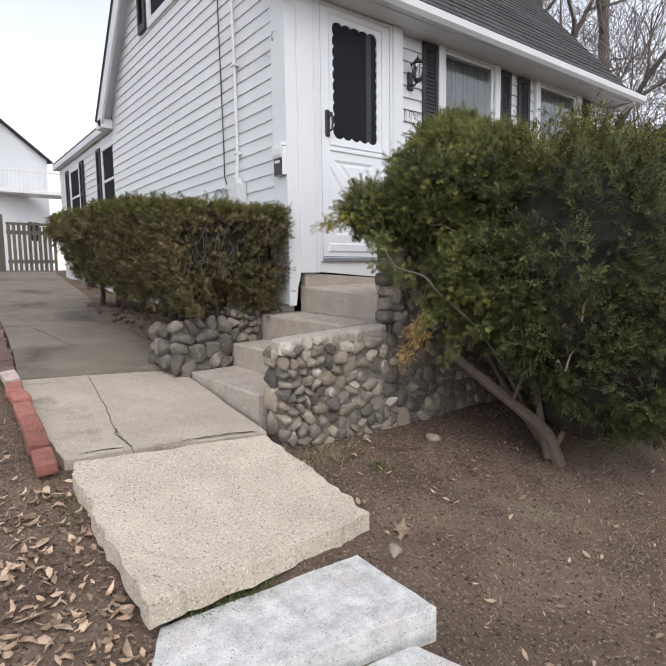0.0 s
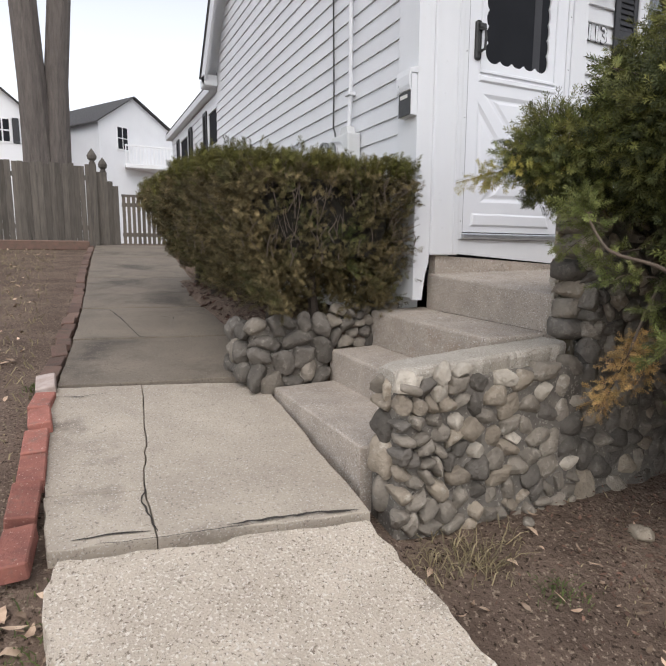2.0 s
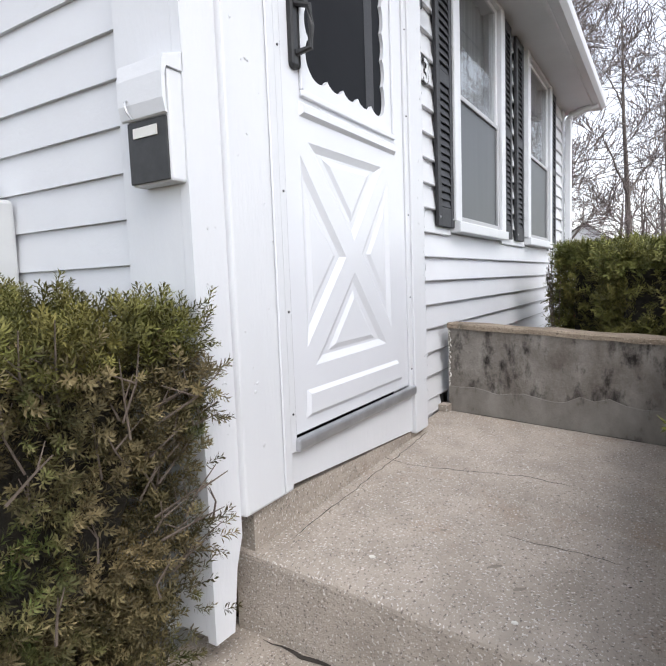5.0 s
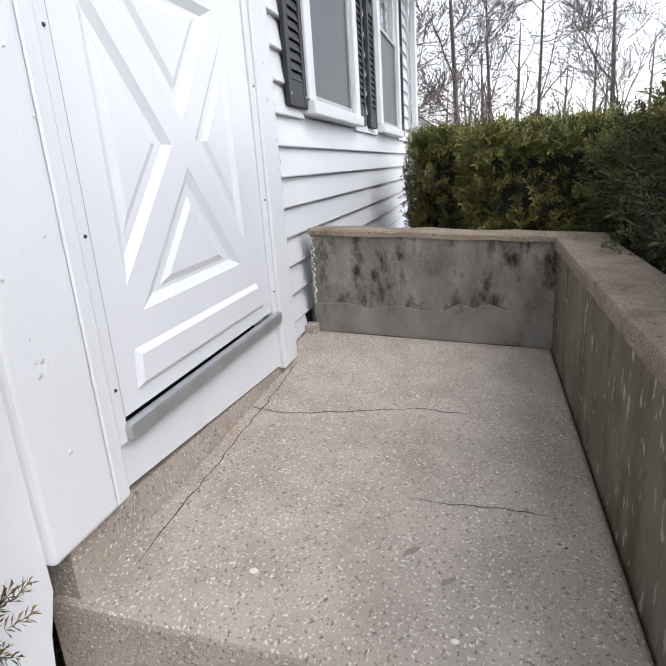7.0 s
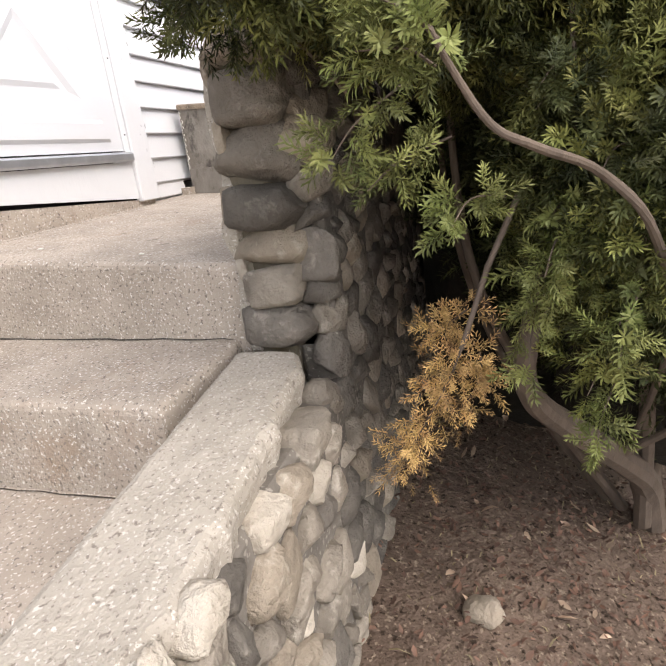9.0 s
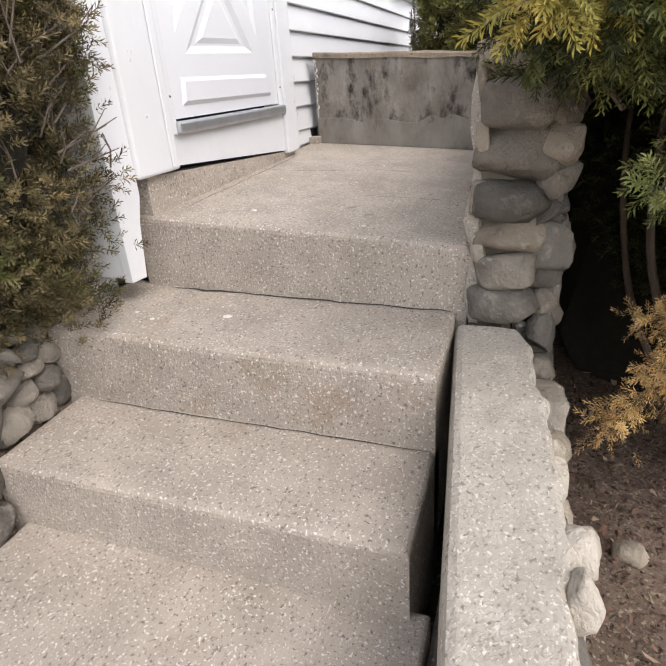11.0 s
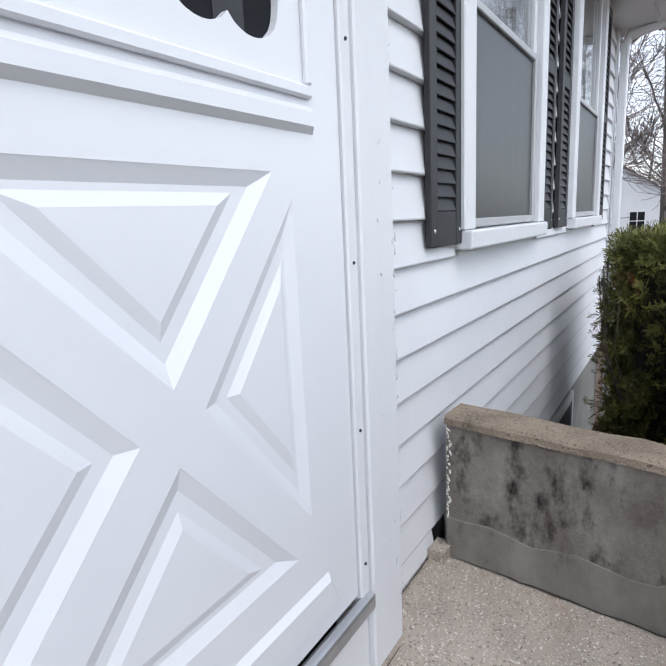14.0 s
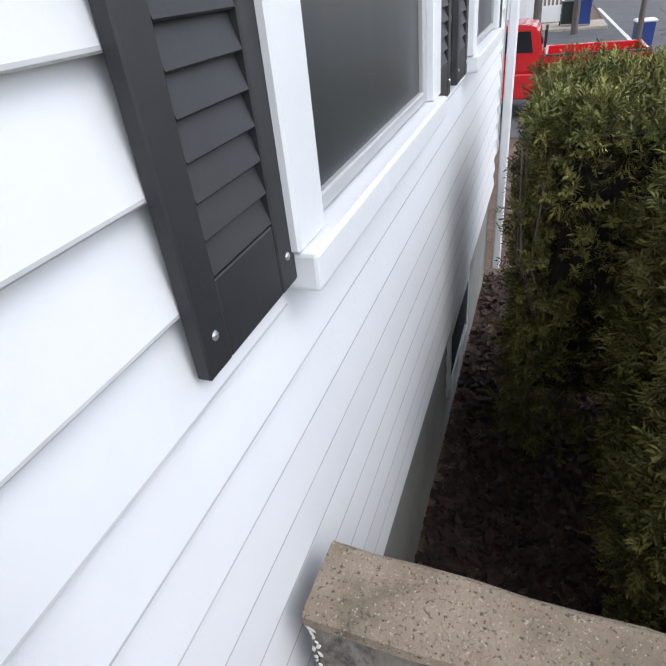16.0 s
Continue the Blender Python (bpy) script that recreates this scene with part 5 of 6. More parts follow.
GOLDGREEN = mat("golden_green_needles", (0.42, 0.33, 0.07), (0.20, 0.20, 0.042), 16, 0.6, vary=0.3)
WIDE = sprig(8, 4, 0.050, 0.023, 0.0040)
spray_along("golden_spray", [(2.19, 2.50, 1.515), (2.10, 2.57, 1.54), (2.02, 2.63, 1.53), (1.95, 2.675, 1.505)], (0.020, 0.018, 0.014), 90, GOLDGREEN, "golden yellow dying needles", WIDE, (0.55, 0.9))
spray_along("golden_spray", [(2.407, 2.300, 0.90), (2.41, 2.33, 0.83), (2.41, 2.39, 0.72), (2.41, 2.43, 0.655)], (0.020, 0.020, 0.018), 190, YEWGOLD, "orange brown dead needles")
part("twig", tube([(2.403, 2.20, 1.16), (2.403, 2.251, 1.046), (2.407, 2.30, 0.90)], 0.005, 6), DEADTWIG, yew)
spray_along("golden_spray", [(2.45, 2.29, 0.96), (2.50, 2.34, 0.91), (2.548, 2.381, 0.875)], (0.016, 0.016, 0.014), 70, YEWGOLD)
spray_along("golden_spray", [(2.44, 2.27, 0.88), (2.45, 2.27, 0.83), (2.44, 2.31, 0.75)], (0.018, 0.016, 0.016), 60, YEWGOLD)
for a_, b_, c_ in (((2.15, 2.29, 1.36), (2.13, 2.32, 1.39), (2.12, 2.36, 1.41)), ((2.16, 2.30, 1.37), (2.18, 2.34, 1.42), (2.17, 2.39, 1.45)), ((2.20, 2.30, 1.34), (2.17, 2.33, 1.36), (2.13, 2.38, 1.36)), ((2.34, 2.36, 1.34), (2.26, 2.42, 1.29), (2.20, 2.455, 1.23)), ((2.42, 2.30, 1.26), (2.33, 2.37, 1.235), (2.26, 2.41, 1.20)), ((2.40, 2.22, 1.16), (2.31, 2.27, 1.17), (2.25, 2.30, 1.13)), ((2.50, 2.16, 0.98), (2.42, 2.18, 0.93), (2.36, 2.19, 0.88)), ((2.46, 2.12, 1.10), (2.36, 2.15, 1.09), (2.30, 2.17, 1.05)), ((2.40, 2.02, 1.0), (2.30, 2.06, 0.98), (2.24, 2.08, 0.93)), ((2.52, 2.02, 0.80), (2.44, 2.06, 0.76), (2.38, 2.08, 0.71))):
    spray_along("side_spray", [a_, b_, c_], (0.014, 0.014, 0.010), 26, YEWTIP, "", WIDE, (0.6, 0.95))
for _ in range(85):
    q = (random.uniform(2.32, 2.95), random.uniform(1.65, 2.20), random.uniform(0.80, 1.42))
    spray_along("side_spray", [(q[0] + 0.10, q[1] - 0.08, q[2] + 0.03), (q[0] + 0.05, q[1] - 0.03, q[2] + 0.03), q], (0.018, 0.018, 0.012), 20, random.choice((YEW, YEWTOP, YEWTIP)), "", WIDE, (0.6, 1.0))
for _ in range(46):
    c, r = random.choice(YF[:3])
    d_ = Vector((random.gauss(-0.7, 0.5), random.gauss(0.3, 0.6), random.gauss(0.3, 0.6))).normalized()
    q = Vector((c[0] + d_.x * r[0], c[1] + d_.y * r[1], c[2] + d_.z * r[2]))
    spray_along("side_spray", [q - d_ * 0.06, q, q + d_ * 0.05 + Vector((0, 0, random.uniform(-0.01, 0.03)))], (0.012, 0.012, 0.010), 16, random.choice((YEWTOP, YEWTIP, YEW)), "", WIDE, (0.6, 0.95))


# clipped hedges
# Yew bark in a darker copy: shade under the hedges put into the stems.
STEMB = mat("shaded_stem_bark", (0.06, 0.045, 0.035), (0.035, 0.027, 0.021), 20, 0.95)
def hedge(name, label, x0, x1, y0, y1, zb, zt, n, template, tuck, tops=YEWTRIM, sides=YEWBROWN, size=(0.7, 1.2)):
    """A clipped block; zb, zt are functions of y for its bottom and top; tuck is how far the sides draw in at the foot."""
    t = thing(name, label, "hedge")
    pos, nr, istop = [], [], []
    areas = np.array([(x1 - x0) * (y1 - y0), (y1 - y0) * 0.9, (y1 - y0) * 0.9, (x1 - x0) * 0.9, (x1 - x0) * 0.9]) * np.array([1.1, 1, 1, 1, 1])
    for k, m_ in enumerate((areas / areas.sum() * n / 6.0).astype(int)):
        a, b = rng.random(m_), rng.random(m_)
        for i in range(m_):
            y = y0 + (y1 - y0) * (b[i] if k not in (3, 4) else (0.0 if k == 3 else 1.0))
            lo, hi = zb(y), zt(y)
            zf = 1.0 if k == 0 else a[i]
            z = lo + (hi - lo) * zf
            dr = tuck * (1 - zf) ** 1.6 + 0.05 * max(0, zf - 0.86) / 0.14 * (k != 0)
            if k == 0:
                x, nn = x0 + (x1 - x0) * a[i], (0, 0, 1)
            elif k == 1:
                x, nn = x0 + dr, (-1, 0, 0)
            elif k == 2:
                x, nn = x1 - dr * 0.3, (1, 0, 0)
            else:
                x, nn = x0 + dr + (x1 - x0 - dr * 1.3) * b[i], (0, -1 if k == 3 else 1, 0)
                y += dr * 0.7 * (1 if k == 3 else -1)
            q = Vector((x, y, z))
            w = 0.03 * noise.noise(q * 4) + 0.045 * noise.noise(q * 11) + 0.02 * noise.noise(q * 23)
            if noise.noise(q * 7 + Vector((3, 3, 3))) > 0.20:
                w -= 0.13
            if k == 0:
                w *= 0.5
            w -= rng.exponential(0.03)
            pos.append((x + nn[0] * w, y + nn[1] * w, z + nn[2] * w))
            nr.append(nn)
            # Top tufts take lighter needles: clipped growth, with overhead light in the colour.
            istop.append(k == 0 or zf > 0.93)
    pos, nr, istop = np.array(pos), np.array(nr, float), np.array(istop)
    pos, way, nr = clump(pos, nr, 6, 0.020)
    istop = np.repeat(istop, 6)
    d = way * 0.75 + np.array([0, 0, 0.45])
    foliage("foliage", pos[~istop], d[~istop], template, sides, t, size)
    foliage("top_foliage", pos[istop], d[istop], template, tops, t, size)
    # solid dark core, coloured for the shade inside the hedge, and its stems
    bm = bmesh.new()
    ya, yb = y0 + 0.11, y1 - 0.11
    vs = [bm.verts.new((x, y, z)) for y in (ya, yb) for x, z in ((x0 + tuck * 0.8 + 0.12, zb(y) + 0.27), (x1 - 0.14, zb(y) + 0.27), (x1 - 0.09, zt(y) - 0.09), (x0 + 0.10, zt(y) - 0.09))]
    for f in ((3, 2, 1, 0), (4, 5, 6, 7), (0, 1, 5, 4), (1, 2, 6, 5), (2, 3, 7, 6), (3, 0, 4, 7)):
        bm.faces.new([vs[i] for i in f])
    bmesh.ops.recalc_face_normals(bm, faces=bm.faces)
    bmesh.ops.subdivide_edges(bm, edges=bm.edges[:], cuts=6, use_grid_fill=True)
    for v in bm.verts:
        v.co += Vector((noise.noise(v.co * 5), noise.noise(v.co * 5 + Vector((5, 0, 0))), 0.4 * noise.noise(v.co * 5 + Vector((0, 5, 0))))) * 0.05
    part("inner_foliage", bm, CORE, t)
    k = max(3, int((y1 - y0) / 0.45))
    for i in range(k):
        y = y0 + 0.25 + (y1 - y0 - 0.5) * i / (k - 1)
        x = (x0 + x1) / 2 + random.uniform(-0.1, 0.1)
        g0 = gz(x, y)
        part("stem", tube([(x, y, g0 - 0.05), (x + 0.03, y + 0.02, (g0 + zb(y)) / 2), (x, y, zb(y) + 0.2)], [0.035, 0.03, 0.022], 7), STEMB, t)
    return t


front_hedge = hedge("hedge", "clipped yew hedge with brown patches above the low stone wall", 1.315, 2.335, 3.605, 5.36, lambda y: 0.935 + 0.05 * (y - 3.7), lambda y: 1.708 + 0.10 * (y - 3.62), 29000, SHORT, 0.24, size=(0.75, 1.2))
hedge("hedge", "second clipped yew hedge further along the walkway", 1.36, 2.3, 5.48, 7.5, lambda y: 1.05 + 0.06 * (y - 5.5), lambda y: 1.83 + 0.06 * (y - 5.5), 6500, COARSE, 0.40, size=(0.9, 1.4))
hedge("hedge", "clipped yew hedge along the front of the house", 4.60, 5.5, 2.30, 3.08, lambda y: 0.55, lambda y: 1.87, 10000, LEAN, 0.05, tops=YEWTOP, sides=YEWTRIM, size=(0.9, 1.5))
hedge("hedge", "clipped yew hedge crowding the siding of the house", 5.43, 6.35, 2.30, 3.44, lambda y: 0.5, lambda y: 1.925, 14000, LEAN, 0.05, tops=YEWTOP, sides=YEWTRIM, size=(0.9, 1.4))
tw = bmesh.new()
for _ in range(120):
    face = random.random()
    if face < 0.62:
        a = Vector((random.uniform(1.38, 2.36), random.uniform(3.60, 3.68), random.uniform(1.15, 1.62)))
        d_ = Vector((random.gauss(0, 0.35), random.uniform(-0.35, 0.05), 1.0))
    elif face < 0.8:
        a = Vector((random.uniform(2.20, 2.28), random.uniform(3.61, 3.68), random.uniform(1.2, 1.6)))
        d_ = Vector((random.uniform(0.2, 0.9), random.uniform(-0.6, 0.0), random.uniform(0.2, 0.9)))
    else:
        a = Vector((random.uniform(1.33, 1.40), random.uniform(3.65, 5.2), random.uniform(1.2, 1.65)))
        d_ = Vector((random.uniform(-0.4, 0.05), random.gauss(0, 0.35), 1.0))
    b = a + d_.normalized() * random.uniform(0.06, 0.17)
    bend = a.lerp(b, 0.5) + Vector((random.gauss(0, 0.012), random.gauss(0, 0.008), 0))
    tube([a, bend, b], [0.0026, 0.0020, 0.0009], 4, tw)
    tube([bend, bend + Vector((random.gauss(0, 0.03), random.gauss(-0.008, 0.012), random.uniform(0.02, 0.05)))], [0.002, 0.001], 4, tw)
part("dead_twig_growth", tw, DEADTWIG, front_hedge, "bare grey dead twigs in the clipped face")["kind"] = "stuff"
sap = thing("yew_shoot", "thin upright yew shoots beside the siding", "shrub")
for _ in range(5):
    q = Vector((5.42 + random.uniform(-0.06, 0.08), 3.44 + random.uniform(-0.03, 0.05), 1.42))
    tip = q + Vector((random.uniform(-0.06, 0.04), random.uniform(-0.02, 0.07), random.uniform(0.30, 0.48)))
    part("stem", tube([(q.x + 0.05, q.y - 0.08, q.z - 0.25), q, tip], 0.003, 5), YEWBARK, sap)
    m_ = 16
    pp = np.array([q.lerp(tip, random.uniform(0.2, 1)) for _ in range(m_)])
    foliage("needles", pp, rng.normal(size=(m_, 3)) * 0.3 + np.array([0, 0, 1.0]), MEDIUM, YEW, sap, (0.5, 0.8))

# ---------- brick edging ----------
edging = thing("brick_edging", "row of loose red bricks set on edge along the walkway", "edging")
bm = box((-0.045, -0.10, -0.0285), (0.045, 0.10, 0.0285), 0.005)
bme = bpy.data.meshes.new("brick")
bm.to_mesh(bme)
bm.free()
bme2 = bme.copy()
bme.materials.append(BRICK)
bme2.materials.append(OLDBRICK)
bme3 = bme.copy()
bme3.materials.clear()
bme3.materials.append(mat("whitewashed_brick", (0.55, 0.47, 0.43), (0.40, 0.30, 0.26), 18, 0.9, 0.6, 90))
y = 2.735
k = 0
while y < 13.0:
    x = edge_l(y) - 0.068 + random.uniform(-0.012, 0.012)
    if y < 4.2:
        x = 0.425 + (y - 2.7) * 0.03 + random.uniform(-0.008, 0.008)
    ob = new("brick", bme if y < 4.15 and k != 6 else (bme3 if k == 6 else bme2))
    ob.parent = edging
    up = walk_z(y) + (0.018 if y < 4.15 else -0.002) + random.uniform(-0.008, 0.008)
    ob.matrix_basis = pose(x, y, up, math.degrees(math.atan(0.13)) + random.uniform(-4, 4), random.uniform(-7, 7), -3 + random.uniform(-5, 5)) @ Matrix.Diagonal((1, 1, 1.0 if y < 4.15 else 0.8, 1))
    y += 0.216 + random.uniform(0, 0.02)
    k += 1

# ---------- litter, grass, stones on the soil ----------
def leaf_litter(name, label, spots, material, size=(0.012, 0.036), curl=0.5):
    v, f = [], []
    for x, y in spots:
        z = gz(x, y) + random.uniform(0.012, 0.03)
        L, a = random.uniform(*size), random.uniform(0, 6.28)
        w = L * random.uniform(0.28, 0.5)
        c = random.uniform(-curl, curl) * L
        tl = Euler((random.uniform(-0.5, 0.5), random.uniform(-0.5, 0.5), a)).to_matrix()
        n0 = len(v)
        for px, py, pz in ((-L, 0, c), (-L * 0.35, -w, c * 0.3), (-L * 0.35, 0, -0.1 * w), (-L * 0.35, w, c * 0.3), (L * 0.45, -w * 0.75, 0.2 * c), (L * 0.45, 0, -0.1 * w), (L * 0.45, w * 0.75, 0.2 * c), (L, 0, c)):
            q = tl @ Vector((px, py, pz))
            v.append((x + q.x, y + q.y, z + q.z))
        f += [tuple(n0 + i for i in t) for t in ((0, 1, 2), (0, 2, 3), (1, 4, 5, 2), (2, 5, 6, 3), (4, 7, 5), (5, 7, 6))]
    return tagged(raw(name, v, f, material, smooth=True), label, "leaves", kind="stuff")


sp = []
while len(sp) < 2900:
    x, y = random.gauss(-0.1, 0.75), random.gauss(1.7, 0.8)
    if x < 0.50 + 0.1 * (y < 1.6) and 0.2 < y < 4.5 and not (x > 0.33 and y > 2.6):
        sp.append((x, y))
leaf_litter("leaf_litter", "curled brown dead leaves lying beside the slabs", sp, LEAFD, (0.008, 0.036), 0.9)
leaf_litter("leaf_litter", "scattered dead leaves and flakes on the lawn", [(random.uniform(-5, 0.3), random.uniform(3, 12.8)) for _ in range(1500)], LEAFD, (0.015, 0.035))
leaf_litter("leaf_litter", "few dead leaves on the bare soil in front", [(random.uniform(1.6, 4.5), random.uniform(0.0, 2.5)) for _ in range(330)], LEAFD, (0.010, 0.028))
# Red-brown litter, darkened and thickened to carry the shade of the trench.
leaf_litter("leaf_litter", "dead leaves heaped in the trench along the foundation", [(random.uniform(4.2, 7.6), random.uniform(2.7, 3.72)) for _ in range(5200)], mat("shaded_red_brown_leaf", (0.055, 0.028, 0.022), (0.032, 0.020, 0.016), 20, 0.9, vary=0.5), (0.02, 0.05))
leaf_litter("leaf_litter", "dead leaves in the hedge bed", [(random.uniform(1.6, 1.9), random.uniform(4.0, 7.5)) for _ in range(260)], mat("dark_red_leaf", (0.11, 0.05, 0.035), (0.07, 0.04, 0.03), 20, 0.9, vary=0.4), (0.015, 0.04))


def blades(name, label, spots, material, tall, wide=0.0022):
    v, f = [], []
    for x, y in spots:
        z = gz(x, y) - 0.004
        h, a = random.uniform(*tall), random.uniform(0, 6.28)
        lx, ly = random.gauss(0, 0.8) * h, random.gauss(0, 0.8) * h
        n0 = len(v)
        dx, dy = math.cos(a) * wide, math.sin(a) * wide
        v += [(x - dx, y - dy, z), (x + dx, y + dy, z), (x + dx + lx * 0.45, y + dy + ly * 0.45, z + h * 0.7), (x - dx + lx * 0.45, y - dy + ly * 0.45, z + h * 0.7), (x + lx, y + ly, z + h * 0.85)]
        f += [(n0, n0 + 1, n0 + 2, n0 + 3), (n0 + 3, n0 + 2, n0 + 4)]
    return tagged(raw(name, v, f, material), label, "grass", kind="stuff")


# Reddish brown litter that also darkens the soil, for shade under the yew.
leaf_litter("needle_litter", "dark reddish brown needles and leaf bits under the yew", [(random.gauss(2.75, 0.42), random.gauss(2.12, 0.26)) for _ in range(1300)], mat("shaded_brown_needle", (0.17, 0.095, 0.065), (0.10, 0.06, 0.045), 30, 0.95, vary=0.6), (0.005, 0.016), 0.6)
blades("dry_grass", "thin dry grass over the worn lawn", [(random.uniform(-5, 0.4), random.uniform(2.2, 12.8)) for _ in range(9000)], GRASSD, (0.02, 0.06), 0.003)
blades("dry_grass", "dry straw scattered on the soil", [(random.gauss(2.6, 0.9), random.gauss(1.2, 0.7)) for _ in range(2600)], GRASSD, (0.008, 0.03))
blades("dry_grass", "dry tufts at the foot of the stone wall", [(random.gauss(1.80, 0.12), random.gauss(2.40, 0.06)) for _ in range(260)], GRASSD, (0.03, 0.08))
blades("green_grass", "small green tufts in the soil", [(random.gauss(2.0, 0.05), random.gauss(2.18, 0.04)) for _ in range(120)] + [(random.gauss(0.43, 0.04), random.gauss(4.25, 0.05)) for _ in range(120)] + [(random.uniform(0.65, 1.0), random.gauss(1.70, 0.02)) for _ in range(200)] + [(random.gauss(0.45, 0.03), random.gauss(2.45, 0.1)) for _ in range(60)], GRASSG, (0.015, 0.045))
for x, y, s_, kd in ((2.54, 2.285, 0.05, 1), (2.16, 2.49, 0.03, 0), (1.60, 1.66, 0.05, 1), (0.30, 3.05, 0.02, 0), (3.1, 0.9, 0.03, 3)):
    o_ = new("loose_stone", random.choice(POOLS[kd]))
    o_.matrix_basis = Matrix.LocRotScale(Vector((x, y, gz(x, y) + s_ * 0.25)), Euler((0.2, 0.1, random.uniform(0, 3))), Vector((s_, s_ * 0.8, s_ * 0.6)))
    tagged(o_, "small loose fieldstone half sunk in the soil", "stone", "loose stones")
# one oak leaf
ol = []
for i in range(18):
    a = i * 2 * math.pi / 18
    r = 0.030 + 0.022 * (i % 3 == 0)
    ol.append((r * 1.5 * math.cos(a), r * math.sin(a), 0.012 * math.cos(3 * a)))
o_ = raw("oak_leaf", ol + [(0, 0, 0)], [(18, i, (i + 1) % 18) for i in range(18)], LEAFD)
o_.matrix_basis = pose(1.735, 1.75, gz(1.735, 1.75) + 0.022, 14, -10, 40)
tagged(o_, "single curled tan oak leaf on bare soil", "leaf")


# cracks, chips and joints in the concrete
def crack(name, pts, zf, w, parent, material=CRACK):
    v, f = [], []
    pts = [Vector(p) for p in pts]
    fine = []
    for a, b in zip(pts, pts[1:]):
        for i in range(8):
            q = a.lerp(b, i / 8)
            fine.append(q + Vector((noise.noise((q.x * 22, q.y * 22, 1)), noise.noise((q.x * 22, q.y * 22, 5)))) * 0.010)
    fine.append(pts[-1])
    for i, q in enumerate(fine):
        d = (fine[min(i + 1, len(fine) - 1)] - fine[max(i - 1, 0)]).normalized()
        s = Vector((-d.y, d.x)) * w * (0.35 + 0.65 * abs(noise.noise((q.x * 9, q.y * 9, 2)))) * min(1, i / 3 + 0.2, (len(fine) - 1 - i) / 3 + 0.2)
        for e in (-1, 1):
            r = q + s * e
            v.append((r.x, r.y, zf(r.x, r.y) + 0.0012))
        if i:
            f.append((2 * i - 2, 2 * i - 1, 2 * i + 1, 2 * i))
    return raw(name, v, f, material, parent)


SPOT = mat("worn_concrete_patch", (0.27, 0.235, 0.195), (0.22, 0.19, 0.155), 40, 0.95, 0.4, 120)


def land_z(x, y):
    u, w = (x - 2.52) / 1.464, (y - 2.765) / 0.947
    return (1 - w) * (1.062 + u * 0.028) + w * (1.128 + u * 0.03)


crack("crack", [(3.26, 3.688), (3.251, 3.528), (3.293, 3.402), (3.331, 3.286), (3.37, 3.17), (3.362, 3.041)], land_z, 0.0032, stairs)
crack("crack", [(2.935, 3.159), (2.947, 3.016), (2.953, 2.875)], land_z, 0.0026, stairs)
crack("crack", [(3.62, 3.635), (3.45, 3.628), (3.2, 3.622), (2.9, 3.618), (2.62, 3.612)], land_z, 0.003, stairs)
crack("joint", [(2.511, 2.80), (2.510, 3.1), (2.512, 3.4), (2.511, 3.63)], lambda x, y: 0.8915 + 0.0257 * (y - 2.79), 0.008, stairs)
crack("joint", [(2.182, 2.80), (2.181, 3.2), (2.183, 3.70)], lambda x, y: 0.6995 + 0.0125 * (y - 2.79), 0.003, stairs)
crack("joint", [(3.975, 3.62), (3.97, 3.3), (3.972, 3.0), (3.974, 2.78)], land_z, 0.006, stairs)
wz = lambda x, y: walk_z(y) + 0.0145
crack("crack", [(0.74, 6.12), (0.90, 6.10), (0.95, 5.75), (0.98, 5.45), (1.02, 5.02), (1.10, 4.99)], wz, 0.008, walkway)
crack("crack", [(1.25, 5.72), (1.36, 5.66), (1.34, 5.56)], wz, 0.008, walkway)
crack("crack", [(0.62, 7.10), (0.74, 7.22), (0.86, 7.2)], wz, 0.010, walkway)
crack("crack", [(0.805, 2.985), (0.785, 2.88), (0.80, 2.76), (0.806, 2.70)], wz, 0.006, walkway)
crack("crack", [(0.50, 3.93), (0.62, 3.90), (0.74, 3.915)], wz, 0.004, walkway)
crack("crack", [(1.02, 2.662), (1.20, 2.645), (1.34, 2.628), (1.47, 2.602)], wz, 0.009, walkway)
crack("crack", [(0.56, 2.745), (0.68, 2.735), (0.79, 2.712)], wz, 0.007, walkway)
crack("crack", [(0.62, 2.70), (0.86, 2.665), (1.10, 2.640)], wz, 0.003, walkway)
for x, y, s_ in ((2.66, 3.40, 0.010), (2.60, 3.05, 0.008), (2.36, 3.36, 0.016), (2.30, 3.55, 0.008), (2.33, 3.62, 0.008), (3.1, 3.5, 0.005), (3.45, 3.2, 0.005)):
    b = bmesh.new()
    zz_ = land_z(x, y) if x > 2.5 else 0.912 - (3.8 - y) * 0.027
    bmesh.ops.create_icosphere(b, subdivisions=1, radius=1, matrix=Matrix.LocRotScale((x, y, zz_ + 0.002), None, (s_ * 0.8, s_, 0.003)))
    part("paint_chip", b, CHIPM, stairs)
for x, y, s_ in ((2.78, 3.14, 0.026), (2.72, 3.07, 0.022), (2.88, 3.30, 0.012), (3.02, 2.94, 0.006), (2.86, 2.86, 0.006), (2.9, 2.84, 0.005), (3.52, 3.27, 0.006), (3.55, 3.24, 0.006)):
    b = bmesh.new()
    bmesh.ops.create_icosphere(b, subdivisions=1, radius=1, matrix=Matrix.LocRotScale((x, y, land_z(x, y)), Euler((0, 0, 0.7)), (s_ * 0.35, s_, 0.0012)))
    part("dark_spot", b, SPOT if s_ > 0.01 else CRACK, stairs)

# old paint left along the joints: lumps of caulk, flakes, a split seam in the casing
FLAKE = mat("lifting_paint", (0.72, 0.73, 0.75), (0.58, 0.58, 0.585), 60, 0.6, 0.5, 90)


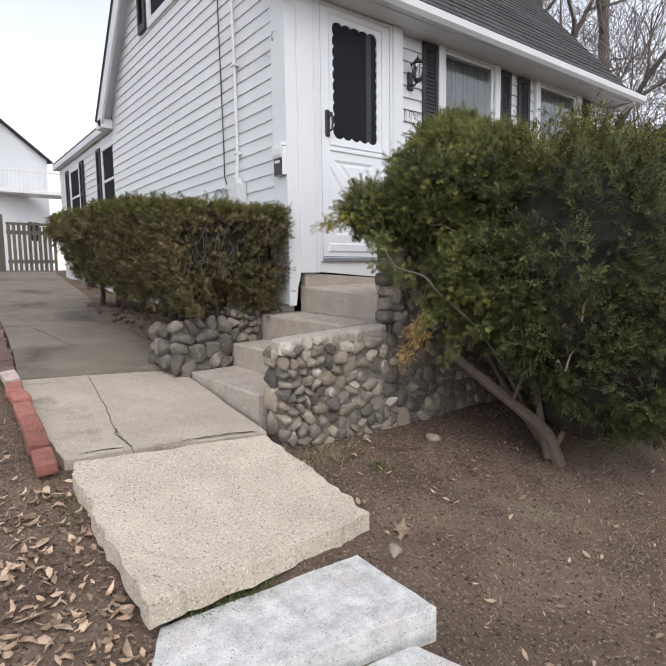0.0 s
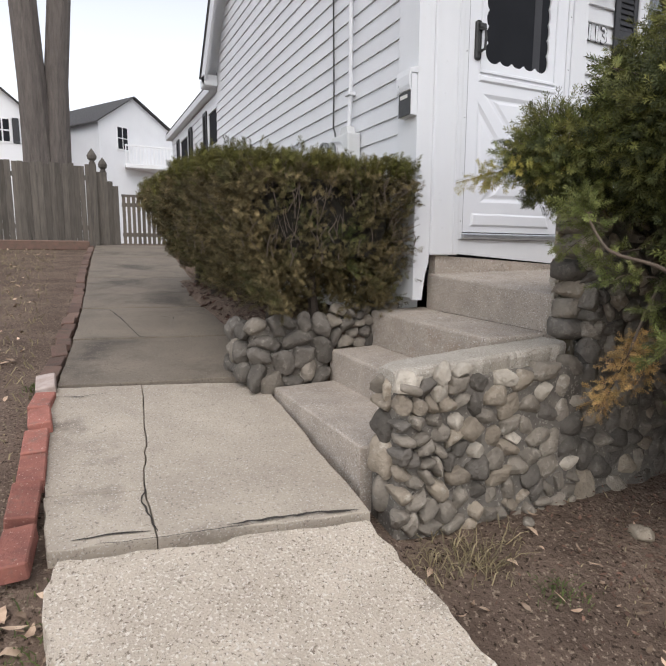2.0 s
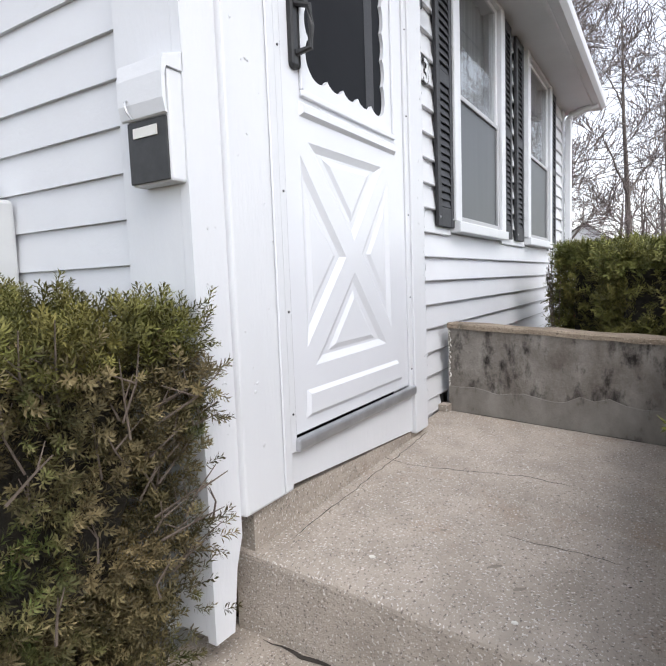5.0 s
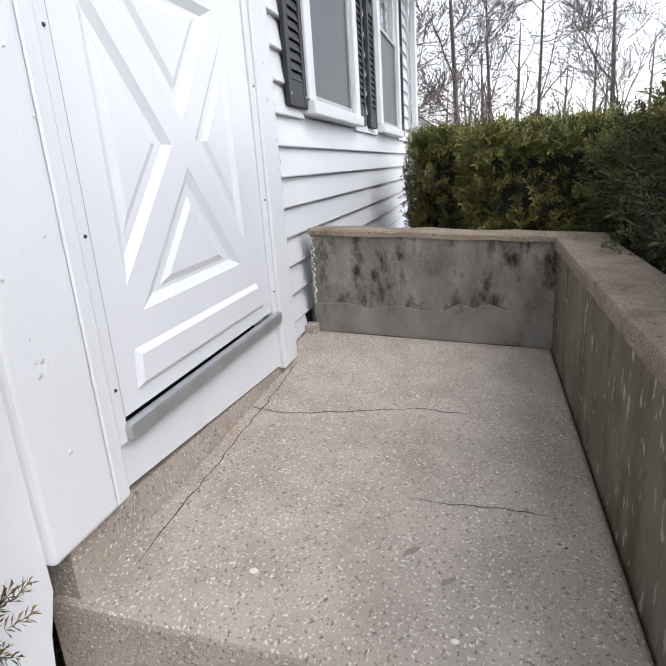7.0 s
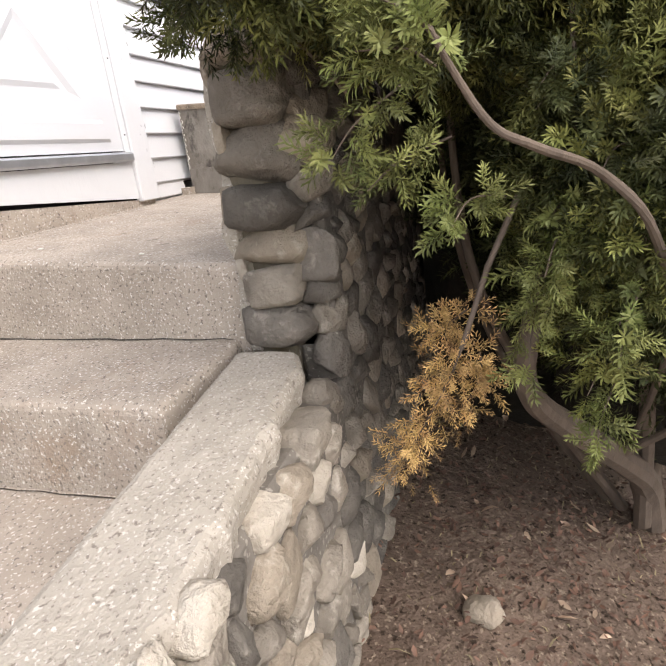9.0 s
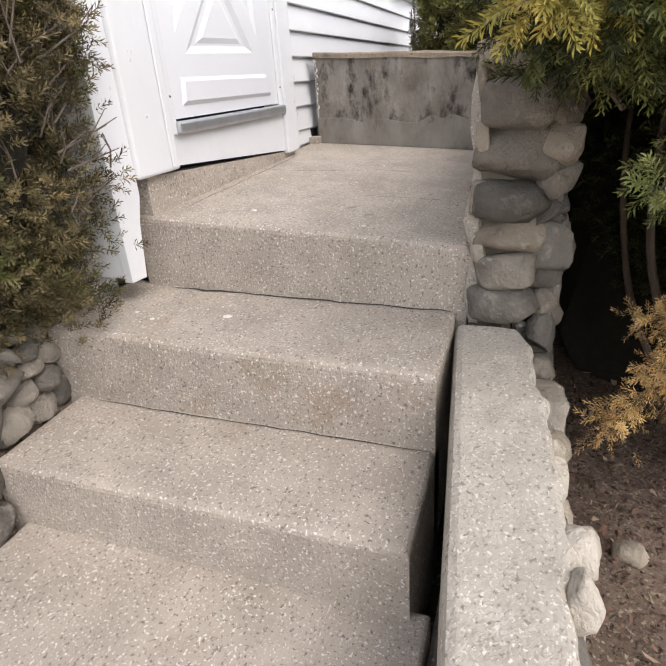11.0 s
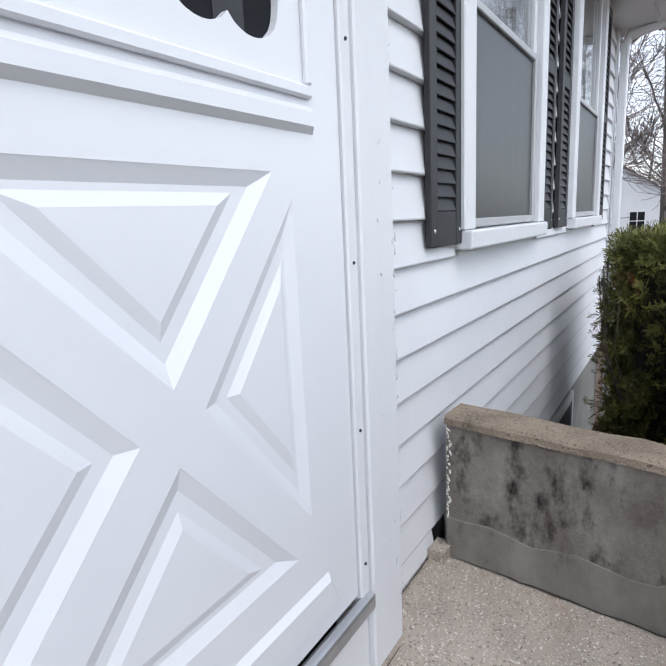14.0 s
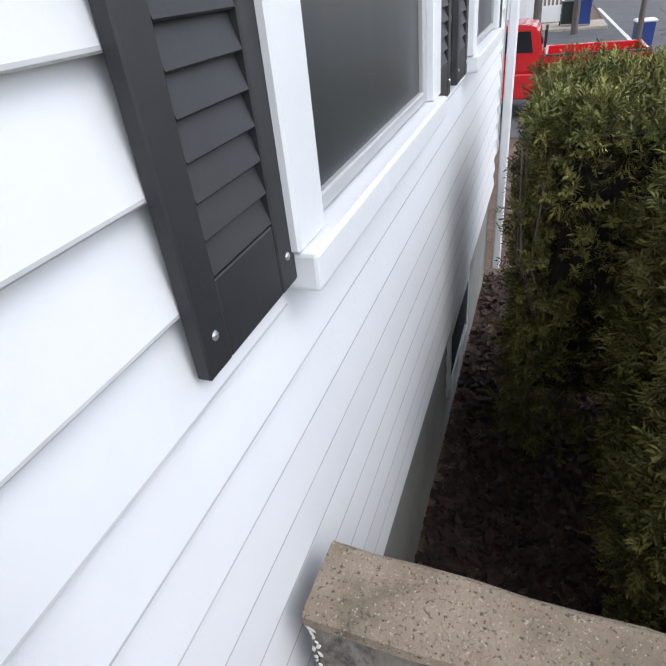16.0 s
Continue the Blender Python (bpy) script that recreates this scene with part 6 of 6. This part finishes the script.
def paint_lumps(parent, a, b, n, size, spread_, name="paint_flake"):
    """Rough scraps of paint scattered along the line from a to b."""
    a, b = Vector(a), Vector(b)
    for _ in range(n):
        q = a.lerp(b, random.random()) + Vector([random.uniform(-1, 1) * k for k in spread_])
        bm = bmesh.new()
        k = random.uniform(*size)
        bmesh.ops.create_icosphere(bm, subdivisions=2, radius=1.0)
        for v in bm.verts:
            v.co *= 1 + 0.45 * noise.noise(v.co * 1.7 + q * 50)
        bm.transform(Matrix.LocRotScale(q, Euler((0, random.uniform(-1, 1), 0)), Vector((k * random.uniform(0.4, 1.0), 0.0012, k * random.uniform(0.6, 1.7)))))
        part(name, bm, FLAKE, parent, smooth=True)


paint_lumps(door, (3.631, FY - 0.034, 1.70), (3.631, FY - 0.034, 2.10), 14, (0.004, 0.009), (0.008, 0.001, 0.0))
paint_lumps(door, (3.631, FY - 0.034, 1.20), (3.631, FY - 0.034, 3.2), 22, (0.002, 0.005), (0.004, 0.001, 0.0))
paint_lumps(door, (3.59, FY - 0.0345, 1.3), (3.59, FY - 0.0345, 3.2), 22, (0.002, 0.005), (0.03, 0.0005, 0.0))
paint_lumps(door, (2.575, FY - 0.0365, 1.3), (2.575, FY - 0.0365, 2.6), 20, (0.002, 0.006), (0.07, 0.0005, 0.0))
paint_lumps(trim_corner, (2.42, FY - 0.0205, 1.05), (2.42, FY - 0.0205, 2.6), 14, (0.002, 0.006), (0.035, 0.0005, 0.0))
for i in range(34):
    q = Vector((3.9805, 3.663 + random.uniform(-0.008, 0.002), 1.16 + 0.38 * i / 34))
    bm = bmesh.new()
    bmesh.ops.create_icosphere(bm, subdivisions=1, radius=1.0, matrix=Matrix.LocRotScale(q, Euler((random.uniform(-1, 1), 0, 0)), Vector((0.002, random.uniform(0.002, 0.005), random.uniform(0.004, 0.010)))))
    part("paint_chip", bm, CHIPM, wall_porch)

# ---------- rear fence ----------
fence = thing("fence", "weathered grey stockade fence with pointed wooden finials", "fence")
pk = bmesh.new()
add_box(pk, (-0.052, -0.011, 0), (0.052, 0.011, 1.0), 0.004)
pme = bpy.data.meshes.new("picket")
pk.to_mesh(pme)
pk.free()
pme.materials.append(WOODF)
FYY = 13.45
x = -9.0
while x < 1.06:
    ob = new("picket", pme)
    ob.parent = fence
    zt = 3.0 + 0.10 * smooth(-0.5, -3.0, x) + random.uniform(-0.04, 0.03)
    ob.matrix_basis = pose(x, FYY + random.uniform(-0.008, 0.008), 1.38, 0, random.uniform(-0.6, 0.6), 0) @ Matrix.Diagonal((1, 1, zt - 1.38, 1))
    x += 0.108
for zq in (1.7, 2.7):
    part("fence_rail", box((-9, FYY + 0.012, zq), (1.1, FYY + 0.05, zq + 0.09), 0.004), WOODF, fence)
for xq, yq, zt in ((1.13, FYY, 3.02), (1.36, FYY + 0.6, 2.95), (-1.20, FYY - 0.02, 3.18)):
    po = part("fence_post", box((xq - 0.07, yq - 0.07, 1.3), (xq + 0.07, yq + 0.07, zt), 0.008), WOODF, fence)
    if xq > 0:
        fb = bmesh.new()
        prof = ((0, 0.05), (0.03, 0.062), (0.06, 0.04), (0.10, 0.085), (0.16, 0.095), (0.22, 0.065), (0.28, 0.02), (0.31, 0.004))
        tube([(xq, yq, zt + a) for a, r in prof], [r for a, r in prof], 12, fb)
        part("finial", fb, WOODF, po)
for i in range(4):
    xq = 1.24 + i * 0.105
    ob = new("picket", pme)
    ob.parent = fence
    ob.matrix_basis = pose(xq, FYY + 0.03, 1.38) @ Matrix.Diagonal((1, 1, 1.50 - 0.09 * i, 1))
gate = thing("garden_gate", "low pale wooden gate of spaced pickets across the walkway", "gate")
pme2 = pme.copy()
pme2.materials.clear()
pme2.materials.append(WOODL)
for i in range(10):
    ob = new("picket", pme2)
    ob.parent = gate
    ob.matrix_basis = pose(1.70 + i * 0.098, FYY + 0.02, 1.42) @ Matrix.Diagonal((0.62, 1, 1.03 - 0.012 * i, 1))
for zq in (1.58, 2.2):
    part("gate_rail", box((1.66, FYY + 0.034, zq), (2.62, FYY + 0.07, zq + 0.08), 0.004), WOODL, gate)
part("top_rail", box((1.66, FYY + 0.0, 2.40), (2.62, FYY + 0.05, 2.45), 0.004), WOODF, gate)
bed = thing("timber_edging", "low reddish brick edging along the fence", "edging")
part("beam", box((-9, 12.78, 1.28), (0.98, 12.95, 1.47), 0.02), OLDBRICK, bed)
urn = thing("garden_pedestal", "weathered grey stone pedestal by the fence", "pedestal")
part("foot", box((-1.32, 12.96, 1.36), (-1.0, 13.24, 1.48), 0.015), GREYBOX, urn)
part("column", tube([(-1.16, 13.1, 1.48), (-1.16, 13.1, 1.6), (-1.16, 13.1, 1.86)], [0.12, 0.10, 0.13], 12), GREYBOX, urn)
part("bowl", tube([(-1.16, 13.1, 1.86), (-1.16, 13.1, 1.9), (-1.16, 13.1, 1.99)], [0.14, 0.24, 0.3], 16), GREYBOX, urn)


# ---------- bare trees ----------
def bare_tree(name, label, stems, levels, seed, density=1.0, droop=0.0, min_r=0.006, trunk_sides=10, parent=None):
    """stems: lists of (point, radius). Limbs and twigs fork from them."""
    rnd = random.Random(seed)
    t = thing(name, label, "tree")
    limbs, twigs = bmesh.new(), bmesh.new()

    def grow(p, d, length, r, lv):
        segs = 4 if lv > 1 else 3
        pts, rad = [p], [r]
        q, dd = p.copy(), d.normalized()
        for i in range(segs):
            dd = (dd + Vector((rnd.gauss(0, 0.17), rnd.gauss(0, 0.17), rnd.gauss(0.05, 0.13) - droop))).normalized()
            q = q + dd * length / segs
            pts.append(q.copy())
            rad.append(max(min_r, r * (1 - 0.6 * (i + 1) / segs)))
        tube(pts, rad, 6 if r > 0.04 else (4 if r > 0.015 else 3), limbs if r > 0.02 else twigs)
        if lv <= 0:
            return
        k = max(1, int(round(rnd.uniform(3, 5) * density)))
        for i in range(k):
            u = rnd.uniform(0.3, 1.0) if i else 1.0
            j = min(int(u * segs), segs - 1)
            bp = pts[j].lerp(pts[j + 1], u * segs - j)
            ax = Vector((rnd.gauss(0, 1), rnd.gauss(0, 1), rnd.gauss(0.15, 0.6))).normalized()
            nd = (dd * rnd.uniform(0.5, 1.1) + ax * rnd.uniform(0.5, 0.9)).normalized()
            grow(bp, nd, length * rnd.uniform(0.5, 0.78), max(min_r, rad[j] * rnd.uniform(0.45, 0.68)), lv - 1)

    for st in stems:
        pts, rad = [Vector(p) for p, r in st], [r for p, r in st]
        part("trunk", tube(pts, rad, trunk_sides), BARK, t)
        for i in range(1, len(pts)):
            if rad[i] < rad[0] * (0.98 if len(pts) < 6 else 0.56):
                for _ in range(2 if i < len(pts) - 1 else 4):
                    ax = Vector((rnd.gauss(0, 1), rnd.gauss(0, 1), rnd.uniform(0.1, 0.9))).normalized()
                    grow(pts[i], ax + (pts[i] - pts[i - 1]).normalized() * 0.5, rnd.uniform(2.4, 3.8) * (rad[0] / 0.2) ** 0.4, rad[i] * 0.5, levels)
    part("branchwork", limbs, BARK, t)["kind"] = "stuff"
    o = part("twig_growth", twigs, TWIG, t)
    o["kind"] = "stuff"
    return t


bare_tree("tree", "tall bare twin-trunked tree behind the fence", [
    [((0.02, 16.2, 1.2), 0.46), ((0.10, 16.1, 3.4), 0.36), ((0.06, 16, 5.0), 0.31), ((-0.03, 16, 7.2), 0.29), ((-0.4, 16.0, 10.0), 0.22), ((-1.0, 15.6, 13), 0.14)],
    [((0.40, 16.2, 1.2), 0.40), ((0.50, 16.1, 3.4), 0.30), ((0.56, 16.1, 5.2), 0.27), ((0.76, 16.0, 7.4), 0.25), ((1.3, 15.8, 10.2), 0.19), ((2.0, 15.3, 13), 0.12)]], 3, 3, 0.9, 0.03)


def yard_tree(seed, x, y, h, r, lv=3, dens=1.0, lean=0.0, name="tree", label="bare grey winter tree with fine branching twigs"):
    g0 = gz(x, y)
    rnd = random.Random(seed)
    lx, ly = rnd.uniform(-0.5, 0.5) + lean, rnd.uniform(-0.5, 0.5)
    st = [((x, y, g0 - 0.2), r * 1.25), ((x + lx * 0.15, y + ly * 0.1, g0 + h * 0.22), r), ((x + lx * 0.5, y + ly * 0.4, g0 + h * 0.45), r * 0.8), ((x + lx, y + ly, g0 + h * 0.72), r * 0.5), ((x + lx * 1.4, y + ly * 1.3, g0 + h), r * 0.16)]
    return bare_tree(name, label, [st], lv, seed, dens, 0.0, 0.007 if math.hypot(x, y) < 25 else 0.012)


for sd, x, y, h, r in ((11, 13.8, 8.7, 12, 0.30), (12, 14.6, 7.2, 11, 0.26), (13, 15.6, 5.9, 9, 0.15), (14, 20.5, 6.6, 10, 0.18), (15, 24, 8.5, 12, 0.22),
                       (16, 21, 1.4, 9, 0.11), (17, 26, 4.0, 12, 0.2), (18, 31, 7.5, 13, 0.24), (19, 33, 2.6, 11, 0.2), (20, 30, -2.5, 12, 0.2), (21, 17.5, 9.8, 11, 0.2)):
    yard_tree(sd, x, y, h, r if x < 15 else r * 0.6, 3, 1.3)
for sd, x, y, h, r in ((31, 3.0, -13, 11, 0.24), (32, 7.5, -15, 12, 0.26), (33, 12.5, -14, 11, 0.22), (34, -3.5, -16, 12, 0.26)):
    yard_tree(sd, x, y, h, r, 3, 0.9)
rnd = random.Random(5)
for i in range(16):
    yard_tree(60 + i, rnd.uniform(48, 75), -18 + i * 2.9 + rnd.uniform(-1, 1), rnd.uniform(10, 14), 0.22, 2, 1.1)


# ---------- neighbours ----------
def far_window(parent, c, u, w, h, nrm):
    """A window of white frame and dark panes on a wall, centre c, along u."""
    u, nrm, zv = Vector(u).normalized(), Vector(nrm).normalized(), Vector((0, 0, 1))

    def slab3(name, a0, a1, b0, b1, d0, d1, m_, par):
        bm = bmesh.new()
        vs = [bm.verts.new(Vector(c) + u * a + zv * b + nrm * d) for a in (a0, a1) for b in (b0, b1) for d in (d0, d1)]
        for f in ((0, 1, 3, 2), (4, 6, 7, 5), (0, 4, 5, 1), (2, 3, 7, 6), (0, 2, 6, 4), (1, 5, 7, 3)):
            bm.faces.new([vs[i] for i in f])
        bmesh.ops.recalc_face_normals(bm, faces=bm.faces)
        return part(name, bm, m_, par)

    wd = slab3("window", -w / 2 - 0.08, w / 2 + 0.08, -h / 2 - 0.08, h / 2 + 0.08, 0.002, 0.04, VINYL, parent)
    for i in (-1, 1):
        for k in (-1, 1):
            slab3("pane", min(0.03 * i, i * w / 2), max(0.03 * i, i * w / 2), min(0.03 * k, k * h / 2), max(0.03 * k, k * h / 2), 0.042, 0.05, SCREEN, wd)
    return slab3


def gable_house(name, label, corner, u, w, v, L, z0, ze, zr, off=0.5, over=0.3):
    """corner (x, y); gable of width w along u; long side of length L along v; ridge at off of the width."""
    t = thing(name, label, "house")
    c, u, v = Vector((*corner, 0)), Vector((*u, 0)).normalized(), Vector((*v, 0)).normalized()
    pts = [(0, z0), (w, z0), (w, ze if off < 0.9 else ze), (w * off, zr), (0, ze)]
    bm = bmesh.new()
    A = [bm.verts.new(c + u * a + Vector((0, 0, z))) for a, z in pts]
    B = [bm.verts.new(c + u * a + v * L + Vector((0, 0, z))) for a, z in pts]
    bm.faces.new(A)
    bm.faces.new(B[::-1])
    for i in range(5):
        bm.faces.new((A[i], B[i], B[(i + 1) % 5], A[(i + 1) % 5]))
    bmesh.ops.recalc_face_normals(bm, faces=bm.faces)
    part("wall", bm, FARW, t)
    for a0, z_0, a1, z_1 in ((-over, ze - over * (zr - ze) / (w * off), w * off, zr), (w + over, ze - over * (zr - ze) / (w * (1 - off)), w * off, zr)):
        bm = bmesh.new()
        q = [bm.verts.new(c + u * a + v * l + Vector((0, 0, z + dz))) for dz in (0.02, 0.10) for a, z, l in ((a0, z_0, -0.25), (a1, z_1, -0.25), (a1, z_1, L + 0.25), (a0, z_0, L + 0.25))]
        for f in ((0, 1, 2, 3), (7, 6, 5, 4), (0, 4, 5, 1), (1, 5, 6, 2), (2, 6, 7, 3), (3, 7, 4, 0)):
            bm.faces.new([q[i] for i in f])
        bmesh.ops.recalc_face_normals(bm, faces=bm.faces)
        part("roof", bm, ROOF, t)
    return t, c, u, v


nh, c, u, v = gable_house("house", "white two-storey neighbour house with grey roof and a white balcony", (2.63, 38), (0.85, 0.53), 6.0, (-0.53, 0.85), 11, 0.5, 9.15, 10.95, 0.42)
nn = Vector((0.53, -0.85, 0))
s3 = far_window(nh, c + u * 1.65 + Vector((0, 0, 8.35)), u, 0.7, 1.3, nn)
far_window(nh, c + u * 4.6 + Vector((0, 0, 4.4)), u, 0.8, 1.2, nn)
b = bmesh.new()
dk = c + u * 3.9 + nn * 0.9 + Vector((0, 0, 0))
part("balcony_floor", box((dk.x - 2.3, dk.y - 0.9, 6.55), (dk.x + 2.6, dk.y + 0.9, 6.8), 0.02), VINYL, nh)
rl = part("balcony_rail", box((dk.x - 2.3, dk.y - 0.92, 7.85), (dk.x + 2.6, dk.y - 0.84, 7.95), 0.01), VINYL, nh)
for i in range(24):
    part("baluster", box((dk.x - 2.28 + i * 0.21, dk.y - 0.9, 6.8), (dk.x - 2.22 + i * 0.21, dk.y - 0.86, 7.85)), VINYL, rl)
nh2, c, u, v = gable_house("house", "white neighbour house with black shutters and grey roof", (-9.6, 30), (1, 0), 8.85, (0.12, 1), 12, 0.5, 7.5, 11.3, 0.5)
for xq, zq in ((-3.0, 7.0), (-1.75, 6.95), (-3.6, 8.9)):
    s3 = far_window(nh2, (xq, 30, zq - 0.35), (1, 0, 0), 0.55, 0.95, (0, -1, 0))
    for e in (-1, 1):
        part("shutter", box((xq + e * 0.53 - 0.13, 29.94, zq - 0.9), (xq + e * 0.53 + 0.13, 29.998, zq + 0.2), 0.01), BLACK, nh2)

# ---------- side street, truck, bins, vinyl fence ----------
RZ = -0.72
road = tagged(link("road", wobble(box((15.6, -70, RZ - 0.25), (34.5, 80, RZ)), 0.0, 1), ASPHALT), "worn grey asphalt side street", "road", kind="structure")
road2 = tagged(link("road", box((34.501, -16, RZ - 0.25), (90, 1.15, RZ)), ASPHALT), "grey asphalt cross street running away", "road", kind="structure")
road_line = tagged(link("road_line", prism([(29.5, 0.55), (29.5, 0.70), (46, 1.08), (46, 0.9)], "z", RZ + 0.004, RZ + 0.008), LINEP), "white painted line on the asphalt", "road marking", kind="structure")
side = tagged(link("pavement_far", box((34.502, 1.151, RZ - 0.2), (37.6, 40, RZ + 0.12), 0.02), WALK), "pale concrete pavement with a kerb across the street", "pavement", kind="structure")
vf = thing("vinyl_fence", "white vinyl fence with lattice top across the street", "fence")
for i in range(9):
    yq = 3.15 + i * 1.8
    part("fence_post", box((38.9, yq - 0.06, RZ - 0.1), (39.02, yq + 0.06, RZ + 1.25), 0.01), VINYL, vf)
    if i < 8:
        part("panel", box((38.94, yq + 0.06, RZ + 0.05), (38.98, yq + 1.74, RZ + 0.82)), VINYL, vf)
        part("top_rail", box((38.93, yq + 0.06, RZ + 1.12), (38.99, yq + 1.74, RZ + 1.2)), VINYL, vf)
        for k in range(8):
            part("slat", box((38.95, yq + 0.16 + k * 0.2, RZ + 0.82), (38.97, yq + 0.24 + k * 0.2, RZ + 1.12)), VINYL, vf)


def bin_(x, y, s, body, lid, label):
    t = thing("wheelie_bin", label, "bin")
    g0 = RZ if x < 34.5 else RZ + 0.12
    bm = prism([(-0.24, 0.08), (0.24, 0.08), (0.30, 1.0), (-0.30, 1.0)], "y", -0.27, 0.27)
    o = part("body", bm, body, t)
    part("lid", box((-0.33, -0.31, 1.0), (0.33, 0.31, 1.08), 0.03), lid, t)
    for e in (-1, 1):
        w = bmesh.new()
        bmesh.ops.create_cone(w, cap_ends=True, segments=14, radius1=0.1, radius2=0.1, depth=0.05, matrix=pose(0.22, e * 0.28, 0.1, 90, 0, 0))
        part("wheel", w, TYRE, t)
    t.matrix_basis = pose(x, y, g0, 0, 0, random.uniform(-12, 12)) @ Matrix.Diagonal((s, s, s, 1))


bin_(35.2, 2.2, 1.0, BLUEP, BLUEP, "blue plastic wheelie bin on the far pavement")
bin_(35.8, 2.95, 0.95, GREENP, GREENP, "dark green wheelie bin on the far pavement")
bin_(25.5, 0.75, 1.0, BLUEP, VINYL, "blue wheelie bin with pale lid on the street")

truck = thing("pickup_truck", "bright red pickup truck parked on the street", "truck")
tx0, tx1, tz = 17.0, 18.85, RZ
cabp = [(3.57, 0.95), (3.60, 1.30), (3.72, 1.80), (3.95, 1.88), (5.0, 1.88), (5.6, 1.36), (5.62, 0.95)]
cb = prism([(a, tz + b_) for a, b_ in cabp], "x", tx0 + 0.12, tx1 - 0.12)
bmesh.ops.bevel(cb, geom=cb.edges[:], offset=0.05, segments=2, affect="EDGES")
cab = part("cab", cb, TRUCKR, truck)
part("side_window", prism([(3.80, tz + 1.36), (3.88, tz + 1.76), (4.55, tz + 1.78), (4.58, tz + 1.36)], "x", tx0 + 0.108, tx0 + 0.119), SCREEN, cab, "dark rear side window")
part("side_window", prism([(4.66, tz + 1.36), (4.64, tz + 1.78), (4.98, tz + 1.78), (5.42, tz + 1.36)], "x", tx0 + 0.108, tx0 + 0.119), SCREEN, cab)
part("rear_window", prism([(tx0 + 0.3, tz + 1.42), (tx1 - 0.3, tz + 1.42), (tx1 - 0.38, tz + 1.74), (tx0 + 0.38, tz + 1.74)], "y", 3.55, 3.60), SCREEN, cab)
bd = bmesh.new()
add_box(bd, (tx0, 1.55, tz + 0.45), (tx1, 3.569, tz + 0.80), 0.04, 2)
for lo, hi in (((tx0, 1.55), (tx0 + 0.12, 3.569)), ((tx1 - 0.12, 1.55), (tx1, 3.569)), ((tx0 + 0.12, 1.55), (tx1 - 0.12, 1.62)), ((tx0 + 0.12, 3.50), (tx1 - 0.12, 3.569))):
    add_box(bd, (lo[0], lo[1], tz + 0.80), (hi[0], hi[1], tz + 1.28), 0.012)
bed_ = part("bed", bd, TRUCKR, truck)
part("bed_rail", box((tx0 - 0.005, 1.56, tz + 1.281), (tx0 + 0.13, 3.55, tz + 1.31), 0.01), BLACK, bed_, "black plastic bed rail cap")
part("hood", box((tx0 + 0.04, 5.621, tz + 0.45), (tx1 - 0.04, 7.1, tz + 1.18), 0.08, 2), TRUCKR, truck)
part("lower_body", box((tx0, 3.5695, tz + 0.45), (tx1, 5.62, tz + 0.96), 0.03), TRUCKR, truck)
part("bumper", box((tx0 + 0.05, 1.40, tz + 0.45), (tx1 - 0.05, 1.549, tz + 0.65), 0.03), ALU, truck)
for yq in (2.35, 6.2):
    for xq in (tx0 + 0.13, tx1 - 0.13):
        w = bmesh.new()
        bmesh.ops.create_cone(w, cap_ends=True, segments=28, radius1=0.39, radius2=0.39, depth=0.27, matrix=pose(xq, yq, tz + 0.39, 0, 90, 0))
        wh = part("wheel", w, TYRE, truck)
        r_ = bmesh.new()
        bmesh.ops.create_cone(r_, cap_ends=True, segments=20, radius1=0.23, radius2=0.2, depth=0.29, matrix=pose(xq, yq, tz + 0.39, 0, 90, 0))
        part("rim", r_, ALU, wh)
for args in (((46, 4.5), 7, 6, 3.6, 6.0, "pale house with grey roof beyond the street"), ((58, -6), 9, 8, 3.4, 6.2, "white house far down the street"), ((50, 15), 8, 7, 4.5, 7.5, "white house behind the trees")):
    (x, y), w, L, ze, zr, lb = args
    t, c, u, v = gable_house("house", lb, (x, y + w), (0, -1), w, (1, 0), L, RZ - 0.3, RZ + ze, RZ + zr)
    for k in (-1, 1):
        far_window(t, (x, y + w / 2 + k * w * 0.24, RZ + 1.9), (0, 1, 0), 0.9, 1.2, (-1, 0, 0))
